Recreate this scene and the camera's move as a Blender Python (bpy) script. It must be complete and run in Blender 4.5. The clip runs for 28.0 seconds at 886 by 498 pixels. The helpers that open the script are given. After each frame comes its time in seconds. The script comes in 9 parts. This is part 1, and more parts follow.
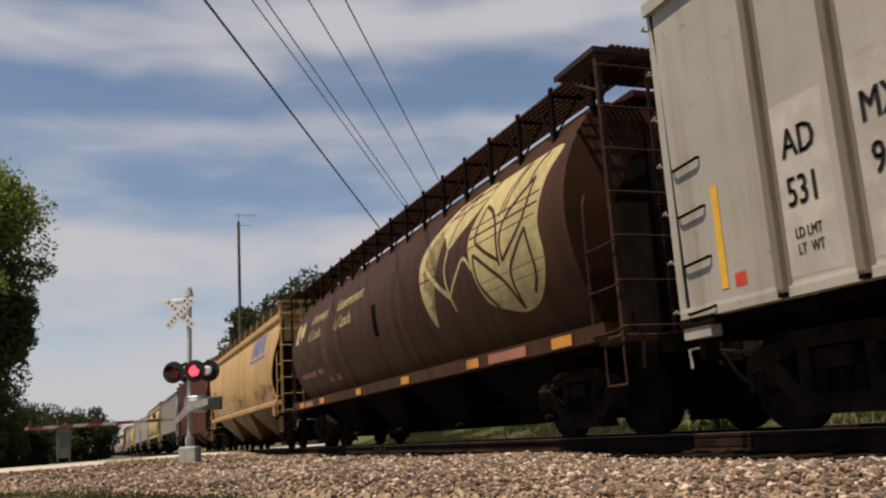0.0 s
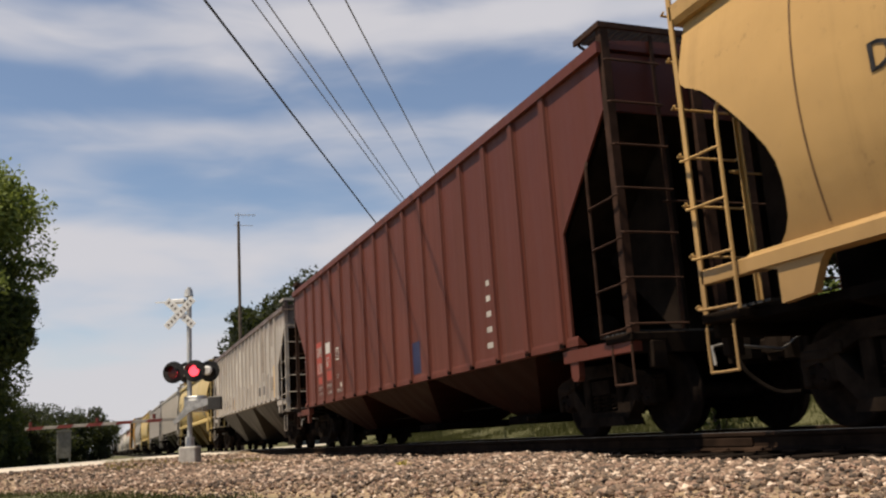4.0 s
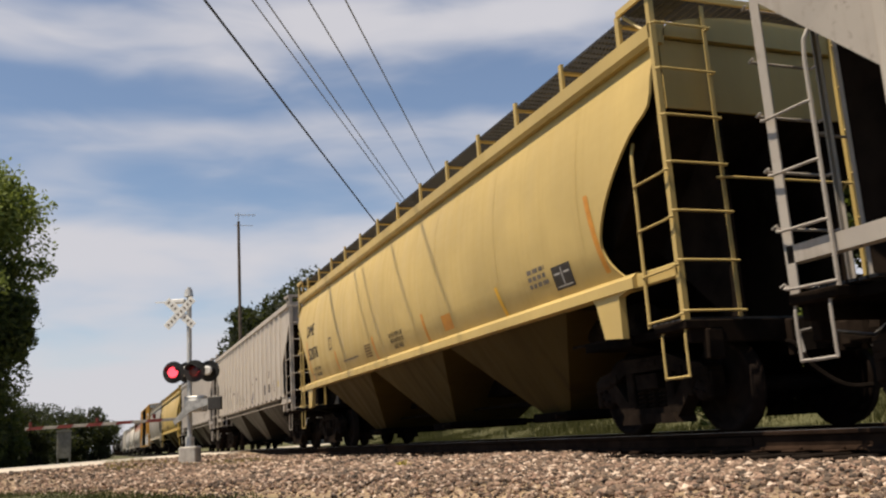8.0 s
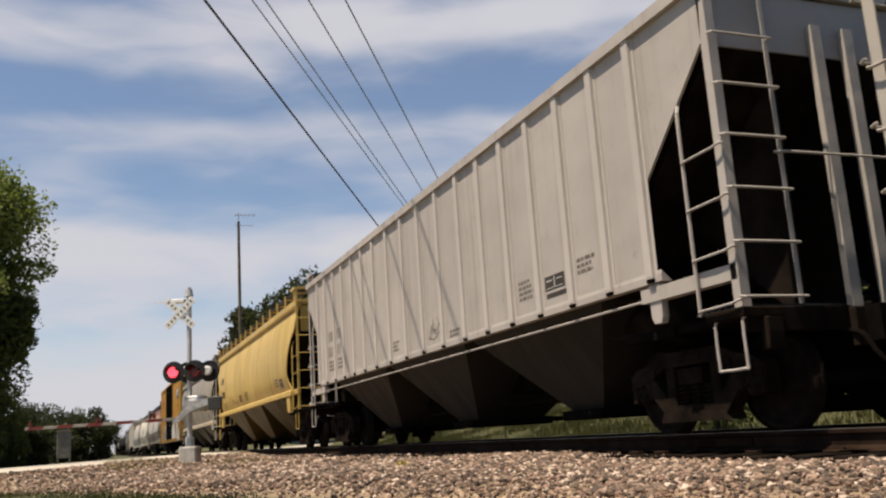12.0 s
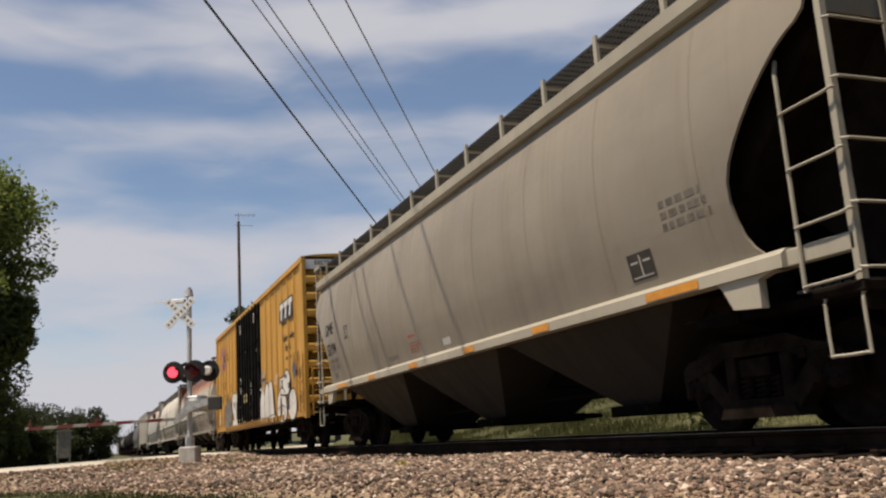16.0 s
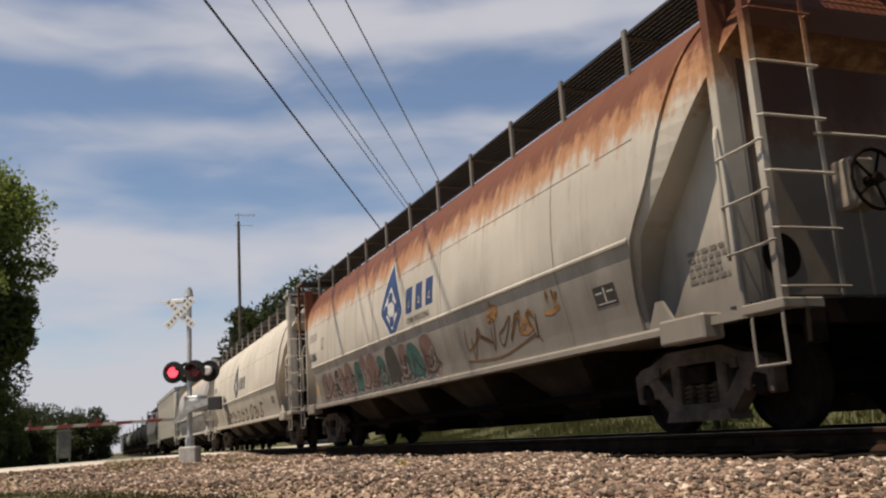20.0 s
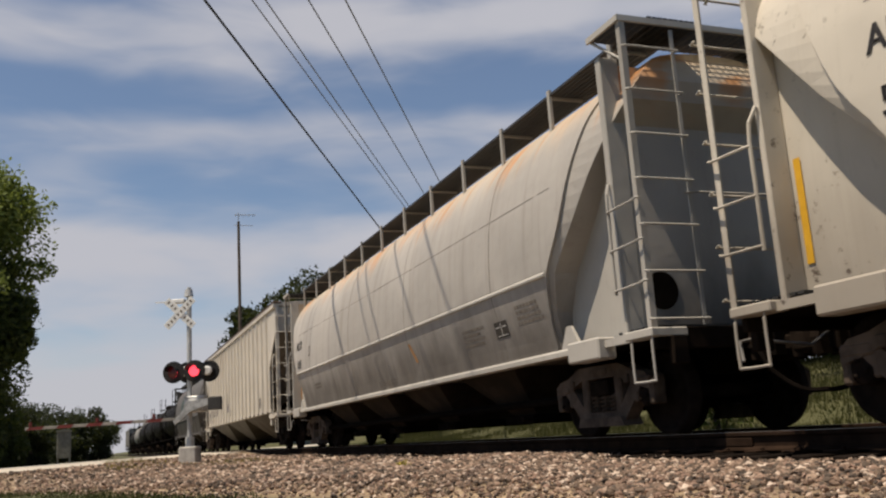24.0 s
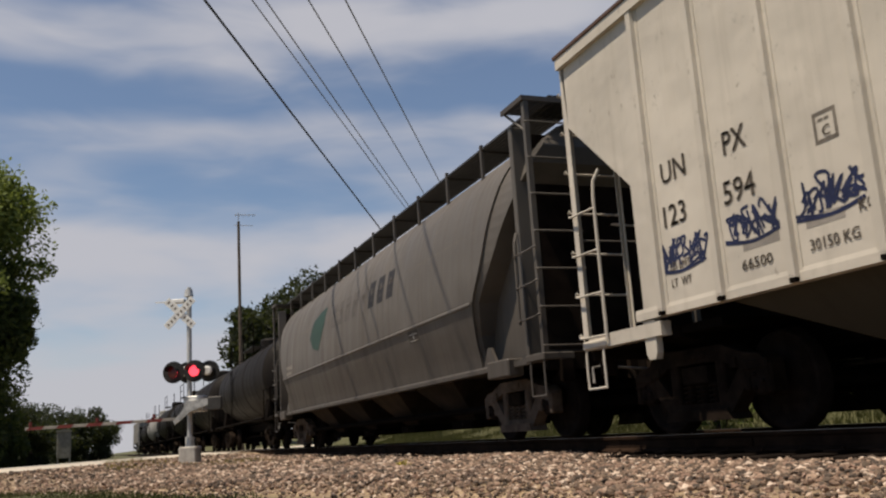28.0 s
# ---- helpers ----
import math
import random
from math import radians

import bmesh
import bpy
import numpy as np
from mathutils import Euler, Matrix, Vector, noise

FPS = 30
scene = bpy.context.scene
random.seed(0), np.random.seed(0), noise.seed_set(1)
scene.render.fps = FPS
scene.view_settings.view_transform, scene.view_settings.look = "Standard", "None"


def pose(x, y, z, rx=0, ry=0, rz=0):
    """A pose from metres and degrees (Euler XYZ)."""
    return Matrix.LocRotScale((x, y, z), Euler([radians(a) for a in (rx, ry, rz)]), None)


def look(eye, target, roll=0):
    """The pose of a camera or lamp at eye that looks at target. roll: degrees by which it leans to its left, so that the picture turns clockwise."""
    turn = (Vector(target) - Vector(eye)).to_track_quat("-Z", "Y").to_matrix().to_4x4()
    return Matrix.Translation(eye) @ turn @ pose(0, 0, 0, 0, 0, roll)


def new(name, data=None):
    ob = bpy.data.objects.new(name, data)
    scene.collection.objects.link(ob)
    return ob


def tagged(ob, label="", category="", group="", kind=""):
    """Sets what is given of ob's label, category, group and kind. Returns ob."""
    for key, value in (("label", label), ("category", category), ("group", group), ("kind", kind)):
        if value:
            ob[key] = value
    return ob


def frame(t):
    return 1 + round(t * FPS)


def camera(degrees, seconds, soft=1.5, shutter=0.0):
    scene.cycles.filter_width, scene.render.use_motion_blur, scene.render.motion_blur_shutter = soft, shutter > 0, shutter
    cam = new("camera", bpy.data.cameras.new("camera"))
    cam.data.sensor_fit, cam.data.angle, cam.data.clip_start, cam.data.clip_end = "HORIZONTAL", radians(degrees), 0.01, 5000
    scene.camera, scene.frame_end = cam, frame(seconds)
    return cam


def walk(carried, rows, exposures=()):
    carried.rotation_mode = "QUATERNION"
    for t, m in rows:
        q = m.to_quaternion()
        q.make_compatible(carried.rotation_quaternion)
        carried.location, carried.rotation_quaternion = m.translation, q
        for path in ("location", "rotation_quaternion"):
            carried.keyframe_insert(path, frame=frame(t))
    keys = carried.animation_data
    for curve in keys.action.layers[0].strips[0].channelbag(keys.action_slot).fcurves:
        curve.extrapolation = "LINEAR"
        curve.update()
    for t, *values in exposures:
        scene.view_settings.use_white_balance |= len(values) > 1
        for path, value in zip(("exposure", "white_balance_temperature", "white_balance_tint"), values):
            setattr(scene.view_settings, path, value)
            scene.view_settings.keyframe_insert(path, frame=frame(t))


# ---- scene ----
cam = camera(52.71, 28.0, soft=2.2, shutter=0.05)
EYE = Vector((0.0, 0.0, 0.17))
YAW, PITCH, ROLL = radians(21.494), radians(11.639), -3.681
AIM = EYE + Vector((math.sin(YAW) * math.cos(PITCH), math.cos(YAW) * math.cos(PITCH), math.sin(PITCH)))
walk(cam, [(0.0, look(EYE, AIM, ROLL)), (28.0, look(EYE, AIM, ROLL))], exposures=[(0.0, 0.40, 6800, 10), (1.0, 0.60, 6800, 10), (12.0, 0.65, 6650, 10), (16.0, 0.50, 6600, 10), (21.0, 0.47, 6550, 10), (25.0, 0.33, 6550, 10), (28.0, 0.33, 6550, 10)])

# ---------------------------------------------------------------- light
SUN_ELEV, SUN_FROM = radians(68), Vector((-0.98, -0.16, 0.0)).normalized()
world = bpy.data.worlds.new("sky_world")
scene.world = world
world.use_nodes = True


def make_sky():
    nt = world.node_tree
    nt.nodes.clear()
    out = nt.nodes.new("ShaderNodeOutputWorld")
    bg = nt.nodes.new("ShaderNodeBackground")
    sky = nt.nodes.new("ShaderNodeTexSky")
    sky.sky_type, sky.sun_disc = "NISHITA", False
    sky.sun_elevation = SUN_ELEV
    sky.sun_rotation = math.atan2(SUN_FROM.x, SUN_FROM.y)
    sky.air_density, sky.dust_density, sky.ozone_density = 1.0, 0.15, 2.5
    tc = nt.nodes.new("ShaderNodeTexCoord")
    sep = nt.nodes.new("ShaderNodeSeparateXYZ")
    nt.links.new(tc.outputs["Generated"], sep.inputs[0])

    def math_node(op, a, b=None, clamp=False):
        n = nt.nodes.new("ShaderNodeMath")
        n.operation, n.use_clamp = op, clamp
        for i, v in enumerate((a, b)):
            if v is None:
                continue
            if isinstance(v, (int, float)):
                n.inputs[i].default_value = v
            else:
                nt.links.new(v, n.inputs[i])
        return n.outputs[0]

    # soft cloud, drawn out sideways: bearing and height of the direction
    lift = math_node("MULTIPLY", math_node("ARCSINE", sep.outputs["Z"]), 180 / math.pi)
    bearing = math_node("MULTIPLY", math_node("ARCTAN2", sep.outputs["X"], sep.outputs["Y"]), 180 / math.pi)
    comb = nt.nodes.new("ShaderNodeCombineXYZ")
    nt.links.new(math_node("DIVIDE", bearing, 13.0), comb.inputs[0]), nt.links.new(math_node("DIVIDE", lift, 3.6), comb.inputs[1])
    mp = nt.nodes.new("ShaderNodeMapping")
    mp.inputs["Rotation"].default_value = (0, 0, radians(5))
    mp.inputs["Location"].default_value = (3.1, 1.35, 0.0)
    nt.links.new(comb.outputs[0], mp.inputs["Vector"])

    def cloud_noise(scale, detail, rough, distort):
        n = nt.nodes.new("ShaderNodeTexNoise")
        n.inputs["Scale"].default_value, n.inputs["Detail"].default_value = scale, detail
        n.inputs["Roughness"].default_value, n.inputs["Distortion"].default_value = rough, distort
        nt.links.new(mp.outputs[0], n.inputs["Vector"])
        return n.outputs["Fac"]

    big, fine = cloud_noise(0.7, 2, 0.45, 0.2), cloud_noise(1.6, 3, 0.5, 0.3)
    mix = math_node("ADD", math_node("MULTIPLY", big, 0.65), math_node("MULTIPLY", fine, 0.35))
    # thin cloud sheets at two heights, and haze that thickens towards the horizon

    def sheet(mid, wide, amount):
        q = math_node("DIVIDE", math_node("SUBTRACT", lift, mid), wide)
        g = math_node("POWER", 2.718, math_node("MULTIPLY", math_node("MULTIPLY", q, q), -1.0))
        return math_node("MULTIPLY", g, amount)

    haze = math_node("MULTIPLY", math_node("SUBTRACT", 1.0, math_node("DIVIDE", lift, 20.0), clamp=True), 0.34)
    cover = math_node("ADD", math_node("ADD", mix, haze), math_node("ADD", sheet(25.6, 2.2, 0.27), math_node("ADD", sheet(19.4, 1.2, 0.09), sheet(12.3, 1.9, 0.27))))
    # cloud to the north; the unseen rest kept clear to cut fill light
    ahead = math_node("ADD", math_node("MULTIPLY", sep.outputs["X"], 0.40), math_node("MULTIPLY", sep.outputs["Y"], 0.92))
    ahead = math_node("MULTIPLY", math_node("ADD", ahead, 0.05), 2.2, clamp=True)
    ramp = nt.nodes.new("ShaderNodeMapRange")
    ramp.interpolation_type = "SMOOTHSTEP"
    ramp.inputs["From Min"].default_value, ramp.inputs["From Max"].default_value = 0.47, 0.84
    ramp.inputs["To Min"].default_value, ramp.inputs["To Max"].default_value = 0.07, 0.95
    nt.links.new(math_node("MULTIPLY", cover, ahead), ramp.inputs["Value"])
    mc = nt.nodes.new("ShaderNodeMix")
    mc.data_type = "RGBA"
    nt.links.new(ramp.outputs[0], mc.inputs["Factor"])
    nt.links.new(sky.outputs[0], mc.inputs["A"])
    mc.inputs["B"].default_value = (5.6, 5.6, 6.1, 1.0)
    nt.links.new(mc.outputs["Result"], bg.inputs["Color"])
    bg.inputs["Strength"].default_value = 0.0726
    nt.links.new(bg.outputs[0], out.inputs["Surface"])


make_sky()
sun_data = bpy.data.lights.new("sun", "SUN")
sun_data.energy, sun_data.angle, sun_data.color = 5.0, radians(0.6), (1.0, 0.87, 0.70)
sun = new("sun", sun_data)
sun.matrix_world = look((0, 0, 60), Vector((0, 0, 60)) - (SUN_FROM * math.cos(SUN_ELEV) + Vector((0, 0, math.sin(SUN_ELEV)))))

# ---------------------------------------------------------------- mesh helpers


def part(name, bm, material, parent, label="", smooth=False):
    me = bpy.data.meshes.new(name)
    bm.to_mesh(me)
    bm.free()
    return part_from(name, me, material, parent, label, smooth)


def part_from(name, me, material, parent, label="", smooth=False):
    if material is not None and not me.materials:
        me.materials.append(material)
    if smooth:
        me.shade_smooth()
        me.set_sharp_from_angle(angle=radians(35))
    ob = new(name, me)
    ob.parent = parent
    if label:
        ob["label"] = label
    return ob


def share(name, me, parent, x=0.0, y=0.0, z=0.0, rz=0.0, label=""):
    ob = new(name, me)
    ob.parent = parent
    ob.matrix_basis = pose(x, y, z, 0, 0, rz)
    if label:
        ob["label"] = label
    return ob


def thing(name, label, category, m=None, group="", kind=""):
    ob = new(name)
    ob.empty_display_size = 0.3
    if m is not None:
        ob.matrix_basis = m
    return tagged(ob, label, category, group, kind)


def box(bm, x0, x1, y0, y1, z0, z1, bevel=0.0):
    vs = [bm.verts.new((x, y, z)) for x in (x0, x1) for y in (y0, y1) for z in (z0, z1)]
    fs = [(0, 1, 3, 2), (4, 6, 7, 5), (0, 4, 5, 1), (2, 3, 7, 6), (0, 2, 6, 4), (1, 5, 7, 3)]
    faces = [bm.faces.new([vs[i] for i in f]) for f in fs]
    if bevel:
        edges = list({e for f in faces for e in f.edges})
        bmesh.ops.bevel(bm, geom=edges, offset=bevel, segments=1, affect="EDGES")
    return bm


def tube(bm, a, b, r, n=6, r2=None, caps=True):
    a, b = Vector(a), Vector(b)
    d = (b - a).normalized()
    u = d.orthogonal().normalized()
    w = d.cross(u)
    r2 = r if r2 is None else r2
    rings = []
    for p, rr in ((a, r), (b, r2)):
        rings.append([bm.verts.new(p + (u * math.cos(k * 2 * math.pi / n) + w * math.sin(k * 2 * math.pi / n)) * rr) for k in range(n)])
    for k in range(n):
        bm.faces.new((rings[0][k], rings[0][(k + 1) % n], rings[1][(k + 1) % n], rings[1][k]))
    if caps:
        bm.faces.new(rings[0][::-1])
        bm.faces.new(rings[1])
    return bm


def sweep(bm, pts, r, n=6):
    """One unbroken round line through the points."""
    rings = []
    for i, p in enumerate(pts):
        d = (Vector(pts[min(i + 1, len(pts) - 1)]) - Vector(pts[max(i - 1, 0)])).normalized()
        u = d.cross(Vector((0.123, 0.2, 0.97))).normalized()
        w = d.cross(u)
        rings.append([bm.verts.new(Vector(p) + (u * math.cos(k * 2 * math.pi / n) + w * math.sin(k * 2 * math.pi / n)) * r) for k in range(n)])
    for a, b in zip(rings, rings[1:]):
        for k in range(n):
            bm.faces.new((a[k], a[(k + 1) % n], b[(k + 1) % n], b[k]))
    bm.faces.new(rings[0][::-1]), bm.faces.new(rings[-1])
    return bm


def pipe(bm, pts, r, n=6):
    for a, b in zip(pts, pts[1:]):
        tube(bm, a, b, r, n)
    return bm


def prism_x(bm, yz, x0, x1):
    """A polygon in (y, z) given thickness from x0 to x1."""
    a = [bm.verts.new((x0, y, z)) for y, z in yz]
    b = [bm.verts.new((x1, y, z)) for y, z in yz]
    n = len(yz)
    bm.faces.new(a[::-1]), bm.faces.new(b)
    for k in range(n):
        bm.faces.new((a[k], a[(k + 1) % n], b[(k + 1) % n], b[k]))
    bmesh.ops.recalc_face_normals(bm, faces=bm.faces)
    return bm


def prism_y(bm, xz, y0, y1):
    a = [bm.verts.new((x, y0, z)) for x, z in xz]
    b = [bm.verts.new((x, y1, z)) for x, z in xz]
    n = len(xz)
    bm.faces.new(a), bm.faces.new(b[::-1])
    for k in range(n):
        bm.faces.new((a[k], b[k], b[(k + 1) % n], a[(k + 1) % n]))
    bmesh.ops.recalc_face_normals(bm, faces=bm.faces)
    return bm


def lathe_y(bm, prof, n=24):
    """Turns (radius, y) pairs about the y axis."""
    rings = []
    for r, y in prof:
        rings.append([bm.verts.new((r * math.cos(2 * math.pi * k / n), y, r * math.sin(2 * math.pi * k / n))) for k in range(n)])
    for a, b in zip(rings, rings[1:]):
        for k in range(n):
            bm.faces.new((a[k], a[(k + 1) % n], b[(k + 1) % n], b[k]))
    bm.faces.new(rings[0][::-1]), bm.faces.new(rings[-1])
    bmesh.ops.recalc_face_normals(bm, faces=bm.faces)
    return bm


def lathe_x(bm, prof, n=20):
    rings = []
    for r, x in prof:
        rings.append([bm.verts.new((x, r * math.cos(2 * math.pi * k / n), r * math.sin(2 * math.pi * k / n))) for k in range(n)])
    for a, b in zip(rings, rings[1:]):
        for k in range(n):
            bm.faces.new((a[k], a[(k + 1) % n], b[(k + 1) % n], b[k]))
    bm.faces.new(rings[0][::-1]), bm.faces.new(rings[-1])
    bmesh.ops.recalc_face_normals(bm, faces=bm.faces)
    return bm


def interp(pts, z):
    """x at height z on a line of (x, z) points that rises."""
    if z <= pts[0][1]:
        return pts[0][0]
    for (xa, za), (xb, zb) in zip(pts, pts[1:]):
        if z <= zb:
            return xa + (xb - xa) * (z - za) / max(1e-6, zb - za)
    return pts[-1][0]


def smooth_line(pts, steps=5):
    """Rounds a line of points (Catmull-Rom)."""
    out = []
    for i in range(len(pts) - 1):
        p0, p1, p2, p3 = pts[max(0, i - 1)], pts[i], pts[i + 1], pts[min(len(pts) - 1, i + 2)]
        for k in range(steps):
            t = k / steps
            out.append(tuple(0.5 * (2 * b + (c - a) * t + (2 * a - 5 * b + 4 * c - d) * t * t + (3 * b - a - 3 * c + d) * t ** 3)
                             for a, b, c, d in zip(p0, p1, p2, p3)))
    out.append(pts[-1])
    return out


# ---------------------------------------------------------------- materials


class Nodes:
    """Short hand for node trees."""

    def __init__(self, name, rough=0.7, metal=0.0):
        self.mat = bpy.data.materials.new(name)
        self.mat.use_nodes = True
        self.nt = self.mat.node_tree
        self.bsdf = self.nt.nodes["Principled BSDF"]
        self.bsdf.inputs["Roughness"].default_value = rough
        self.bsdf.inputs["Metallic"].default_value = metal
        self.coord = self.nt.nodes.new("ShaderNodeTexCoord").outputs["Object"]

    def put(self, value, socket):
        if hasattr(value, "is_linked"):
            self.nt.links.new(value, socket)
        elif isinstance(value, tuple) and len(value) == 3 and socket.type == "RGBA":
            socket.default_value = (*value, 1.0)
        else:
            socket.default_value = value

    def mapped(self, scale, loc=(0, 0, 0)):
        m = self.nt.nodes.new("ShaderNodeMapping")
        m.inputs["Scale"].default_value, m.inputs["Location"].default_value = scale, loc
        self.nt.links.new(self.coord, m.inputs["Vector"])
        return m.outputs[0]

    def noise(self, scale, detail=4, rough=0.55, stretch=(1, 1, 1), loc=(0, 0, 0), distort=0.0):
        n = self.nt.nodes.new("ShaderNodeTexNoise")
        n.inputs["Scale"].default_value, n.inputs["Detail"].default_value = scale, detail
        n.inputs["Roughness"].default_value, n.inputs["Distortion"].default_value = rough, distort
        self.nt.links.new(self.mapped(stretch, loc), n.inputs["Vector"])
        return n.outputs["Fac"]

    def ramp(self, value, lo, hi, to_lo=0.0, to_hi=1.0):
        m = self.nt.nodes.new("ShaderNodeMapRange")
        m.interpolation_type = "SMOOTHSTEP"
        self.put(value, m.inputs["Value"])
        for k, v in (("From Min", lo), ("From Max", hi), ("To Min", to_lo), ("To Max", to_hi)):
            m.inputs[k].default_value = v
        return m.outputs[0]

    def calc(self, op, a, b=0.0):
        m = self.nt.nodes.new("ShaderNodeMath")
        m.operation = op
        self.put(a, m.inputs[0]), self.put(b, m.inputs[1])
        return m.outputs[0]

    def mix(self, fac, a, b, blend="MIX"):
        m = self.nt.nodes.new("ShaderNodeMix")
        m.data_type, m.blend_type = "RGBA", blend
        self.put(fac, m.inputs["Factor"]), self.put(a, m.inputs["A"]), self.put(b, m.inputs["B"])
        return m.outputs["Result"]

    def axis(self, k):
        s = self.nt.nodes.new("ShaderNodeSeparateXYZ")
        self.nt.links.new(self.coord, s.inputs[0])
        return s.outputs[k]

    def random(self):
        return self.nt.nodes.new("ShaderNodeObjectInfo").outputs["Random"]

    def island(self):
        return self.nt.nodes.new("ShaderNodeNewGeometry").outputs["Random Per Island"]

    def bump(self, height, strength=0.3, distance=0.02):
        b = self.nt.nodes.new("ShaderNodeBump")
        b.inputs["Strength"].default_value, b.inputs["Distance"].default_value = strength, distance
        self.put(height, b.inputs["Height"])
        self.nt.links.new(b.outputs[0], self.bsdf.inputs["Normal"])

    def done(self, colour, rough=None):
        self.put(colour, self.bsdf.inputs["Base Color"])
        if rough is not None:
            self.put(rough, self.bsdf.inputs["Roughness"])
        return self.mat


def shade(c, k):
    return tuple(min(1.0, v * k) for v in c)


def paint(name, colour, grime=(0.10, 0.075, 0.055), dirt=0.35, rust=0.0, rust_colour=(0.23, 0.075, 0.025), rust_top=None,
          low_dirt_shade=0.0, seed=0.0, rough=0.55, chips=0.0, runs_from=None, low_top=2.75, rust_mid=(0.42, 0.19, 0.06), gloss=0.28, dents=0.22):
    """Weathered freight car paint: fading, running dirt, rust and chips."""
    n = Nodes(name, rough)
    n.bsdf.inputs["Specular IOR Level"].default_value = gloss
    fade = n.noise(0.55, 3, 0.5, loc=(seed, seed * 2, 0))
    col = n.mix(n.ramp(fade, 0.35, 0.7), shade(colour, 0.90), shade(colour, 1.07))
    runs = n.noise(1.0, 6, 0.65, (1.0, 3.2, 0.16), (seed, 3 + seed, 0))
    col = n.mix(n.ramp(runs, 0.50, 0.78, 0.0, dirt), col, grime)
    specks = n.noise(9.0, 5, 0.7, (1, 1, 0.6), (seed, 0, seed))
    col = n.mix(n.ramp(specks, 0.56, 0.80, 0.0, dirt * 0.7), col, shade(grime, 1.4))
    height = n.axis(2)
    # darker towards the foot: dirt, plus painted shade of sides that tuck under
    if low_dirt_shade:
        band = n.calc("ADD", height, n.calc("MULTIPLY", n.noise(1.3, 5, 0.6, (1, 1, 0.5), (0, seed, 0)), 1.1))
        col = n.mix(n.ramp(band, low_top, low_top - 1.15, 0.0, low_dirt_shade), col, grime)
    if rust_top is not None:
        fine = n.calc("MULTIPLY", n.calc("SUBTRACT", n.noise(5.0, 6, 0.75, (1, 1.4, 0.8), (seed, 3, 0)), 0.5), 0.75)
        edge = n.calc("ADD", n.calc("ADD", height, fine), n.calc("MULTIPLY", n.calc("SUBTRACT", n.noise(1.0, 6, 0.7, (1, 3.4, 0.45), (seed, 0, 0)), 0.5), 1.0))
        col = n.mix(n.ramp(edge, rust_top - 0.32, rust_top + 0.02, 0.0, 0.85), col, rust_mid)
        col = n.mix(n.ramp(edge, rust_top, rust_top + 0.32, 0.0, 0.95), col, rust_colour)
    if runs_from is not None:
        comb = n.noise(1.0, 4, 0.6, (1, 5.0, 0.35), (seed, 1, 2))
        zone = n.ramp(n.noise(0.45, 2, 0.5, (1, 1, 0.3), (seed, 6, 1)), 0.40, 0.56)
        line = n.calc("ADD", height, n.calc("MULTIPLY", n.noise(1.0, 3, 0.6, (1, 3.0, 0.1), (2, seed, 0)), 0.7))
        streak = n.calc("MULTIPLY", n.ramp(comb, 0.46, 0.62), n.calc("MULTIPLY", zone, n.ramp(line, runs_from, runs_from + 0.7)))
        col = n.mix(n.calc("MULTIPLY", n.ramp(line, runs_from, runs_from + 0.9), 0.35), col, (0.62, 0.44, 0.22))
        col = n.mix(n.calc("MULTIPLY", streak, 0.9), col, (0.46, 0.20, 0.06))
    if rust:
        spots = n.noise(1.4, 7, 0.68, (1, 1.6, 0.45), (4 + seed, seed, 1))
        col = n.mix(n.ramp(spots, 0.60, 0.74, 0.0, rust), col, rust_colour)
    if chips:
        spots = n.noise(7.0, 6, 0.75, (1, 1, 0.8), (seed, 9, 3))
        zone = n.ramp(n.noise(0.7, 3, 0.5, (1, 1, 1), (2, seed, 5)), 0.42, 0.62)
        col = n.mix(n.calc("MULTIPLY", n.ramp(spots, 0.60, 0.66), n.calc("MULTIPLY", zone, chips)), col, (0.05, 0.03, 0.02))
    n.bump(n.noise(1.1, 3, 0.5, (1, 1, 1), (seed, 1, 2)), dents, 0.09)
    return n.done(col, n.ramp(runs, 0.3, 0.8, rough - 0.08, rough + 0.2))


def plain(name, colour, rough=0.7, metal=0.0, vary=0.25, scale=6.0, gloss=0.3):
    n = Nodes(name, rough, metal)
    n.bsdf.inputs["Specular IOR Level"].default_value = gloss
    a = n.noise(scale, 5, 0.6)
    b = n.noise(scale * 0.17, 3, 0.5)
    col = n.mix(n.ramp(n.calc("ADD", n.calc("MULTIPLY", a, 0.6), n.calc("MULTIPLY", b, 0.4)), 0.35, 0.65), shade(colour, 1 - vary), shade(colour, 1 + vary))
    n.bump(a, 0.2, 0.01)
    return n.done(col)


def glow(name, colour, strength):
    n = Nodes(name, 0.3)
    n.put(colour, n.bsdf.inputs["Emission Color"])
    n.bsdf.inputs["Emission Strength"].default_value = strength
    return n.done(colour)


# truck, wheel and underframe steel: shade under the cars put into near-black colours
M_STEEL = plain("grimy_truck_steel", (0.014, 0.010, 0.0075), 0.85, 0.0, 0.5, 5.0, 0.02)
M_FRAMEDUST = plain("dusty_brown_side_frame", (0.075, 0.056, 0.043), 0.85, 0.0, 0.45, 4.0, 0.12)
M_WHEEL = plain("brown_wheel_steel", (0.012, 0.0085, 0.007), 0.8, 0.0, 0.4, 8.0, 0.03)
M_TREAD = plain("worn_bright_steel", (0.35, 0.34, 0.33), 0.35, 0.9, 0.15, 20.0)
# dusty steel that also carries the painted shade of the car ends
M_DUSTSHADE = plain("brake_dust_on_steel", (0.012, 0.0085, 0.0065), 0.95, 0.0, 0.5, 2.5, 0.02)
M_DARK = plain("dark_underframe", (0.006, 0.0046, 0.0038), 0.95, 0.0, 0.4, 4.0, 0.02)
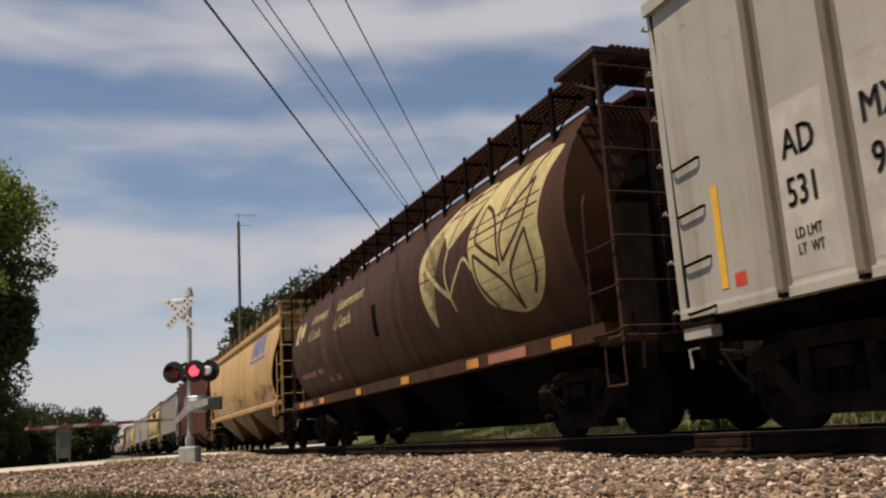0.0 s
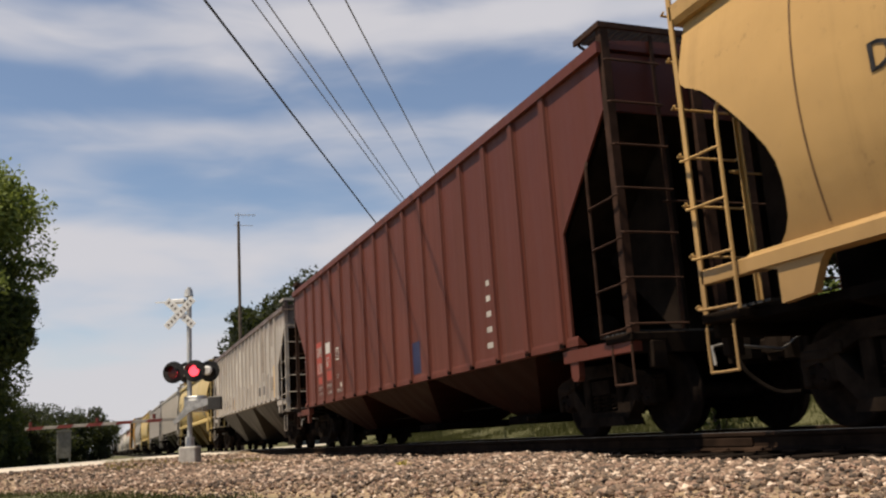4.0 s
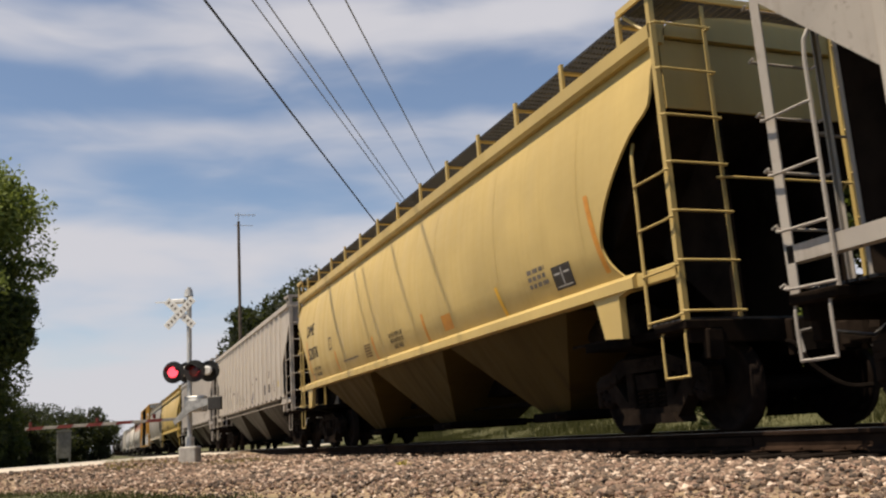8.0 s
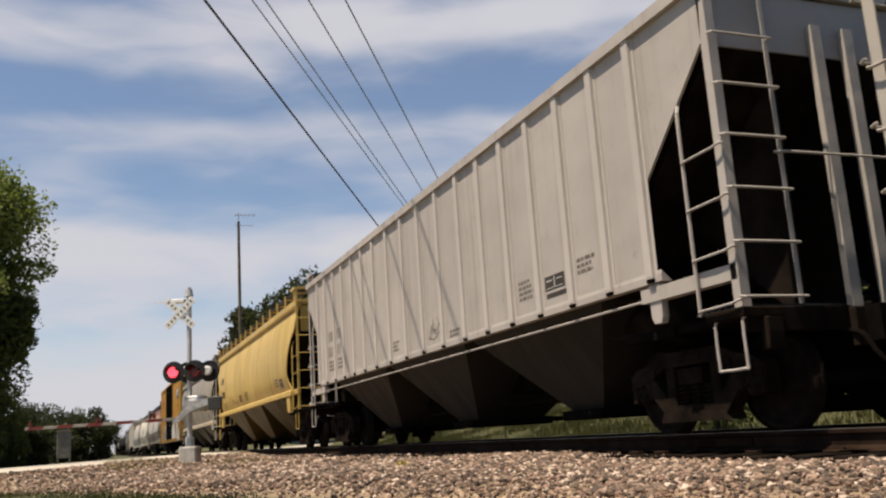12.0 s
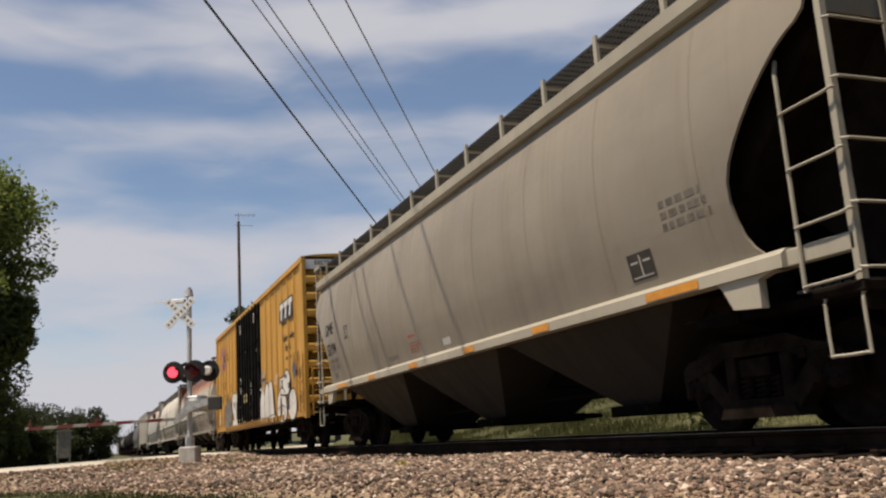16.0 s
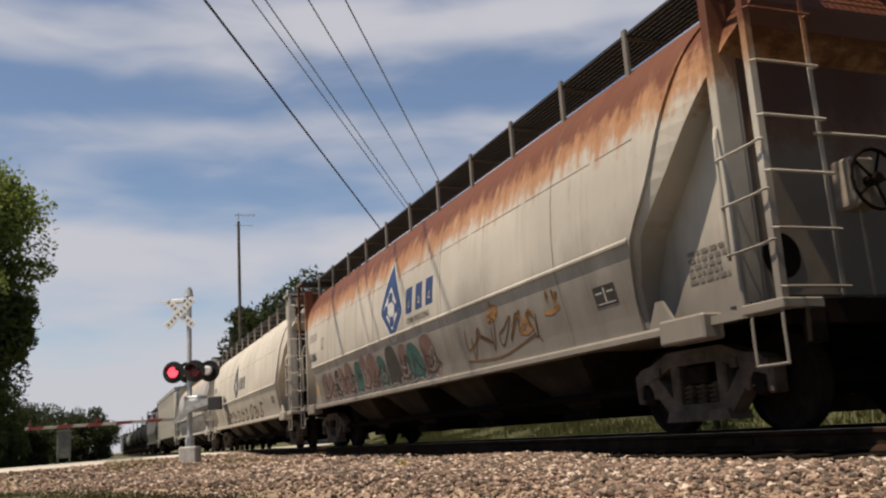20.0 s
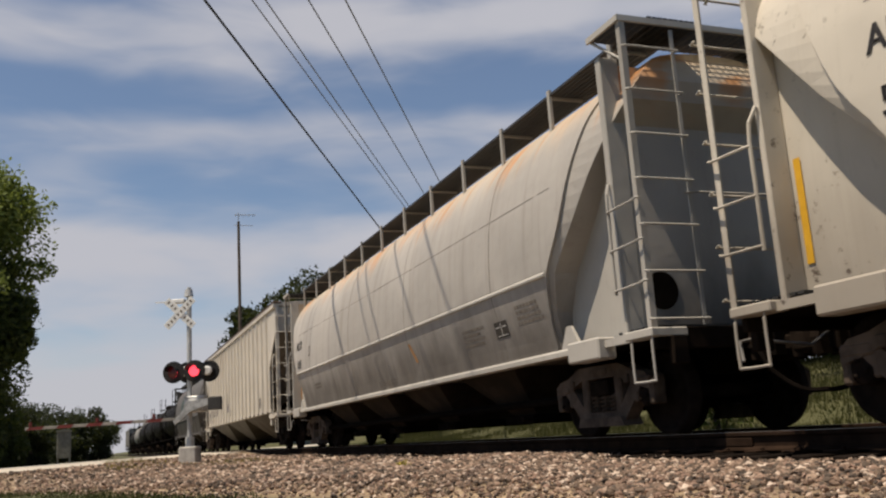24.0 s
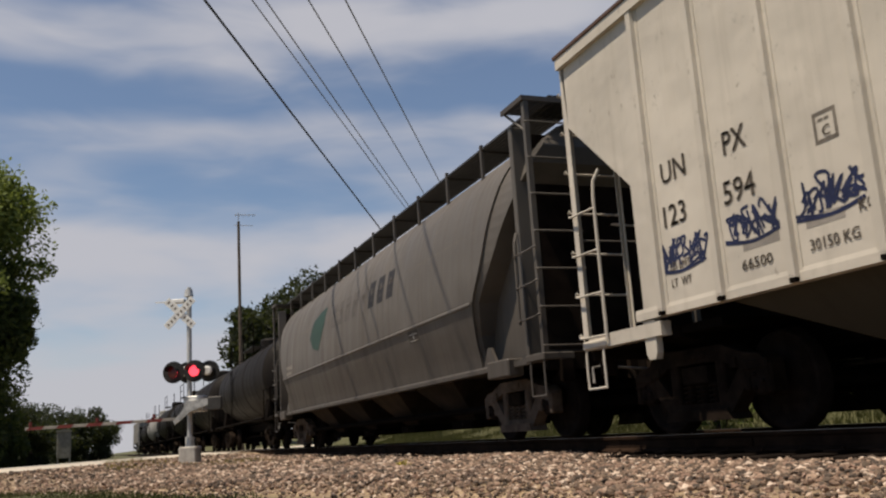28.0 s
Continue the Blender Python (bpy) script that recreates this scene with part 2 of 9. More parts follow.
M_GALV = plain("galvanised_steel", (0.288, 0.280, 0.272), 0.5, 0.5, 0.2, 9.0)
M_LEVER = plain("worn_grey_lever", (0.16, 0.15, 0.14), 0.6, 0.2, 0.3, 9.0)
M_BRAKEBOX = plain("pale_brake_casting", (0.20, 0.165, 0.13), 0.7, 0.0, 0.4, 7.0)
M_GRATE = plain("galvanised_grating", (0.045, 0.043, 0.041), 0.6, 0.4, 0.2, 9.0)
M_BLACKTEXT = plain("black_stencil_paint", (0.018, 0.016, 0.016), 0.6, 0.0, 0.3, 9.0)
M_WHITETEXT = plain("white_stencil_paint", (0.422, 0.408, 0.381), 0.6, 0.0, 0.15, 9.0)
M_GREYTEXT = plain("faded_stencil_paint", (0.136, 0.116, 0.095), 0.65, 0.0, 0.3, 9.0)
M_YELLOW = plain("yellow_reflective_tape", (0.578, 0.320, 0.027), 0.4, 0.0, 0.1, 9.0)
M_ORANGE = plain("orange_reflective_tape", (0.476, 0.204, 0.027), 0.4, 0.0, 0.12, 9.0)
M_FADED = plain("faded_brown_stencil", (0.150, 0.082, 0.051), 0.6, 0.0, 0.3, 7.0)
M_CREAM = plain("cream_stencil_paint", (0.354, 0.286, 0.136), 0.6, 0.0, 0.2, 5.0)
M_BLUE = plain("blue_logo_paint", (0.028, 0.080, 0.240), 0.5, 0.0, 0.2, 5.0)
M_RED = plain("red_logo_paint", (0.440, 0.040, 0.024), 0.5, 0.0, 0.2, 5.0)
M_GREEN = plain("green_logo_paint", (0.012, 0.034, 0.020), 0.5, 0.0, 0.2, 5.0)
M_SPRAYWHITE = plain("white_spray_paint", (0.560, 0.544, 0.512), 0.55, 0.0, 0.10, 3.0)
M_SPRAYBLACK = plain("black_spray_paint", (0.014, 0.014, 0.014), 0.5, 0.0, 0.3, 3.0)
M_SPRAYGREY = plain("grey_spray_paint", (0.136, 0.128, 0.120), 0.55, 0.0, 0.2, 3.0)
M_SPRAYBLUE = plain("blue_spray_paint", (0.014, 0.018, 0.052), 0.5, 0.0, 0.3, 3.0)
M_SPRAYGREEN = plain("green_spray_paint", (0.010, 0.045, 0.024), 0.5, 0.0, 0.3, 3.0)
M_SPRAYTEAL = plain("teal_spray_paint", (0.018, 0.078, 0.066), 0.5, 0.0, 0.3, 3.0)
M_SPRAYPINK = plain("dull_pink_spray_paint", (0.132, 0.072, 0.060), 0.5, 0.0, 0.3, 3.0)

# ---------------------------------------------------------------- train: shared pieces
TRACK_X, SPEED, T_REF = 6.65, 9.555, 17.0
WHEEL_R = 0.457
MOVING, WHEELSETS = [], []
SIDE_X = 1.55
SHARED = {}


def shared(key, build, material, smooth=False):
    """One mesh for all alike pieces."""
    if key not in SHARED:
        bm = build()
        me = bpy.data.meshes.new(key)
        bm.to_mesh(me)
        bm.free()
        me.materials.append(material)
        if smooth:
            me.shade_smooth()
        SHARED[key] = me
    return SHARED[key]


def wheelset_mesh():
    bm = bmesh.new()
    for e in (-1, 1):
        prof = [(0.10, e * 0.62), (0.20, e * 0.66), (0.24, e * 0.715), (0.39, e * 0.70), (0.40, e * 0.655), (WHEEL_R + 0.025, e * 0.665), (WHEEL_R + 0.02, e * 0.695),
                (WHEEL_R, e * 0.71), (WHEEL_R - 0.004, e * 0.79), (0.40, e * 0.795), (0.385, e * 0.755), (0.23, e * 0.775), (0.17, e * 0.80), (0.10, e * 0.80)]
        lathe_x(bm, prof, 28)
    lathe_x(bm, [(0.085, -1.06), (0.085, 1.06)], 12)
    for e in (-1, 1):
        lathe_x(bm, [(0.12, e * 0.93), (0.135, e * 0.96), (0.135, e * 1.05), (0.10, e * 1.075), (0.03, e * 1.08)], 14)
        for k in range(3):
            a = k * 2.094
            tube(bm, (e * 1.07, 0.07 * math.cos(a), 0.07 * math.sin(a)), (e * 1.10, 0.07 * math.cos(a), 0.07 * math.sin(a)), 0.022, 6)
    return bm


def side_frame_mesh():
    """A cast side frame in the (y, z) plane: arched top, sloping struts, windows beside the spring nest, pedestals over the journals."""
    bm = bmesh.new()
    prism_x(bm, [(-1.06, 0.62), (-0.96, 0.70), (-0.74, 0.735), (-0.44, 0.84), (0.44, 0.84), (0.74, 0.735), (0.96, 0.70), (1.06, 0.62), (1.06, 0.50), (0.84, 0.55), (0.66, 0.60), (0.40, 0.69), (-0.40, 0.69), (-0.66, 0.60), (-0.84, 0.55), (-1.06, 0.50)], -0.10, 0.10)
    prism_x(bm, [(-0.86, 0.56), (-0.66, 0.60), (-0.36, 0.30), (0.36, 0.30), (0.66, 0.60), (0.86, 0.56), (0.42, 0.13), (-0.42, 0.13)], -0.085, 0.085)
    prism_x(bm, [(-0.52, 0.13), (0.52, 0.13), (0.46, 0.235), (-0.46, 0.235)], -0.13, 0.13)
    for e in (-1, 1):
        box(bm, -0.085, 0.085, e * 0.37 - 0.07, e * 0.37 + 0.07, 0.235, 0.72, 0.018)
        box(bm, -0.11, 0.11, e * 0.89 - 0.17, e * 0.89 + 0.17, 0.555, 0.66, 0.02)
        box(bm, -0.09, 0.09, e * 1.04 - 0.045, e * 1.04 + 0.045, 0.34, 0.62, 0.02)
        box(bm, -0.09, 0.09, e * 0.735 - 0.035, e * 0.735 + 0.035, 0.38, 0.60, 0.015)
        box(bm, -0.125, -0.10, e * 0.62 - 0.05, e * 0.62 + 0.05, 0.60, 0.70, 0.008)
    box(bm, -0.115, -0.098, -0.20, 0.20, 0.735, 0.80, 0.006)
    return bm


def spring_mesh():
    bm = bmesh.new()
    tube(bm, (0, 0, 0.245), (0, 0, 0.50), 0.045, 10)
    coil = [(math.cos(a) * 0.072, math.sin(a) * 0.072, 0.255 + a * 0.0075) for a in np.linspace(0, 10 * math.pi, 41)]
    return sweep(bm, coil, 0.014, 4)


def bolster_mesh():
    bm = bmesh.new()
    prism_y(bm, [(-1.10, 0.66), (1.10, 0.66), (1.10, 0.50), (0.5, 0.42), (-0.5, 0.42), (-1.10, 0.50)], -0.2, 0.2)
    lathe = [(0.0, 0.0)]
    tube(bm, (0, 0, 0.62), (0, 0, 0.76), 0.19, 16)
    for e in (-1, 1):
        tube(bm, (-0.9, e * 0.36, 0.36), (0.9, e * 0.36, 0.36), 0.045, 8)
        for s in (-1, 1):
            box(bm, s * 0.745 - 0.05, s * 0.745 + 0.05, e * 0.36 - 0.06, e * 0.40 + 0.05, 0.28, 0.52)
    return bm


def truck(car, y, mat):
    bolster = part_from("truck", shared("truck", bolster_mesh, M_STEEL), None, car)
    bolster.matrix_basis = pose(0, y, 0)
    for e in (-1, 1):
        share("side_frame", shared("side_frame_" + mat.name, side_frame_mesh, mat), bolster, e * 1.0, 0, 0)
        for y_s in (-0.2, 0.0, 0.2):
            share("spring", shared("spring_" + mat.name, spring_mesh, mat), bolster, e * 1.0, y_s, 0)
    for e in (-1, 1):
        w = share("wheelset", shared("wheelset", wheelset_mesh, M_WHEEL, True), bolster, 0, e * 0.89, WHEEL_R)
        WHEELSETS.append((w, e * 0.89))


def coupler_mesh():
    bm = bmesh.new()
    box(bm, -0.09, 0.09, -0.55, 0.10, 0.78, 0.94, 0.02)
    prism_y(bm, [(-0.16, 0.70), (0.14, 0.70), (0.17, 0.86), (0.14, 1.0), (-0.16, 1.0), (-0.19, 0.86)], 0.10, 0.24)
    box(bm, -0.22, -0.10, 0.22, 0.46, 0.74, 0.98, 0.03)
    box(bm, 0.04, 0.20, 0.22, 0.38, 0.72, 0.98, 0.03)
    return bm


def hose_mesh():
    bm = bmesh.new()
    sweep(bm, smooth_line([(0.32, -0.2, 0.86), (0.36, 0.05, 0.80), (0.34, 0.2, 0.58), (0.20, 0.42, 0.38), (0.06, 0.62, 0.36)], 4), 0.025, 6)
    return bm


def cut_lever_mesh():
    bm = bmesh.new()
    sweep(bm, [(-1.38, 0.05, 0.62), (-1.34, 0.12, 0.80), (-1.20, 0.14, 0.82), (-0.5, 0.16, 0.76), (-0.05, 0.22, 0.98)], 0.016, 6)
    return bm


def brake_wheel_mesh():
    bm = bmesh.new()
    ring = [(0.27 * math.cos(a), 0.0, 0.27 * math.sin(a)) for a in np.linspace(0, 2 * math.pi, 17)]
    pipe(bm, ring, 0.018, 6)
    for k in range(5):
        a = k * 1.2566
        tube(bm, (0, 0.02, 0), (0.27 * math.cos(a), 0, 0.27 * math.sin(a)), 0.014, 5)
    lathe_y(bm, [(0.05, -0.04), (0.05, 0.12), (0.10, 0.12), (0.10, 0.2)], 10)
    return bm


def ladder_mesh(width, z0, z1, step, rail=0.042):
    """A ladder in the (u, z) plane, u along y, standing off at x = 0."""
    bm = bmesh.new()
    for u in (0, width):
        box(bm, -0.012, 0.012, u - rail / 2, u + rail / 2, z0, z1)
    z = z0 + 0.12
    while z < z1 - 0.03:
        pipe(bm, [(0.0, 0, z), (-0.045, 0.03, z), (-0.045, width - 0.03, z), (0.0, width, z)], 0.015, 6)
        z += step
    return bm


def stirrup_mesh(w=0.37, h=0.44):
    """A thin U-shaped step hung from the sill."""
    bm = bmesh.new()
    sweep(bm, smooth_line([(0.03, 0, 0), (0, 0, -0.05), (0, 0.0, -h + 0.03), (0, 0.03, -h), (0, w - 0.03, -h), (0, w, -h + 0.03), (0, w, -0.05), (0.03, w, 0)], 3), 0.014, 6)
    return bm


def end_ladder_mesh(e, s, top, width=0.64):
    """Rungs on the end between the corner post and a lighter inner rail; the corner is at the origin."""
    bm = bmesh.new()
    u = -s * width
    box(bm, u - 0.022, u + 0.022, e * 0.0 - 0.006, e * 0.0 + 0.006, 1.10, top - 0.10)
    box(bm, u - s * 0.022 - 0.004, u - s * 0.022 + 0.004, min(0.0, -e * 0.04), max(0.0, -e * 0.04), 1.10, top - 0.10)
    z = 1.16
    while z < top - 0.02:
        sweep(bm, smooth_line([(s * 0.03, e * 0.02, z), (s * 0.02, e * 0.07, z - 0.01), (-s * 0.04, e * 0.08, z - 0.01), (u + s * 0.05, e * 0.08, z - 0.01), (u, e * 0.07, z - 0.01), (u - s * 0.01, e * 0.0, z)], 2), 0.0125, 6)
        z += 0.485
    return bm


def side_ladder_mesh(e, s, top, width=0.54, z0=1.10, step=0.47):
    """Rungs on the side from the corner post to an inner rail bent in at its head; the corner is at the origin."""
    bm = bmesh.new()
    v = -e * width
    pts = [(s * 0.03, v, z0 - 0.04), (s * 0.03, v, top - 0.30), (s * 0.02, v - e * 0.01, top - 0.14), (-s * 0.04, v - e * 0.05, top)]
    for a, b in zip(pts, pts[1:]):
        tube(bm, a, b, 0.019, 6)
    z = z0
    while z < top - 0.32:
        sweep(bm, smooth_line([(0.0, e * 0.02, z + 0.03), (s * 0.04, e * 0.0, z + 0.03), (s * 0.055, -e * 0.06, z + 0.01), (s * 0.055, v + e * 0.05, z), (s * 0.03, v, z)], 2), 0.0125, 6)
        z += step
    return bm


def end_platform_mesh(e, deep):
    """Grating across the end at roof height in a light rim; the end is at y = 0."""
    bm = bmesh.new()
    n = int(deep / 0.045)
    for k in range(n):
        y = -e * (0.03 + k * (deep - 0.06) / (n - 1))
        box(bm, -1.50, 1.50, y - 0.006, y + 0.006, -0.030, 0.0)
    for k in range(31):
        x = -1.48 + k * 2.96 / 30
        box(bm, x - 0.006, x + 0.006, min(0.0, -e * deep), max(0.0, -e * deep), -0.026, -0.004)
    return bm


def end_rim_mesh(e, deep):
    bm = bmesh.new()
    box(bm, -1.53, 1.53, -0.015, 0.015, -0.055, 0.012)
    for s in (-1, 1):
        box(bm, s * 1.515 - 0.015, s * 1.515 + 0.015, min(-e * 0.016, -e * deep), max(-e * 0.016, -e * deep), -0.055, 0.012)
    return bm


def end_gear(car, half, mat, z_top, z_sill, ladder_top=None, side_ladder=3.0, rung_step=0.47, post=0.06, posts=(), wheel=None, nest=0.55, nest_mat=None, sill_mat=None, side_low=1.10):
    """What both ends of a hopper carry: posts, ladders, platforms, couplers. wheel: place of the brake wheel on the near end."""
    top = ladder_top or z_top
    tag = "%s_%.2f" % (mat.name, top)
    for e in (-1, 1):
        turn = 0 if e > 0 else 180
        share("coupler", shared("coupler", coupler_mesh, M_STEEL), car, 0, e * (half + 0.30), 0, turn)
        share("air_hose", shared("air_hose", hose_mesh, M_DARK), car, 0, e * (half + 0.10), 0, turn)
        share("cut_lever", shared("cut_lever", cut_lever_mesh, M_LEVER), car, 0, e * (half + 0.02), 0, turn)
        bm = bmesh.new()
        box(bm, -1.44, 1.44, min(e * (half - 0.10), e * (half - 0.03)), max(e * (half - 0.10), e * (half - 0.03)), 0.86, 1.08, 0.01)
        part("end_sill", bm, M_DUSTSHADE, car)
        slat = shared("platform_slat", lambda: box(bmesh.new(), -1.40, 1.40, -0.035, 0.035, 1.085, 1.11), M_GRATE)
        for k in range(7):
            share("platform_slat", slat, car, 0, e * (half - 0.14 - k * 0.1), 0)
        for s in (-1, 1):
            # corner post of folded steel, with the step plate at its foot
            bm = bmesh.new()
            x = s * 1.50
            box(bm, min(x, x - s * 0.012), max(x, x - s * 0.012), min(e * half, e * (half - post)), max(e * half, e * (half - post)), 1.04, top)
            box(bm, min(x - s * 0.013, x - s * post), max(x - s * 0.013, x - s * post), min(e * half, e * (half - 0.012)), max(e * half, e * (half - 0.012)), 1.04, top)
            part("corner_post", bm, mat, car)
            bm = bmesh.new()
            box(bm, min(s * 1.08, s * 1.52), max(s * 1.08, s * 1.52), min(e * (half - 0.50), e * (half + 0.015)), max(e * (half - 0.50), e * (half + 0.015)), 0.985, 1.075, 0.012)
            part("corner_step", bm, sill_mat or mat, car)
            share("end_ladder", shared("end_ladder_%d_%d_%s" % (e, s, tag), lambda: end_ladder_mesh(e, s, top), mat), car, s * 1.49, e * half, 0)
            if side_ladder:
                share("side_ladder", shared("side_ladder_%d_%d_%.2f_%s" % (e, s, side_ladder, mat.name), lambda: side_ladder_mesh(e, s, side_ladder, z0=side_low, step=rung_step), mat), car, s * 1.50, e * half, 0)
                share("stirrup_step", shared("stirrup_" + mat.name, stirrup_mesh, mat), car, s * 1.50, e * (half - 0.21) - 0.185, 0.99)
        for x in posts:
            bm = bmesh.new()
            for a, b, c, d in ((x - 0.06, x + 0.06, 0.0, 0.012), (x - 0.06, x - 0.048, 0.013, 0.07), (x + 0.048, x + 0.06, 0.013, 0.07)):
                box(bm, a, b, min(e * (half - c), e * (half - d)), max(e * (half - c), e * (half - d)), 0.95, z_top - 0.36)
            part("end_post", bm, mat, car)
        if nest:
            share("end_platform", shared("end_platform_%d_%.2f" % (e, nest), lambda: end_platform_mesh(e, nest), nest_mat or M_GRATE), car, 0, e * half, top, label="dark steel grating platform")
            share("platform_rim", shared("platform_rim_%d_%.2f_%s" % (e, nest, mat.name), lambda: end_rim_mesh(e, nest), mat), car, 0, e * half, top)
            for s in (-1, 1):
                bm = bmesh.new()
                tube(bm, (s * 1.48, e * (half - nest + 0.03), top - 0.04), (s * 1.40, e * (half - 0.06), top - 0.50), 0.018, 6)
                part("platform_brace", bm, mat, car)
        # cross-over grab rail between the ladders
        bm = bmesh.new()
        sweep(bm, smooth_line([(-0.86, e * (half + 0.01), 2.48), (-0.84, e * (half + 0.07), 2.48), (0.84, e * (half + 0.07), 2.48), (0.86, e * (half + 0.01), 2.48)], 2), 0.0125, 6)
        part("grab_rail", bm, mat, car)
        # small ironwork on the end: brake pipe, brackets, lever
        bm = bmesh.new()
        sweep(bm, smooth_line([(0.36, e * (half - 0.05), 0.86), (0.42, e * (half - 0.02), 1.0), (0.62, e * (half - 0.02), 1.12), (0.70, e * (half - 0.3), 1.25), (0.72, e * (half - 0.9), 1.32)], 3), 0.022, 6)
        part("brake_pipe", bm, M_DUSTSHADE, car)
        for kind, x0, x1, d0, d1, z0, z1 in (("lever_bracket", -1.30, -1.12, -0.05, 0.05, 0.70, 0.985), ("hose_bracket", 0.78, 0.98, -0.06, 0.04, 0.74, 0.97), ("striker", -0.34, 0.34, 0.0, 0.08, 0.70, 1.06)):
            bm = bmesh.new()
            box(bm, x0, x1, min(e * (half + d0), e * (half + d1)), max(e * (half + d0), e * (half + d1)), z0, z1, 0.012)
            part(kind, bm, M_DUSTSHADE, car)
    if wheel:
        x, z = wheel
        share("brake_wheel", shared("brake_wheel", brake_wheel_mesh, M_DUSTSHADE), car, x, -(half + 0.12), z, 0)
        bm = bmesh.new()
        box(bm, x - 0.14, x + 0.14, -(half + 0.02), -(half - 0.25), z - 0.22, z + 0.24, 0.03)
        tube(bm, (x, -(half - 0.1), z - 0.2), (x + 0.02, -(half - 0.1), 1.1), 0.016, 6)
        part("brake_gear_box", bm, M_BRAKEBOX, car, "pale cast housing of the hand brake")


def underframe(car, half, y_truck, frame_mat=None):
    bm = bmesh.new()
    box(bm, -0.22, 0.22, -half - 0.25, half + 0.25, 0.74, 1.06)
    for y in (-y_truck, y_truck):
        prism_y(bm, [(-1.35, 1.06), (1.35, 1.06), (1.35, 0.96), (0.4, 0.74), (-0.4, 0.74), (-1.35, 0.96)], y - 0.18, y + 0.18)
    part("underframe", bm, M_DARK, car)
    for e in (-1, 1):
        # added dark plate that closes the bright gap below the car end
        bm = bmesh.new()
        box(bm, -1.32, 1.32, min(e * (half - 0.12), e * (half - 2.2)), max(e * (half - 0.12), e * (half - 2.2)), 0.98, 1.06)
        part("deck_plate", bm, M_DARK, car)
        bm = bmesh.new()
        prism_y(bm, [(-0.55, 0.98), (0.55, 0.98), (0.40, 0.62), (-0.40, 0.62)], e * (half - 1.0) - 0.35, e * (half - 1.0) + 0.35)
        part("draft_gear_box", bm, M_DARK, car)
    bm = bmesh.new()
    lathe_y(bm, [(0.05, -0.62), (0.20, -0.56), (0.23, -0.45), (0.23, 0.45), (0.20, 0.56), (0.05, 0.62)], 14)
    tank = part("air_reservoir", bm, M_STEEL, car, smooth=True)
    tank.matrix_basis = pose(-0.72, -(half - 2.3), 1.30)
    bm = bmesh.new()
    sweep(bm, smooth_line([(-0.72, -(half - 1.7), 1.25), (-0.9, -(half - 1.6), 1.10), (-1.2, -(half - 1.9), 1.08), (-1.25, -(half - 2.6), 1.08)], 4), 0.02, 6)
    part("brake_pipe", bm, M_STEEL, car)
    for s in (-1, 1):
        bm = bmesh.new()
        tube(bm, (s * 0.35, -y_truck + 1.2, 0.55), (s * 0.35, y_truck - 1.2, 0.55), 0.02, 6)
        part("brake_rod", bm, M_STEEL, car)
    for y in (-y_truck, y_truck):
        truck(car, y, frame_mat or M_STEEL)


# bay steel darkened so that its colour holds the shade beneath the car
M_BAY = plain("dusty_brown_hopper_steel", (0.022, 0.0155, 0.0112), 0.85, 0.0, 0.5, 2.0, 0.1)


def hopper_bay(car, y, w_top, z_top, mat, w_bot=0.9, x_top=1.42, x_bot=0.62, z_bot=0.36):
    bm = bmesh.new()
    a = [bm.verts.new((x, y + d, z_top)) for x, d in ((-x_top, -w_top / 2), (x_top, -w_top / 2), (x_top, w_top / 2), (-x_top, w_top / 2))]
    b = [bm.verts.new((x, y + d, z_bot)) for x, d in ((-x_bot, -w_bot / 2), (x_bot, -w_bot / 2), (x_bot, w_bot / 2), (-x_bot, w_bot / 2))]
    for k in range(4):
        bm.faces.new((a[k], a[(k + 1) % 4], b[(k + 1) % 4], b[k]))
    bm.faces.new(a[::-1]), bm.faces.new(b)
    bmesh.ops.recalc_face_normals(bm, faces=bm.faces)
    bay = part("hopper_bay", bm, mat, car)
    bm = bmesh.new()
    box(bm, -x_bot - 0.12, x_bot + 0.12, y - w_bot / 2 - 0.10, y + w_bot / 2 + 0.10, z_bot - 0.13, z_bot, 0.01)
    box(bm, -x_bot - 0.22, x_bot + 0.22, y - w_bot / 2 - 0.28, y - w_bot / 2 - 0.16, z_bot - 0.10, z_bot - 0.02)
    part("outlet_gate", bm, M_DARK, bay)
    bm = bmesh.new()
    tube(bm, (-x_bot - 0.35, y - w_bot / 2 - 0.22, z_bot - 0.06), (x_bot + 0.35, y - w_bot / 2 - 0.22, z_bot - 0.06), 0.035, 8)
    part("gate_shaft", bm, M_STEEL, bay)


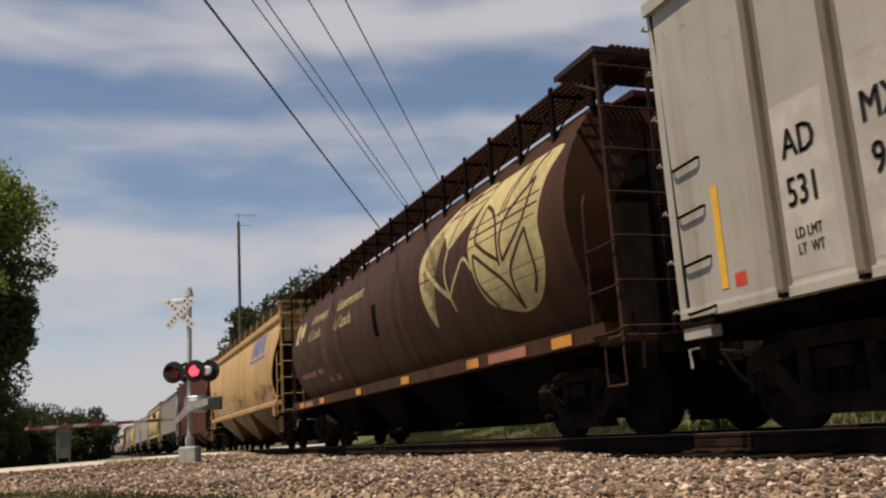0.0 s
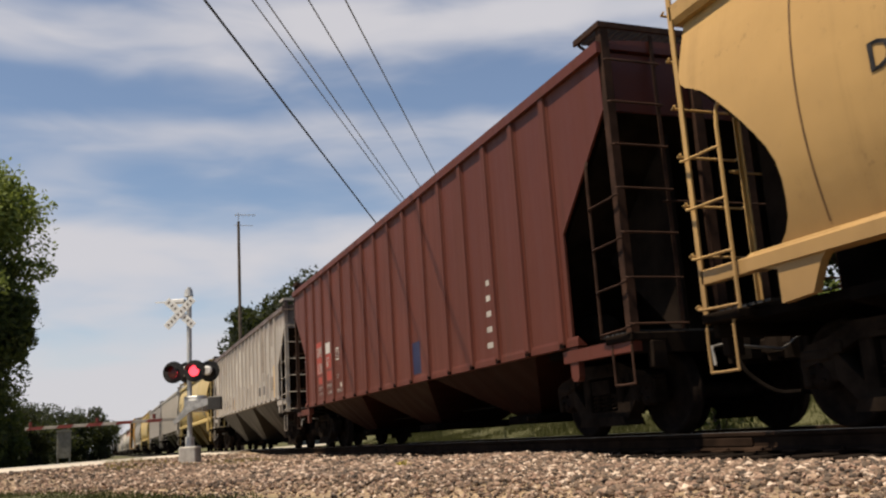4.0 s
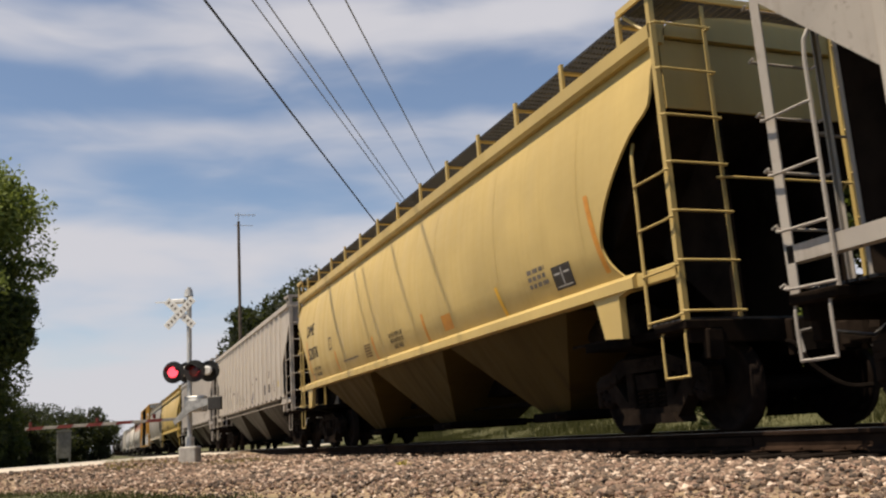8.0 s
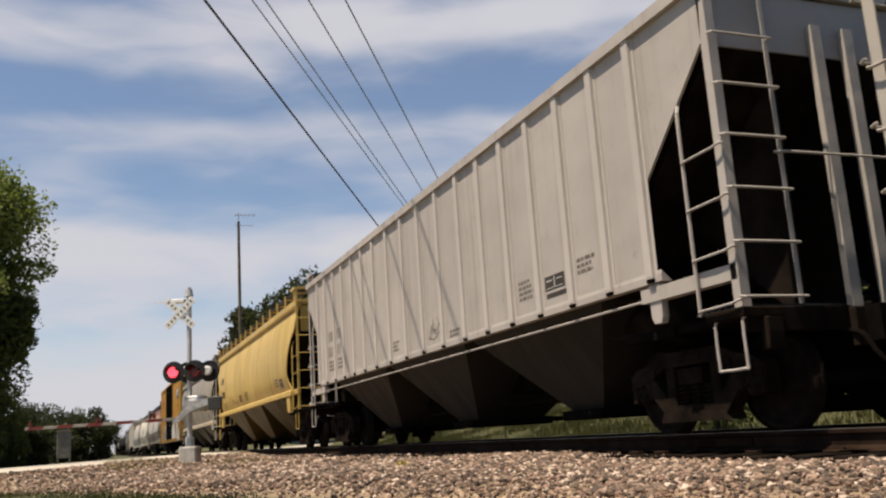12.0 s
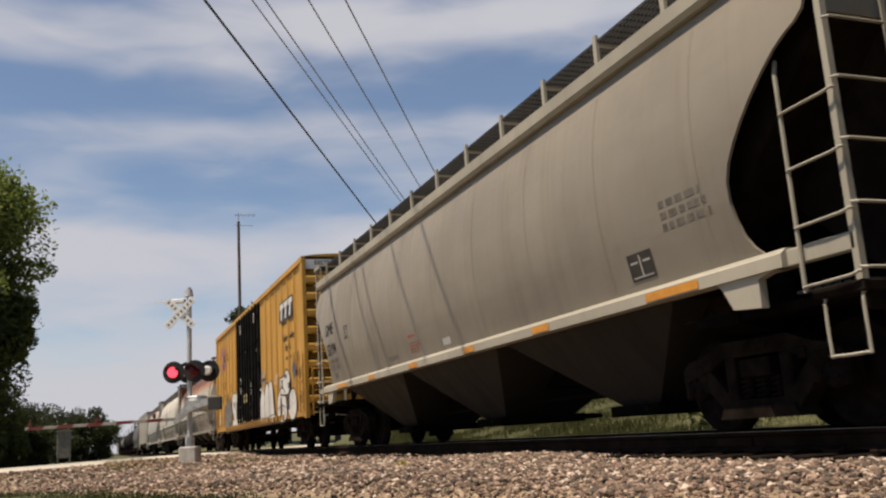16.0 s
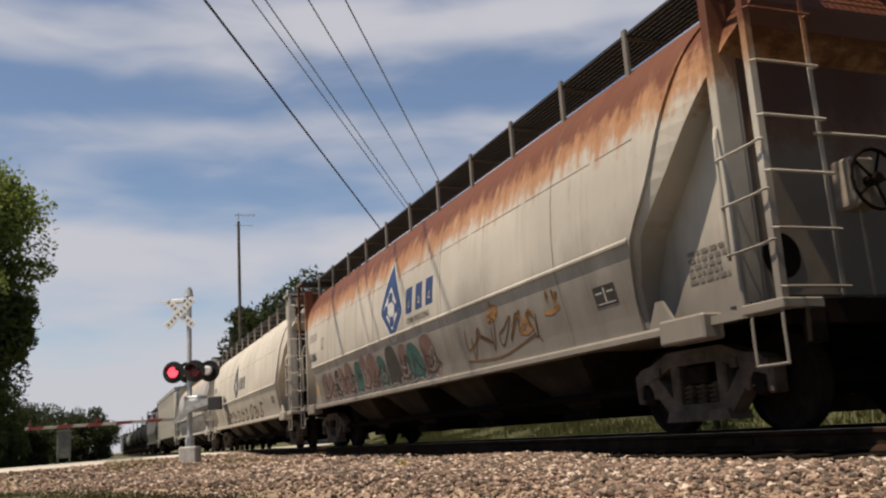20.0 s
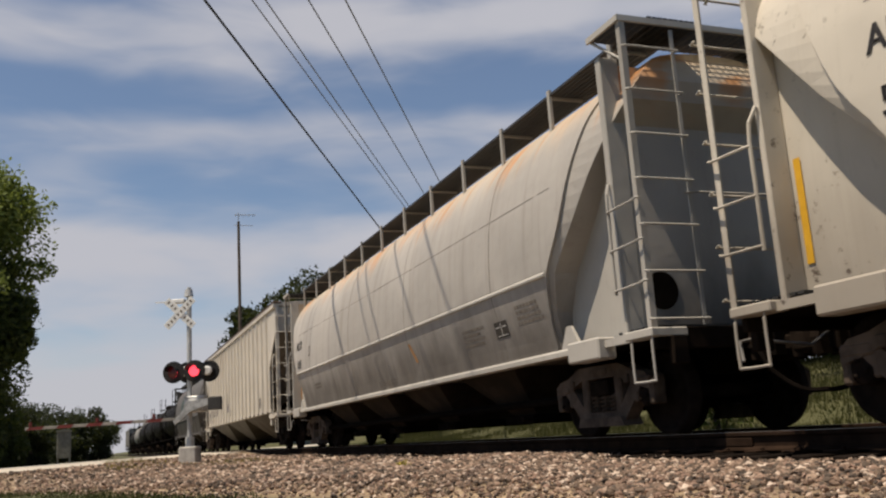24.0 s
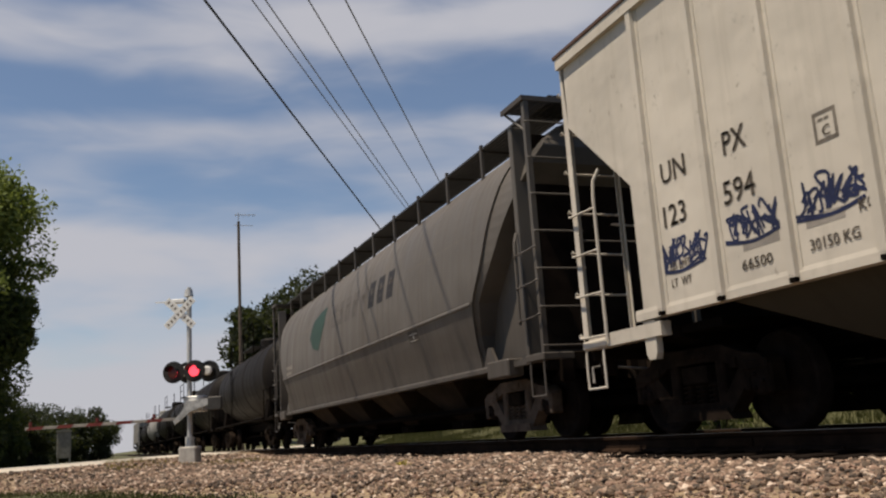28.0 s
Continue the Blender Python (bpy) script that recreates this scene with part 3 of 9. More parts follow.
def shell_mesh(profile, cut, half, side, thick=0.03, cols=14):
    """One side sheet: profile gives the half width at each height, cut the inset of its ends."""
    bm = bmesh.new()
    zs = [p[1] for p in profile]
    extra = [p[1] for p in cut if zs[0] < p[1] < zs[-1]]
    zs = sorted({round(z, 4) for z in zs + extra})
    outer, inner = [], []
    for z in zs:
        x, y = interp(profile, z), half - interp(cut, z)
        row = [-y + 2 * y * k / cols for k in range(cols + 1)]
        outer.append([bm.verts.new((side * x, v, z)) for v in row])
        inner.append([bm.verts.new((side * (x - thick), v, z)) for v in row])
    for i in range(len(zs) - 1):
        for k in range(cols):
            bm.faces.new((outer[i][k], outer[i][k + 1], outer[i + 1][k + 1], outer[i + 1][k]))
            bm.faces.new((inner[i][k], inner[i + 1][k], inner[i + 1][k + 1], inner[i][k + 1]))
        for k in (0, cols):
            bm.faces.new((outer[i][k], outer[i + 1][k], inner[i + 1][k], inner[i][k]))
    for k in range(cols):
        bm.faces.new((outer[0][k], inner[0][k], inner[0][k + 1], outer[0][k + 1]))
    bmesh.ops.recalc_face_normals(bm, faces=bm.faces)
    return bm


def roof_mesh(x_top, z_top, z_ridge, half):
    bm = bmesh.new()
    pts = [(-x_top, z_top - 0.06)] + [(-x_top * math.cos(a), z_top + (z_ridge - z_top) * math.sin(a)) for a in np.linspace(0.0, math.pi, 11)] + [(x_top, z_top - 0.06)]
    return prism_y(bm, pts, -half, half)


def running_board(car, half, x, z, z_chord, mat, pitch=1.35, brace=False, width=0.42, grate=None):
    """Grated walkway along the roof on brackets, both sides, with end boards."""
    for s in (-1, 1):
        bm = bmesh.new()
        thick = 0.026 if grate else 0.007
        for k in range(9):
            u = s * (x - width / 2) + (k - 4) * width / 8.6
            box(bm, u - thick, u + thick, -half + 0.05, half - 0.05, z - 0.035, z)
        n = int(2 * half / 0.14)
        for k in range(n):
            y = -half + 0.1 + k * (2 * half - 0.2) / (n - 1)
            box(bm, s * x - (width if s > 0 else 0), s * x + (0 if s > 0 else width), y - 0.007, y + 0.007, z - 0.03, z - 0.004)
        tagged(part("running_board", bm, grate or M_GRATE, car), kind="stuff")
    key = "bracket_%s_%.2f_%.2f_%d" % (mat.name, z, z_chord, brace)

    def bracket():
        bm = bmesh.new()
        box(bm, -0.02, 0.02, -0.035, 0.035, z_chord - z - 0.06, 0.05)
        box(bm, 0.0, 0.5, -0.025, 0.025, -0.07, -0.04)
        if brace:
            tube(bm, (0, 0, z_chord - z), (0.0, pitch * 0.5, -0.02), 0.016, 5)
            tube(bm, (0, 0, z_chord - z), (0.25, -pitch * 0.5, -0.02), 0.014, 5)
        return bm

    m = shared(key, bracket, mat)
    n = int(round(2 * half / pitch))
    for k in range(n):
        y = -half + pitch * 0.55 + k * (2 * half - pitch * 1.1) / max(1, n - 1)
        for s in (-1, 1):
            share("bracket", m, car, s * x, y, z, 0 if s < 0 else 180)


def hatch_trough(car, half, z, mat):
    bm = bmesh.new()
    box(bm, -0.38, 0.38, -half + 1.0, half - 1.0, z - 0.02, z + 0.10, 0.02)
    n = int(half)
    for k in range(n):
        y = -half + 1.6 + k * (2 * half - 3.2) / (n - 1)
        box(bm, -0.42, 0.42, y - 0.04, y + 0.04, z + 0.10, z + 0.13)
    part("hatch_cover", bm, mat, car)


# ---------------------------------------------------------------- lettering and marks


def on_side(bm, profile, off=0.012, step=0.12, side=-1):
    """Lays a flat (u, v) mesh on the car's side: u runs towards -y, v is the height."""
    vs = [v.co.y for v in bm.verts]
    if vs and len(profile) > 2:
        z = min(vs) + step
        while z < max(vs):
            bmesh.ops.bisect_plane(bm, geom=bm.verts[:] + bm.edges[:] + bm.faces[:], plane_co=(0, z, 0), plane_no=(0, 1, 0))
            z += step
    for v in bm.verts:
        u, z = v.co.x, v.co.y
        v.co = Vector((side * (interp(profile, z) + off * 0.5), side * u, z))
    return bm


def lettering(car, words, y, z, height, profile, mat, name="lettering", wide=1.0, off=0.014, slant=0.0, label="", bold=0.035):
    """Words that start at y (the reader's left) on base line z; height of capitals in metres."""
    c = bpy.data.curves.new("words", "FONT")
    c.body, c.size, c.resolution_u, c.shear = words, height / 0.70, 2, slant
    o = bpy.data.objects.new("words", c)
    me = bpy.data.meshes.new_from_object(o)
    bpy.data.objects.remove(o)
    bpy.data.curves.remove(c)
    bm = bmesh.new()
    # stout strokes: the letters laid twice, a little apart
    for shift in (-bold, bold):
        at = len(bm.verts)
        bm.from_mesh(me)
        bm.verts.ensure_lookup_table()
        for v in bm.verts[at:]:
            v.co = Vector((v.co.x * wide - y + shift * height, v.co.y + z, 0.0))
    bpy.data.meshes.remove(me)
    on_side(bm, profile, off)
    words_part = part(name, bm, mat, car, label)
    return tagged(words_part, label, kind="stuff") if height < 0.15 else words_part


def patch(car, name, pts, profile, mat, off=0.005, label=""):
    """A flat painted shape: points (y, z) round its edge."""
    bm = bmesh.new()
    f = bm.faces.new([bm.verts.new((-y, z, 0)) for y, z in pts])
    bmesh.ops.triangulate(bm, faces=[f])
    on_side(bm, profile, off)
    return part(name, bm, mat, car, label)


def rect(car, name, y0, y1, z0, z1, profile, mat, off=0.005, label=""):
    return patch(car, name, [(y0, z0), (y1, z0), (y1, z1), (y0, z1)], profile, mat, off, label)


def bars(car, y, z, w, line, lines, profile, mat, rng, name="small_print"):
    """Writing too small to read: rows of short bars, y is the reader's left."""
    bm = bmesh.new()
    for k in range(lines):
        u, v = -y, z - k * line
        end = u + w * rng.uniform(0.75, 1.0)
        while u < end:
            q = min(end, u + rng.uniform(0.6, 1.8) * line)
            bm.faces.new([bm.verts.new((a, b, 0)) for a, b in ((u, v), (q, v), (q, v + line * 0.6), (u, v + line * 0.6))])
            u = q + line * 0.35
    on_side(bm, profile, 0.006, 9.0)
    return tagged(part(name, bm, mat, car), kind="stuff")


def ribbon(bm, pts, width):
    """A flat line in (u, v)."""
    n = len(pts)
    left, right = [], []
    for i in range(n):
        a, b = Vector(pts[max(0, i - 1)]), Vector(pts[min(n - 1, i + 1)])
        d = (b - a)
        d = d.normalized() if d.length > 1e-6 else Vector((1, 0))
        nrm = Vector((-d.y, d.x)) * width / 2
        left.append(bm.verts.new((*(Vector(pts[i]) + nrm), 0))), right.append(bm.verts.new((*(Vector(pts[i]) - nrm), 0)))
    for i in range(n - 1):
        bm.faces.new((left[i], right[i], right[i + 1], left[i + 1]))


def scribble(car, y, z, w, h, profile, mat, rng, strokes=4, width=0.025, name="graffiti", label="", off=0.008):
    """Quick tag lines: y is the reader's left."""
    bm = bmesh.new()
    for k in range(strokes):
        u = -y + w * k / strokes
        ww = w / strokes * 1.5
        pts = [(u + rng.uniform(0, ww), z + rng.uniform(0, h)) for _ in range(rng.randint(4, 6))]
        ribbon(bm, smooth_line(pts, 5), width)
    pts = [(-y - 0.05 * w, z + rng.uniform(0.0, 0.15) * h), (-y + 0.5 * w, z - 0.08 * h), (-y + w, z + rng.uniform(0.05, 0.3) * h)]
    ribbon(bm, smooth_line(pts, 6), width)
    on_side(bm, profile, off, 9.0)
    return part(name, bm, mat, car, label)


def bubble(car, shapes, profile, fill, line, off=0.012, width=0.05, label=""):
    """Filled throw-up letters: each shape is a loop of (y, z), rounded; fill and outline are two parts."""
    for i, s in enumerate(shapes):
        bm, bl = bmesh.new(), bmesh.new()
        loop = smooth_line([(-y, z) for y, z in s] + [(-s[0][0], s[0][1])], 5)[:-1]
        f = bm.faces.new([bm.verts.new((u, v, 0)) for u, v in loop])
        bmesh.ops.triangulate(bm, faces=[f])
        ribbon(bl, loop + [loop[0], loop[1]], width)
        on_side(bm, profile, off + 0.002 * i, 0.10)
        on_side(bl, profile, off + 0.002 * i + 0.003, 9.0)
        base = part("graffiti", bm, fill, car, label)
        part("graffiti_outline", bl, line, base)


def fat_strokes(car, paths, profile, fill, line, wide, off=0.008, label=""):
    """Throw-up letters drawn with a fat line and a dark edge."""
    for i, p in enumerate(paths):
        loop = smooth_line([(-y, z) for y, z in p], 6)
        bl, bm = bmesh.new(), bmesh.new()
        ribbon(bl, loop, wide + 0.09)
        ribbon(bm, loop, wide)
        on_side(bl, profile, off + 0.004 * i, 9.0), on_side(bm, profile, off + 0.004 * i + 0.002, 9.0)
        base = part("graffiti", bm, fill, car, label)
        part("graffiti_outline", bl, line, base)


def start_car(name, label, category, near, far):
    """near and far: where the car's ends lie along the track at the reference time."""
    mid = (near + far) / 2
    car = thing(name, label, category, pose(TRACK_X, mid, 0), group="freight cars of the passing train")
    MOVING.append((car, mid))
    return car, (far - near) / 2


# ---------------------------------------------------------------- the kinds of car


def ribbed_hopper(label, near, far, mat, z_bot, z_top, pitch, ribs, bays=3, cut_z=2.48, cut_in=1.2, gear=None, under=None, diag_top=3.55, rib_mat=None, rib_deep=0.042, rib_span=None, rib_at=None, rib_wide=0.058, boards=True, side_ladder=3.15, pipe_line=False, posts=(), wheel=None, low_beam=True, slope_mat=None, nest=None, roof_mat=None):
    car, half = start_car("covered_hopper_car", label, "hopper car", near, far)
    sheet = SIDE_X - 0.05
    prof = [(sheet, z_bot), (sheet, z_top)]
    cut = [(cut_in, z_bot), (cut_in, cut_z), (0.06, diag_top), (0.0, z_top)]
    for s in (-1, 1):
        part("side_sheet", shell_mesh(prof, cut, half - 0.04, s), mat, car)
        bm = bmesh.new()
        prism_y(bm, [(s * sheet, z_top - 0.10), (s * (sheet + 0.06), z_top - 0.10), (s * (sheet + 0.06), z_top + 0.03), (s * (SIDE_X - 0.25), z_top + 0.03)], -half + 0.02, half - 0.02)
        part("top_chord", bm, mat, car)
        if roof_mat:
            bm = bmesh.new()
            box(bm, min(s * (SIDE_X - 0.25), s * (sheet + 0.075)), max(s * (SIDE_X - 0.25), s * (sheet + 0.075)), -half - 0.02, half + 0.02, z_top + 0.032, z_top + 0.085, 0.01)
            part("roof_edge", bm, roof_mat, car, "rusty brown edge of the roof")
        bm = bmesh.new()
        prism_y(bm, [(s * (SIDE_X - 0.16), z_bot - 0.02), (s * (sheet + 0.010), z_bot - 0.02), (s * (sheet + 0.010), z_bot + 0.05), (s * (sheet + 0.003), z_bot + 0.09)], -half + cut_in - 0.1, half - cut_in + 0.1)
        part("side_sill", bm, mat, car)
        for e in (-1, 1):
            bm = bmesh.new()
            box(bm, s * 1.38, s * 1.50, min(e * (half - 0.02), e * (half - cut_in - 0.3)), max(e * (half - 0.02), e * (half - cut_in - 0.3)), z_bot - 0.20, z_bot - 0.06)
            part("corner_beam", bm, mat, car)
            if cut_in > 0.5:
                bm = bmesh.new()
                y = e * (half - cut_in - 0.08)
                prism_x(bm, [(y - 0.10, z_bot - 0.03), (y + 0.10, z_bot - 0.03), (y + 0.09, z_bot - 0.36), (y + 0.05, z_bot - 0.42), (y - 0.06, z_bot - 0.42), (y - 0.09, z_bot - 0.36)], s * 1.41, s * 1.485)
                part("jacking_bracket", bm, mat, car)
    span = rib_span or half - cut_in - 0.08
    at = rib_at or [-span + 2 * span * k / (ribs - 1) for k in range(ribs)]
    rib = shared("rib_%s_%.2f_%.2f" % (mat.name, z_bot, z_top), lambda: prism_y_rib(z_bot + 0.02, z_top - 0.08, rib_deep, rib_wide), rib_mat or mat)
    foot = shared("rib_foot_%.2f_%.3f" % (z_bot, rib_wide), lambda: prism_y_rib(z_bot - 0.018, z_bot + 0.045, rib_deep + 0.004, rib_wide * 0.8), M_DARK)
    for y in at:
        for s in (-1, 1):
            share("rib", rib, car, s * sheet, y, 0, 0 if s < 0 else 180)
            share("rib_foot", foot, car, s * (sheet - 0.004), y, 0, 0 if s < 0 else 180)
    if pipe_line:
        bm = bmesh.new()
        tube(bm, (-1.46, -half + 1.3, z_bot - 0.17), (-1.46, half - 1.3, z_bot - 0.17), 0.014, 6)
        part("train_line_pipe", bm, mat, car)
    hopper_common(car, half, mat, z_bot, z_top, bays, cut_z, diag_top, gear or mat, under or mat, z_roof=z_top + 0.12, boards=boards, side_ladder=side_ladder, slope_mat=slope_mat, nest=boards if nest is None else nest, ladder_top=z_top + 0.25 if boards or nest else None, post=0.10, posts=posts, wheel=wheel, sill_mat=None if not low_beam else M_DUSTSHADE)
    return car, prof


def prism_y_rib(z0, z1, deep, wide=0.070):
    bm = bmesh.new()
    flange = wide + 0.05
    pts = [(0.0, -flange), (-0.007, -flange), (-0.007, -wide - 0.010), (-deep, -wide), (-deep, wide), (-0.007, wide + 0.010), (-0.007, flange), (0.0, flange)]
    a = [bm.verts.new((x, y, z0)) for x, y in pts]
    b = [bm.verts.new((x, y, z1)) for x, y in pts]
    for k in range(len(pts)):
        j = (k + 1) % len(pts)
        bm.faces.new((a[k], a[j], b[j], b[k]))
    bm.faces.new(a[::-1]), bm.faces.new(b)
    bmesh.ops.recalc_face_normals(bm, faces=bm.faces)
    return bm


def hopper_common(car, half, mat, z_bot, z_top, bays, cut_z, diag_top, gear, under, x_in=1.40, boards=True, z_roof=None, x_roof=None, slope_mat=None, board_x=1.02, board_z=None, board_pitch=1.35, side_ladder=3.0, ladder_top=None, post=0.06, posts=(), wheel=None, sill_mat=None, truck_in=1.40, nest=True):
    """Inner hold with its sloping ends, bays, roof, walkways, ends."""
    # slope sheets and braces: the end's shade is painted in as near-black steel
    reach = (diag_top - z_bot) * 1.0
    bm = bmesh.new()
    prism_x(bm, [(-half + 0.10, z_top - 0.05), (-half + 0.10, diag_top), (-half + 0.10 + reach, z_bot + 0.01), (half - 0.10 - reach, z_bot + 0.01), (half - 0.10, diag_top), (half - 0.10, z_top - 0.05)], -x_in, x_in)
    part("slope_sheet", bm, slope_mat or M_DUSTSHADE, car, "slope sheet with shade and brake dust painted in")
    for e in (-1, 1):
        bm = bmesh.new()
        box(bm, -x_in + 0.004, x_in - 0.004, min(e * (half - 0.11), e * (half - 0.085)), max(e * (half - 0.11), e * (half - 0.085)), diag_top - 0.02, z_top - 0.06)
        part("end_wall", bm, mat, car)
    xr = x_roof or SIDE_X - 0.10
    zr = z_roof or z_top + 0.16
    part("roof", roof_mesh(xr, z_top + 0.02, zr, half - 0.03), mat, car)
    hatch_trough(car, half, zr, mat)
    if boards:
        running_board(car, half, board_x, board_z or zr + 0.13, z_top + 0.08, gear, pitch=board_pitch)
    span = half - 1.35 - 0.9
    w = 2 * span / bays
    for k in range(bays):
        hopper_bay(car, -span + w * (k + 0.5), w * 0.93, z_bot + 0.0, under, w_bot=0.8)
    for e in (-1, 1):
        # added dark plate that blocks the sky behind the open end
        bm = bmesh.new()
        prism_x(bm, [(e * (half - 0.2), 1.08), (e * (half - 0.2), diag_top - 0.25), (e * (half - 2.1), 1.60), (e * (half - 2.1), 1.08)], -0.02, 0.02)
        part("end_web", bm, M_DUSTSHADE, car)
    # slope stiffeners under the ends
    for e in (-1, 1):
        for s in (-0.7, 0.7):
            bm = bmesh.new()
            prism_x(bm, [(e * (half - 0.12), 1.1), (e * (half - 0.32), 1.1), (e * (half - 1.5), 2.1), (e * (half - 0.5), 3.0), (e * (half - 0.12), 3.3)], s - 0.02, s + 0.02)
            part("end_brace", bm, M_DUSTSHADE, car)
    end_gear(car, half, gear, z_top, z_bot, side_ladder=side_ladder, ladder_top=ladder_top, post=post, posts=posts, wheel=wheel, nest=0.55 if nest else 0.0, sill_mat=sill_mat)
    underframe(car, half, half - truck_in)


CURVE_TOP = [(1.55, 2.0), (1.60, 2.5), (1.585, 3.0), (1.51, 3.5), (1.38, 3.95)]


def curved_hopper(label, near, far, mat, gear=None, under=None, z_top=4.02, sill=1.66, bays=3, seams=0, seam_mat=None, truck_in=1.35):
    """A hopper with bowed sides; sill is the top of its side sill."""
    car, half = start_car("covered_hopper_car", label, "hopper car", near, far)
    gear, under = gear or mat, under or mat
    prof = smooth_line([(1.43, sill - 0.03)] + CURVE_TOP, 4)
    cut = smooth_line([(0.95, sill - 0.04), (1.18, sill + 0.2), (1.22, 2.15), (0.92, 2.6), (0.45, 3.05), (0.12, 3.25), (0.10, 3.6), (0.08, 3.95)], 3)
    for s in (-1, 1):
        part("side_sheet", shell_mesh(prof, cut, half - 0.02, s), mat, car, smooth=True)
        bm = bmesh.new()
        prism_y(bm, [(s * 1.34, 3.90), (s * 1.46, 3.90), (s * 1.50, 3.95), (s * 1.50, 4.10), (s * 1.30, 4.16)], -half + 0.03, half - 0.03)
        part("top_chord", bm, gear, car)
        bm = bmesh.new()
        prism_y(bm, [(s * 1.38, sill), (s * 1.50, sill), (s * 1.56, sill - 0.05), (s * 1.56, sill - 0.16), (s * 1.38, sill - 0.16)], -half + 0.72, half - 0.72)
        part("side_sill", bm, gear, car)
        for e in (-1, 1):
            bm = bmesh.new()
            prism_x(bm, [(e * (half - 0.80), sill - 0.02), (e * (half - 1.75), sill - 0.02), (e * (half - 1.52), sill - 0.22), (e * (half - 1.40), 1.05), (e * (half - 1.05), 1.02), (e * (half - 1.05), sill - 0.2), (e * (half - 0.80), sill - 0.15)], s * 1.45, s * 1.53)
            part("corner_gusset", bm, gear, car)
            bm = bmesh.new()
            box(bm, s * 1.42, s * 1.50, min(e * (half - 0.02), e * (half - 0.9)), max(e * (half - 0.02), e * (half - 0.9)), sill - 0.16, sill - 0.02, 0.01)
            part("corner_beam", bm, gear, car)
    if seams:
        for k in range(seams):
            y = (half - 1.6) * (2 * k / (seams - 1) - 1)
            bm = bmesh.new()
            ribbon(bm, [(-y, z) for _, z in prof[1:]], 0.022)
            on_side(bm, prof, 0.006, 9.0)
            part("weld_seam", bm, seam_mat or mat, car)
    hopper_common(car, half, mat, sill - 0.14, z_top, bays, 2.1, 3.25, gear, under, x_in=1.36, z_roof=4.28, x_roof=1.34, board_x=1.38, board_z=4.46, ladder_top=4.45, truck_in=truck_in, sill_mat=M_DUSTSHADE)
    return car, prof


CENTER_PROF = smooth_line([(1.40, 1.02), (1.43, 1.25), (1.56, 1.80), (1.60, 1.98)], 2)[:-1] + smooth_line([(1.60, 1.98), (1.59, 2.5), (1.52, 3.1), (1.34, 3.65), (1.02, 4.06), (0.75, 4.22)], 4)
CENTER_CUT = smooth_line([(2.15, 1.02), (2.15, 1.40), (1.95, 1.98), (1.58, 2.5), (1.28, 3.2), (1.06, 3.8), (0.95, 4.22)], 3)
# the overhanging slope of the end sheet
CENTER_SLOPE = [(2.14, 1.02), (2.10, 1.5), (1.86, 2.0), (1.37, 2.5), (0.90, 3.05), (0.34, 3.65), (0.28, 3.9), (0.45, 4.22)]


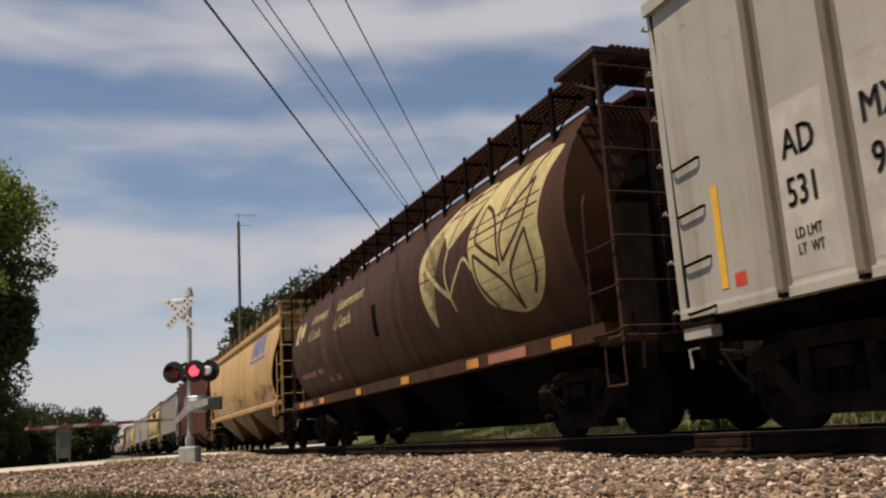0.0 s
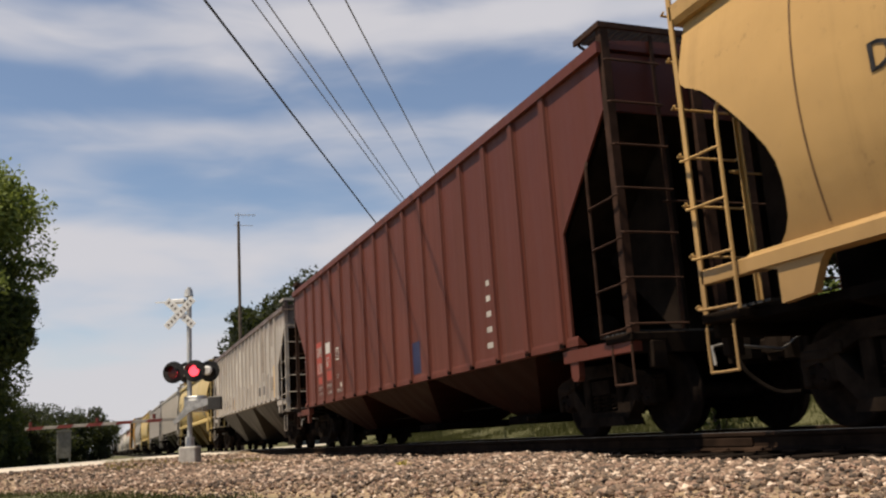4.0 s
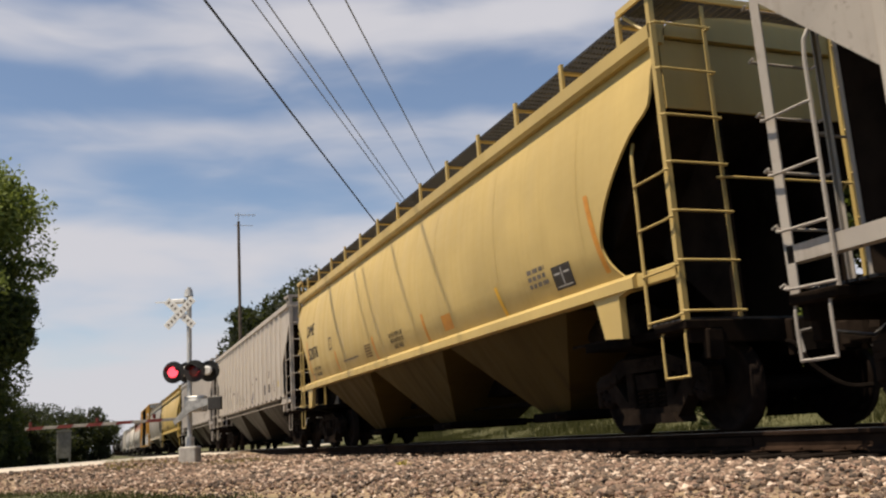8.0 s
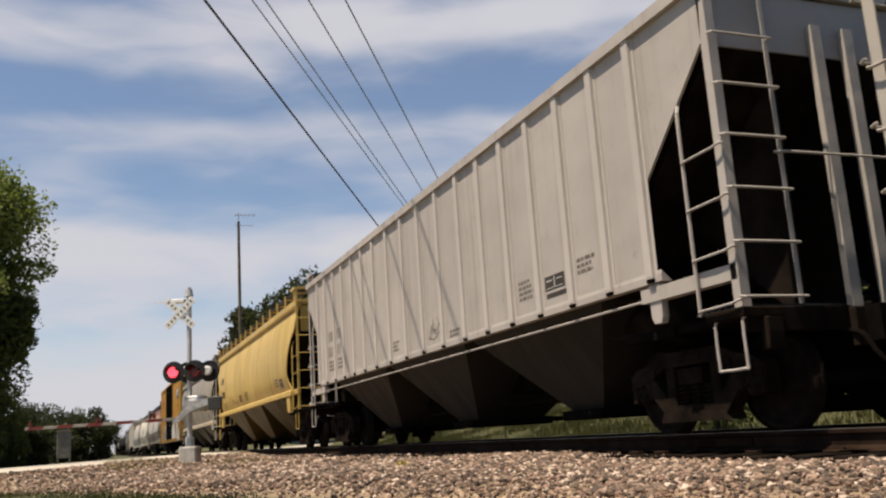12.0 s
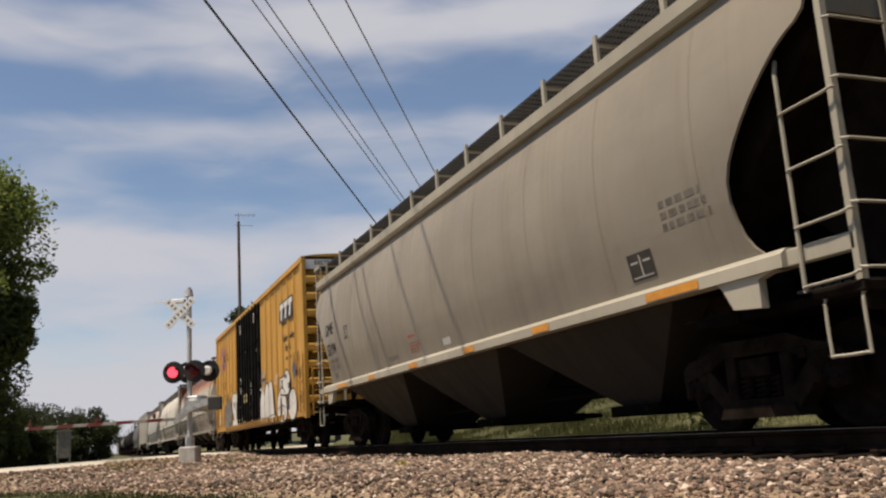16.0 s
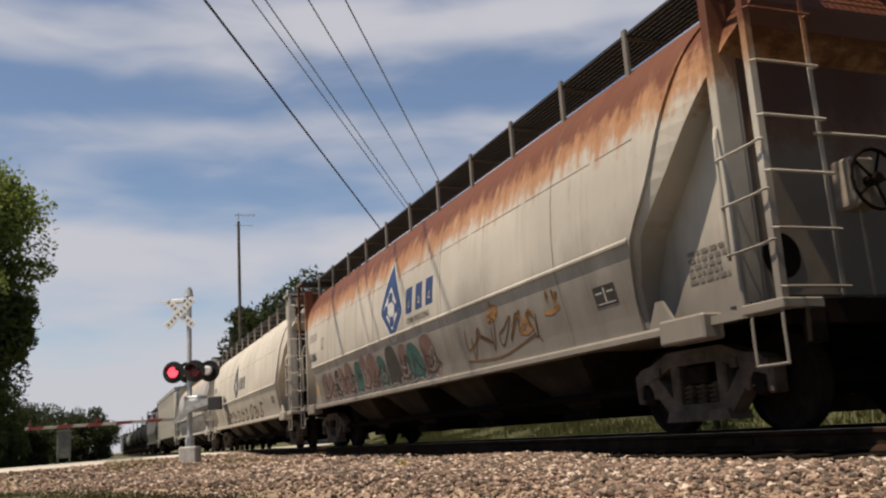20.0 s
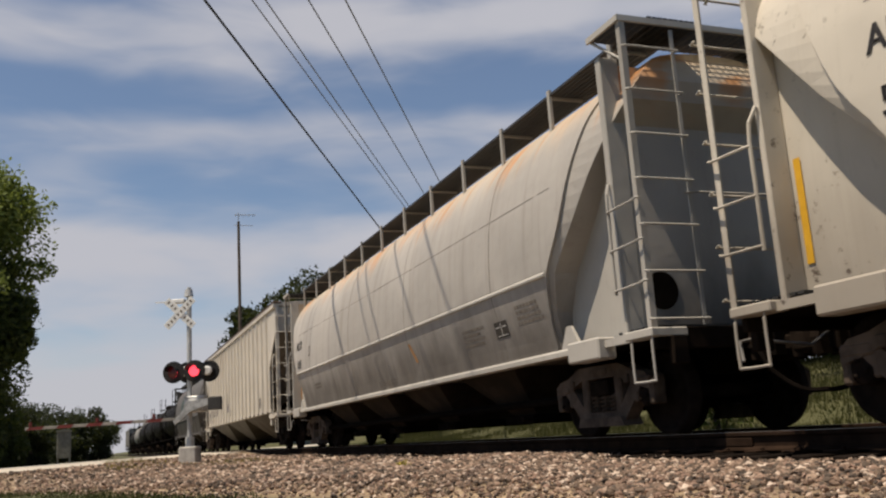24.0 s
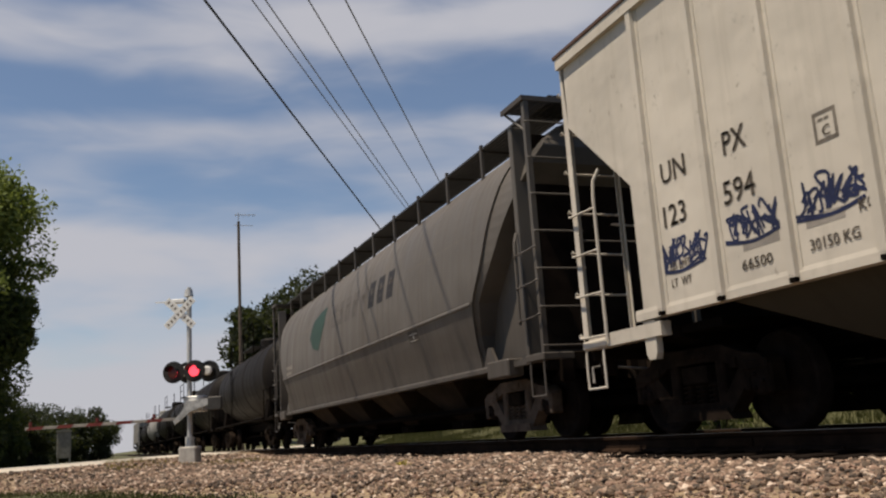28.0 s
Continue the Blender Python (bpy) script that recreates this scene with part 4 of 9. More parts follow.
def center_flow_hopper(label, near, far, mat, gear=None, low=None, bays=4, end_mat=None, wheel=None):
    car, half = start_car("covered_hopper_car", label, "hopper car", near, far)
    gear = gear or mat
    for s in (-1, 1):
        part("side_sheet", shell_mesh(CENTER_PROF, CENTER_CUT, half, s), mat, car, smooth=True)
        bm = bmesh.new()
        prism_y(bm, [(s * 1.30, 1.06), (s * 1.46, 1.06), (s * 1.49, 1.03), (s * 1.49, 0.975), (s * 1.30, 0.975)], -half + 1.2, half - 1.2)
        part("side_sill", bm, gear, car)
        bm = bmesh.new()
        prism_y(bm, [(s * 1.58, 1.955), (s * 1.622, 1.96), (s * 1.626, 1.985), (s * 1.58, 2.04)], -half + 1.98, half - 1.98)
        part("belt_seam", bm, gear, car)
        for y in (-half + 3.6, -half + 7.4, half - 7.4, half - 3.6):
            bm = bmesh.new()
            ribbon(bm, [(-y, z) for _, z in CENTER_PROF], 0.018)
            on_side(bm, CENTER_PROF, 0.005, 9.0, s)
            part("weld_seam", bm, M_GREYTEXT, car)
        bm = bmesh.new()
        u = -half + 1.9
        while u < half - 2.0:
            q = min(u + 1.2 + 1.6 * abs(math.sin(u * 7)), half - 1.8)
            ribbon(bm, [(u, 3.02), (q, 3.02)], 0.010)
            u = q + 0.12
        on_side(bm, CENTER_PROF, 0.005, 9.0, s)
        part("weld_seam", bm, M_GREYTEXT, car)
        for e in (-1, 1):
            bm = bmesh.new()
            prism_x(bm, [(e * (half - 0.55), 3.5), (e * (half - 0.55), 1.02), (e * (half - 2.6), 1.02), (e * (half - 2.6), 1.6), (e * (half - 2.2), 2.4), (e * (half - 1.5), 3.2), (e * (half - 0.85), 3.5)], s * 1.17, s * 1.20)
            box(bm, min(s * 1.20, s * 1.44), max(s * 1.20, s * 1.44), min(e * (half - 0.61), e * (half - 0.545)), max(e * (half - 0.65), e * (half - 0.545)), 1.02, 4.2, 0.01)
            prism_x(bm, [(e * (half - 0.02), 1.06), (e * (half - 2.2), 1.06), (e * (half - 2.2), 0.98), (e * (half - 0.02), 0.98)], s * 1.40, s * 1.45)
            prism_x(bm, [(e * (half - 1.55), 1.06), (e * (half - 1.75), 1.32), (e * (half - 1.85), 1.32), (e * (half - 2.0), 1.06)], s * 1.40, s * 1.44)
            part("end_side_panel", bm, gear, car)
            bm = bmesh.new()
            box(bm, s * 1.30, s * 1.54, min(e * (half - 1.0), e * (half - 1.7)), max(e * (half - 1.0), e * (half - 1.7)), 0.86, 1.10, 0.02)
            part("jacking_pad", bm, gear, car)
    # closed barrel ends
    bm = bmesh.new()
    pts = [(-x + 0.03, z) for x, z in CENTER_PROF] + [(x - 0.03, z) for x, z in CENTER_PROF[::-1]]
    rings = []
    for e, out, k in ((-1, 1, 0.3), (-1, 1, 0.965), (-1, 0, 1.0), (1, 0, 1.0), (1, 1, 0.965), (1, 1, 0.3)):
        row = []
        for x, z in pts:
            inset = interp(CENTER_SLOPE, z) if out else interp(CENTER_CUT, z) + 0.02
            row.append(bm.verts.new((x * k, e * (half - inset), z)))
        rings.append(row)
    n = len(pts)
    for ra, rb in zip(rings, rings[1:]):
        for k in range(n):
            bm.faces.new((ra[k], ra[(k + 1) % n], rb[(k + 1) % n], rb[k]))
    h = n // 2
    for r in (rings[0], rings[-1]):
        for k in range(h - 1):
            bm.faces.new((r[k], r[k + 1], r[n - 2 - k], r[n - 1 - k]))
    bmesh.ops.recalc_face_normals(bm, faces=bm.faces)
    part("end_sheet", bm, mat, car)
    for e in (-1, 1):
        bm = bmesh.new()
        box(bm, -1.355, 1.355, min(e * (half - 0.56), e * (half - 0.59)), max(e * (half - 0.56), e * (half - 0.59)), 1.06, 4.12)
        panel = part("end_panel", bm, end_mat or mat, car)
        # black discs painted for the dark inside of the round openings
        for x in (-0.94, 0.94):
            bm = bmesh.new()
            lathe_y(bm, [(0.21, 0.0), (0.21, e * 0.008), (0.02, e * 0.008)], 20)
            hole = part("round_opening", bm, M_DARK, panel, "black disc standing for the shade inside a round opening")
            hole.matrix_basis = pose(x, e * (half - 0.558), 1.54)
    part("roof", roof_mesh(0.80, 4.18, 4.34, half - 0.5), mat, car)
    hatch_trough(car, half, 4.33, mat)
    running_board(car, half, 1.08, 4.50, 4.02, gear, pitch=1.55, width=0.6, grate=M_GRATE)
    span = half - 3.3
    w = 2 * span / bays
    for k in range(bays):
        hopper_bay(car, -span + w * (k + 0.5), w * 0.66, 1.0, low or M_BAY, w_bot=0.75, x_top=1.25)
    bm = bmesh.new()
    tube(bm, (-0.95, -span - 0.8, 0.50), (-0.95, span + 0.8, 0.50), 0.055, 8)
    part("discharge_pipe", bm, M_DARK, car)
    end_gear(car, half, gear, 4.30, 1.0, ladder_top=4.43, side_ladder=2.72, rung_step=0.43, side_low=1.52, post=0.07, nest=0.64, wheel=wheel)
    underframe(car, half, half - 1.8, M_FRAMEDUST)
    return car, CENTER_PROF


M_BROWNDARK = plain("dark_rusty_ironwork", (0.035, 0.018, 0.012), 0.8, 0.0, 0.4, 5.0, 0.1)
CYL_PROF = [(1.63 - (max(0.0, 2.6 - z) / 1.38) ** 2 * 0.50 - max(0.0, z - 2.6) ** 2 * 0.33, z) for z in np.linspace(1.22, 4.05, 21)]
CYL_CUT = smooth_line([(0.95, 1.22), (0.80, 1.6), (0.78, 2.6), (0.86, 3.4), (1.0, 4.05)], 3)


def cylindrical_hopper(label, near, far, mat, gear, z_top=4.05):
    car, half = start_car("cylindrical_hopper_car", label, "hopper car", near, far)
    bm = bmesh.new()
    # barrel with domed, sloping ends
    ys = [-half + 1.0, -half + 0.92, half - 0.92, half - 1.0]
    pts = [(-x, z) for x, z in CYL_PROF] + [(x, z) for x, z in CYL_PROF[::-1]]
    cols = 12
    rings = []
    for k in range(cols + 1):
        row = []
        for x, z in pts:
            y = (half - interp(CYL_CUT, z)) * (2 * k / cols - 1)
            row.append(bm.verts.new((x, y, z)))
        rings.append(row)
    n = len(pts)
    for a, b in zip(rings, rings[1:]):
        for k in range(n):
            bm.faces.new((a[k], a[(k + 1) % n], b[(k + 1) % n], b[k]))
    h = n // 2
    for r in (rings[0], rings[-1]):
        for k in range(h - 1):
            bm.faces.new((r[k], r[k + 1], r[n - 2 - k], r[n - 1 - k]))
    bmesh.ops.recalc_face_normals(bm, faces=bm.faces)
    part("barrel", bm, mat, car, smooth=True)
    part("roof", roof_mesh(0.72, 4.0, 4.20, half - 1.05), mat, car)
    hatch_trough(car, half, 4.2, mat)
    running_board(car, half - 0.1, 1.18, 4.44, 3.80, M_DARK, pitch=1.0, brace=True, width=0.7, grate=mat)
    for s in (-1, 1):
        bm = bmesh.new()
        prism_y(bm, [(s * 1.36, 1.24), (s * 1.54, 1.24), (s * 1.54, 1.05), (s * 1.36, 1.05)], -half + 0.3, half - 0.3)
        part("side_sill", bm, gear, car)
    for k in range(4):
        hopper_bay(car, -4.95 + 3.3 * k, 2.9, 1.22, M_DARK, x_top=1.2, w_bot=1.0)
    for e in (-1, 1):
        for s in (-0.9, 0.9):
            bm = bmesh.new()
            prism_x(bm, [(e * (half - 0.1), 1.1), (e * (half - 1.2), 1.1), (e * (half - 1.0), 2.6), (e * (half - 0.1), 3.4)], s - 0.02, s + 0.02)
            part("end_brace", bm, M_DARK, car)
    end_gear(car, half, M_BROWNDARK, 4.30, 1.0, side_ladder=2.75, nest=0.92, nest_mat=M_BROWNDARK)
    underframe(car, half, half - 1.8)
    return car, CYL_PROF


def boxcar(label, near, far, mat, door_mat, sill_mat):
    car, half = start_car("boxcar", label, "boxcar", near, far)
    z0, z1, x = 0.98, 5.08, 1.49
    prof = [(x, z0), (x, z1)]
    bm = bmesh.new()
    box(bm, -x, x, -half + 0.20, half - 0.20, z0, z1)
    part("body", bm, mat, car)
    part("roof", roof_mesh(1.52, 5.08, 5.20, half), mat, car)
    # corrugated ends
    for e in (-1, 1):
        for s in (-1, 1):
            bm = bmesh.new()
            box(bm, s * 1.50 - 0.05, s * 1.50 + 0.05, min(e * (half - 0.22), e * (half + 0.02)), max(e * (half - 0.22), e * (half + 0.02)), 0.80, 5.10)
            part("corner_post", bm, mat, car)
        for k in range(8):
            z = 1.27 + k * 0.455
            bm = bmesh.new()
            prism_x(bm, [(e * (half - 0.20), z - 0.12), (e * (half + 0.01), z - 0.10), (e * (half + 0.03), z - 0.06), (e * (half + 0.03), z + 0.07), (e * (half + 0.01), z + 0.11), (e * (half - 0.20), z + 0.16)], -1.44, 1.44)
            part("end_rib", bm, mat, car)
        for s in (-1, 1):
            bm = bmesh.new()
            for u in (1.36, 0.80):
                box(bm, s * u - 0.022, s * u + 0.022, min(e * (half + 0.06), e * (half + 0.085)), max(e * (half + 0.06), e * (half + 0.085)), 0.86, 2.10)
            for zz in (0.92, 1.30, 1.68, 2.06):
                tube(bm, (s * 1.36, e * (half + 0.10), zz), (s * 0.80, e * (half + 0.10), zz), 0.013, 6)
            part("end_ladder", bm, mat, car)
        bm = bmesh.new()
        box(bm, -1.30, 1.30, min(e * (half + 0.05), e * (half + 0.34)), max(e * (half + 0.05), e * (half + 0.34)), 1.03, 1.06)
        part("crossover_platform", bm, M_GRATE, car)
        bm = bmesh.new()
        box(bm, -1.45, 1.45, e * (half - 0.02) - 0.02, e * (half - 0.02) + 0.03, 4.76, 5.10)
        part("height_panel", bm, M_SPRAYWHITE, car, "white painted warning panel on the boxcar's end")
    # side posts
    ribm = shared("boxcar_rib", lambda: prism_y_rib(1.0, 5.0, 0.042, 0.032), mat)
    for s in (-1, 1):
        for e in (-1, 1):
            for k in range(7):
                share("side_post", ribm, car, s * x, e * (half - 0.35 - k * 0.93), 0, 0 if s < 0 else 180)
        bm = bmesh.new()
        prism_y(bm, [(s * x, 4.96), (s * 1.56, 4.96), (s * 1.56, 5.10), (s * x, 5.12)], -half, half)
        part("top_chord", bm, mat, car)
        bm = bmesh.new()
        prism_y(bm, [(s * 1.38, 1.02), (s * 1.52, 1.02), (s * 1.54, 0.80), (s * 1.38, 0.80)], -half + 2.9, half - 2.9)
        part("side_sill", bm, sill_mat, car)
        bm = bmesh.new()
        prism_y(bm, [(s * 1.40, 1.02), (s * 1.52, 1.02), (s * 1.52, 0.86), (s * 1.40, 0.86)], -half, -half + 2.9)
        part("end_side_sill", bm, mat, car)
        bm = bmesh.new()
        prism_y(bm, [(s * 1.40, 1.02), (s * 1.52, 1.02), (s * 1.52, 0.86), (s * 1.40, 0.86)], half - 2.9, half)
        part("end_side_sill", bm, mat, car)
        tab = shared("sill_tab", lambda: box(bmesh.new(), -0.05, 0.0, -0.09, 0.09, 0.84, 1.0, 0.008), mat)
        for k in range(26):
            share("sill_tab", tab, car, s * 1.535, -half + 3.1 + k * 0.5, 0, 0 if s < 0 else 180)
        # two plug doors with their bars
        for d, y0 in ((0, -2.34), (1, 0.12)):
            bm = bmesh.new()
            box(bm, min(s * x, s * 1.56), max(s * x, s * 1.56), y0, y0 + 2.44, 1.06, 4.92, 0.012)
            door = part("plug_door", bm, door_mat, car, "black plug door with white stencils")
            for zz in (1.25, 2.05, 2.9, 3.7, 4.5):
                bm = bmesh.new()
                box(bm, min(s * 1.56, s * 1.60), max(s * 1.56, s * 1.60), y0 + 0.06, y0 + 2.38, zz - 0.05, zz + 0.05, 0.01)
                part("door_rib", bm, door_mat, door)
            for u in (0.28, 0.86, 1.58, 2.16):
                bm = bmesh.new()
                tube(bm, (s * 1.62, y0 + u, 1.0), (s * 1.62, y0 + u, 4.95), 0.028, 8)
                part("lock_rod", bm, door_mat, door)
            for zz in (1.6, 2.4):
                bm = bmesh.new()
                box(bm, min(s * 1.6, s * 1.66), max(s * 1.6, s * 1.66), y0 + 0.8, y0 + 1.65, zz - 0.04, zz + 0.04, 0.01)
                part("door_handle", bm, door_mat, door)
        # ladders and grab irons at the ends
        m2 = shared("boxcar_ladder", lambda: ladder_mesh(0.44, 0.95, 2.5, 0.36), mat)
        for e in (-1, 1):
            ob = share("side_ladder", m2, car, s * 1.57, e * (half - 0.35) - 0.22, 0)
            if s > 0:
                ob.matrix_basis = Matrix.Translation((1.57, e * (half - 0.35) + 0.22, 0)) @ Matrix.Rotation(radians(180), 4, "Z")
            ob = share("stirrup_step", shared("stirrup_dark", stirrup_mesh, M_DARK), car, s * 1.48, e * (half - 0.35) - 0.21, 0.90)
    for e in (-1, 1):
        turn = 0 if e > 0 else 180
        share("coupler", shared("coupler", coupler_mesh, M_STEEL), car, 0, e * (half + 0.30), 0, turn)
        share("air_hose", shared("air_hose", hose_mesh, M_DARK), car, 0, e * (half + 0.1), 0, turn)
        share("cut_lever", shared("cut_lever", cut_lever_mesh, M_GALV), car, 0, e * (half + 0.02), 0, turn)
        bm = bmesh.new()
        pipe(bm, [(-1.3, e * (half + 0.03), 2.5), (-1.3, e * (half + 0.09), 2.5), (-0.2, e * (half + 0.09), 2.5), (-0.2, e * (half + 0.03), 2.5)], 0.016)
        part("grab_iron", bm, mat, car)
        bm = bmesh.new()
        pipe(bm, [(-1.3, e * (half + 0.03), 1.5), (-1.3, e * (half + 0.09), 1.5), (-0.5, e * (half + 0.09), 1.5), (-0.5, e * (half + 0.03), 1.5)], 0.016)
        part("grab_iron", bm, mat, car)
    share("brake_wheel", shared("brake_wheel", brake_wheel_mesh, M_DUSTSHADE), car, 0.15, -(half + 0.26), 1.95, 0)
    bm = bmesh.new()
    box(bm, 0.0, 0.32, -(half + 0.16), -(half + 0.02), 1.72, 2.18, 0.03)
    part("brake_gear_box", bm, M_BROWNDARK, car)
    underframe(car, half, half - 2.4)
    return car, prof


def tank_car(label, near, far, mat, frame_mat, radius=1.42, dome=True):
    car, half = start_car("tank_car", label, "tank car", near, far)
    zc = 1.12 + radius
    bm = bmesh.new()
    prof = []
    y_end = half - 0.9
    for a in np.linspace(0.08, math.pi / 2, 7):
        prof.append((radius * math.sin(a), -y_end + 0.55 - 0.55 * math.cos(a)))
    prof += [(radius, y_end - 0.55)] + [(radius * math.sin(a), y_end - 0.55 + 0.55 * math.cos(a)) for a in np.linspace(math.pi / 2, 0.08, 7)]
    lathe_y(bm, prof, 40)
    bmesh.ops.translate(bm, verts=bm.verts, vec=(0, 0, zc))
    part("tank", bm, mat, car, smooth=True)
    for y in np.linspace(-y_end + 2.2, y_end - 2.2, 4):
        bm = bmesh.new()
        lathe_y(bm, [(radius + 0.004, y - 0.05), (radius + 0.016, y - 0.04), (radius + 0.016, y + 0.04), (radius + 0.004, y + 0.05)], 40)
        bmesh.ops.translate(bm, verts=bm.verts, vec=(0, 0, zc))
        part("tank_band", bm, mat, car, smooth=True)
    for e in (-1, 1):
        bm = bmesh.new()
        prism_y(bm, [(-1.25, 1.10), (1.25, 1.10), (1.15, zc - 0.8), (0.6, zc - 1.15), (-0.6, zc - 1.15), (-1.15, zc - 0.8)], e * (half - 1.8) - 0.35, e * (half - 1.8) + 0.35)
        part("saddle", bm, frame_mat, car)
        bm = bmesh.new()
        box(bm, -1.45, 1.45, e * half - 0.7, e * half, 0.98, 1.08, 0.01)
        part("end_platform", bm, frame_mat, car)
        bm = bmesh.new()
        pipe(bm, [(-1.4, e * half, 1.0), (-1.4, e * half, 2.0), (1.4, e * half, 2.0), (1.4, e * half, 1.0)], 0.02)
        pipe(bm, [(-1.4, e * half, 1.5), (1.4, e * half, 1.5)], 0.016)
        pipe(bm, [(-1.4, e * half, 2.0), (-1.4, e * (half - 1.2), 2.0), (-1.4, e * (half - 1.2), 1.0)], 0.018)
        part("hand_rail", bm, frame_mat, car)
        turn = 0 if e > 0 else 180
        share("coupler", shared("coupler", coupler_mesh, M_STEEL), car, 0, e * (half + 0.30), 0, turn)
        share("air_hose", shared("air_hose", hose_mesh, M_DARK), car, 0, e * (half + 0.1), 0, turn)
    for s in (-1, 1):
        bm = bmesh.new()
        pipe(bm, [(s * 1.5, -half + 0.8, 1.04), (s * 1.5, half - 0.8, 1.04)], 0.04, 6)
        part("side_rail", bm, frame_mat, car)
        m = shared("tank_ladder_" + mat.name, lambda: ladder_mesh(0.42, 0.8, 1.12 + 2 * radius + 0.3, 0.36), frame_mat)
        ob = share("ladder", m, car, s * (radius + 0.06), -0.9 * s, 0, 0 if s < 0 else 180)
    if dome:
        bm = bmesh.new()
        lathe = [(0.46, 0.0), (0.46, 0.42), (0.38, 0.5), (0.1, 0.54)]
        rings = []
        for r, z in lathe:
            rings.append([bm.verts.new((r * math.cos(a), r * math.sin(a), zc + radius - 0.06 + z)) for a in np.linspace(0, 2 * math.pi, 17)[:-1]])
        for a, b in zip(rings, rings[1:]):
            for k in range(16):
                bm.faces.new((a[k], a[(k + 1) % 16], b[(k + 1) % 16], b[k]))
        bm.faces.new(rings[-1])
        part("dome", bm, mat, car)
        bm = bmesh.new()
        zt = zc + radius
        for s in (-1, 1):
            pipe(bm, [(s * 0.95, -1.3, zt - 0.25), (s * 0.95, -1.3, zt + 0.95), (s * 0.95, 1.3, zt + 0.95), (s * 0.95, 1.3, zt - 0.25)], 0.022)
            pipe(bm, [(s * 0.95, -1.3, zt + 0.5), (s * 0.95, 1.3, zt + 0.5)], 0.018)
        part("dome_rail", bm, frame_mat, car)
        bm = bmesh.new()
        for s in (-1, 1):
            for k in range(6):
                u = s * (0.58 + 0.075 * k)
                box(bm, u - 0.03, u + 0.03, -1.3, 1.3, zt + 0.02, zt + 0.045)
        part("dome_platform", bm, M_GRATE, car)
    underframe(car, half, half - 1.8)
    return car, None

# ---------------------------------------------------------------- ground, road and track
ROAD_P, ROAD_D = Vector((-1.88, 21.44)), Vector((0.42, 0.9075)).normalized()
ROAD_N = Vector((-ROAD_D.y, ROAD_D.x))
ROAD_W = 8.0


def smoothstep(a, b, v):
    t = max(0.0, min(1.0, (v - a) / (b - a)))
    return t * t * (3 - 2 * t)


def ground_z(x, y):
    q = (Vector((x, y)) - ROAD_P).dot(ROAD_N)
    off = max(0.0, -q, q - ROAD_W)
    near_cross = smoothstep(2.6, 0.2, off) * smoothstep(-60, 12, y)
    z = -0.24 + 0.16 * near_cross
    z += 1.55 * smoothstep(9.8, 16.5, x) * (1 - near_cross) + 0.6 * smoothstep(16, 40, x)
    z += 0.012 * noise.noise(Vector((x * 1.3, y * 1.3, 0))) + 0.05 * noise.noise(Vector((x * 0.25, y * 0.25, 3)))
    return z


def ground_material():
    n = Nodes("gravel_and_grass_ground", 0.95)
    stone = n.nt.nodes.new("ShaderNodeTexVoronoi")
    stone.inputs["Scale"].default_value = 17.0
    n.nt.links.new(n.coord, stone.inputs["Vector"])
    sep = n.nt.nodes.new("ShaderNodeSeparateColor")
    n.nt.links.new(stone.outputs["Color"], sep.inputs[0])
    grey = n.mix(sep.outputs[0], (0.040, 0.029, 0.020), (0.213, 0.150, 0.098))
    gravel = n.mix(n.ramp(stone.outputs["Distance"], 0.02, 0.05), grey, grey)
    dirt = n.mix(n.ramp(n.noise(0.6, 5), 0.3, 0.6), gravel, (0.29, 0.21, 0.125))
    grass = n.mix(n.noise(1.1, 5, 0.6), (0.030, 0.036, 0.009), (0.085, 0.078, 0.026))
    x, y = n.axis(0), n.axis(1)
    wob = n.calc("MULTIPLY", n.calc("SUBTRACT", n.noise(0.5, 4), 0.5), 3.0)
    right = n.ramp(n.calc("ADD", x, wob), 8.9, 10.2)
    slope = n.calc("ADD", n.calc("ADD", n.calc("MULTIPLY", x, 2.6), n.calc("MULTIPLY", n.calc("SUBTRACT", y, 11.0), 0.9)), wob)
    left = n.ramp(slope, 0.2, -1.0)
    far = n.ramp(n.calc("ADD", y, wob), 42.0, 50.0)
    col = n.mix(n.calc("MAXIMUM", right, n.calc("MAXIMUM", left, far)), dirt, grass)
    n.bump(stone.outputs["Distance"], 0.5, 0.03)
    return n.done(col)


def build_ground():
    xs = [-900, -400, -200, -100, -60, -40, -28] + list(np.arange(-20, 32.1, 0.8)) + [36, 42, 50, 65, 90, 140, 250, 500, 900]
    ys = [-300, -120, -60, -30, -15] + list(np.arange(-8, 60.1, 0.8)) + [64, 70, 80, 95, 120, 160, 220, 300, 420, 600, 1000, 2500]
    verts = [(x, y, ground_z(x, y)) for y in ys for x in xs]
    w = len(xs)
    faces = [(j * w + i, j * w + i + 1, (j + 1) * w + i + 1, (j + 1) * w + i) for j in range(len(ys) - 1) for i in range(w - 1)]
    me = bpy.data.meshes.new("ground")
    me.from_pydata(verts, [], faces)
    me.materials.append(ground_material())
    me.shade_smooth()
    tagged(new("ground", me), "gravel and rough grass ground beside the track", "ground", kind="structure")


build_ground()


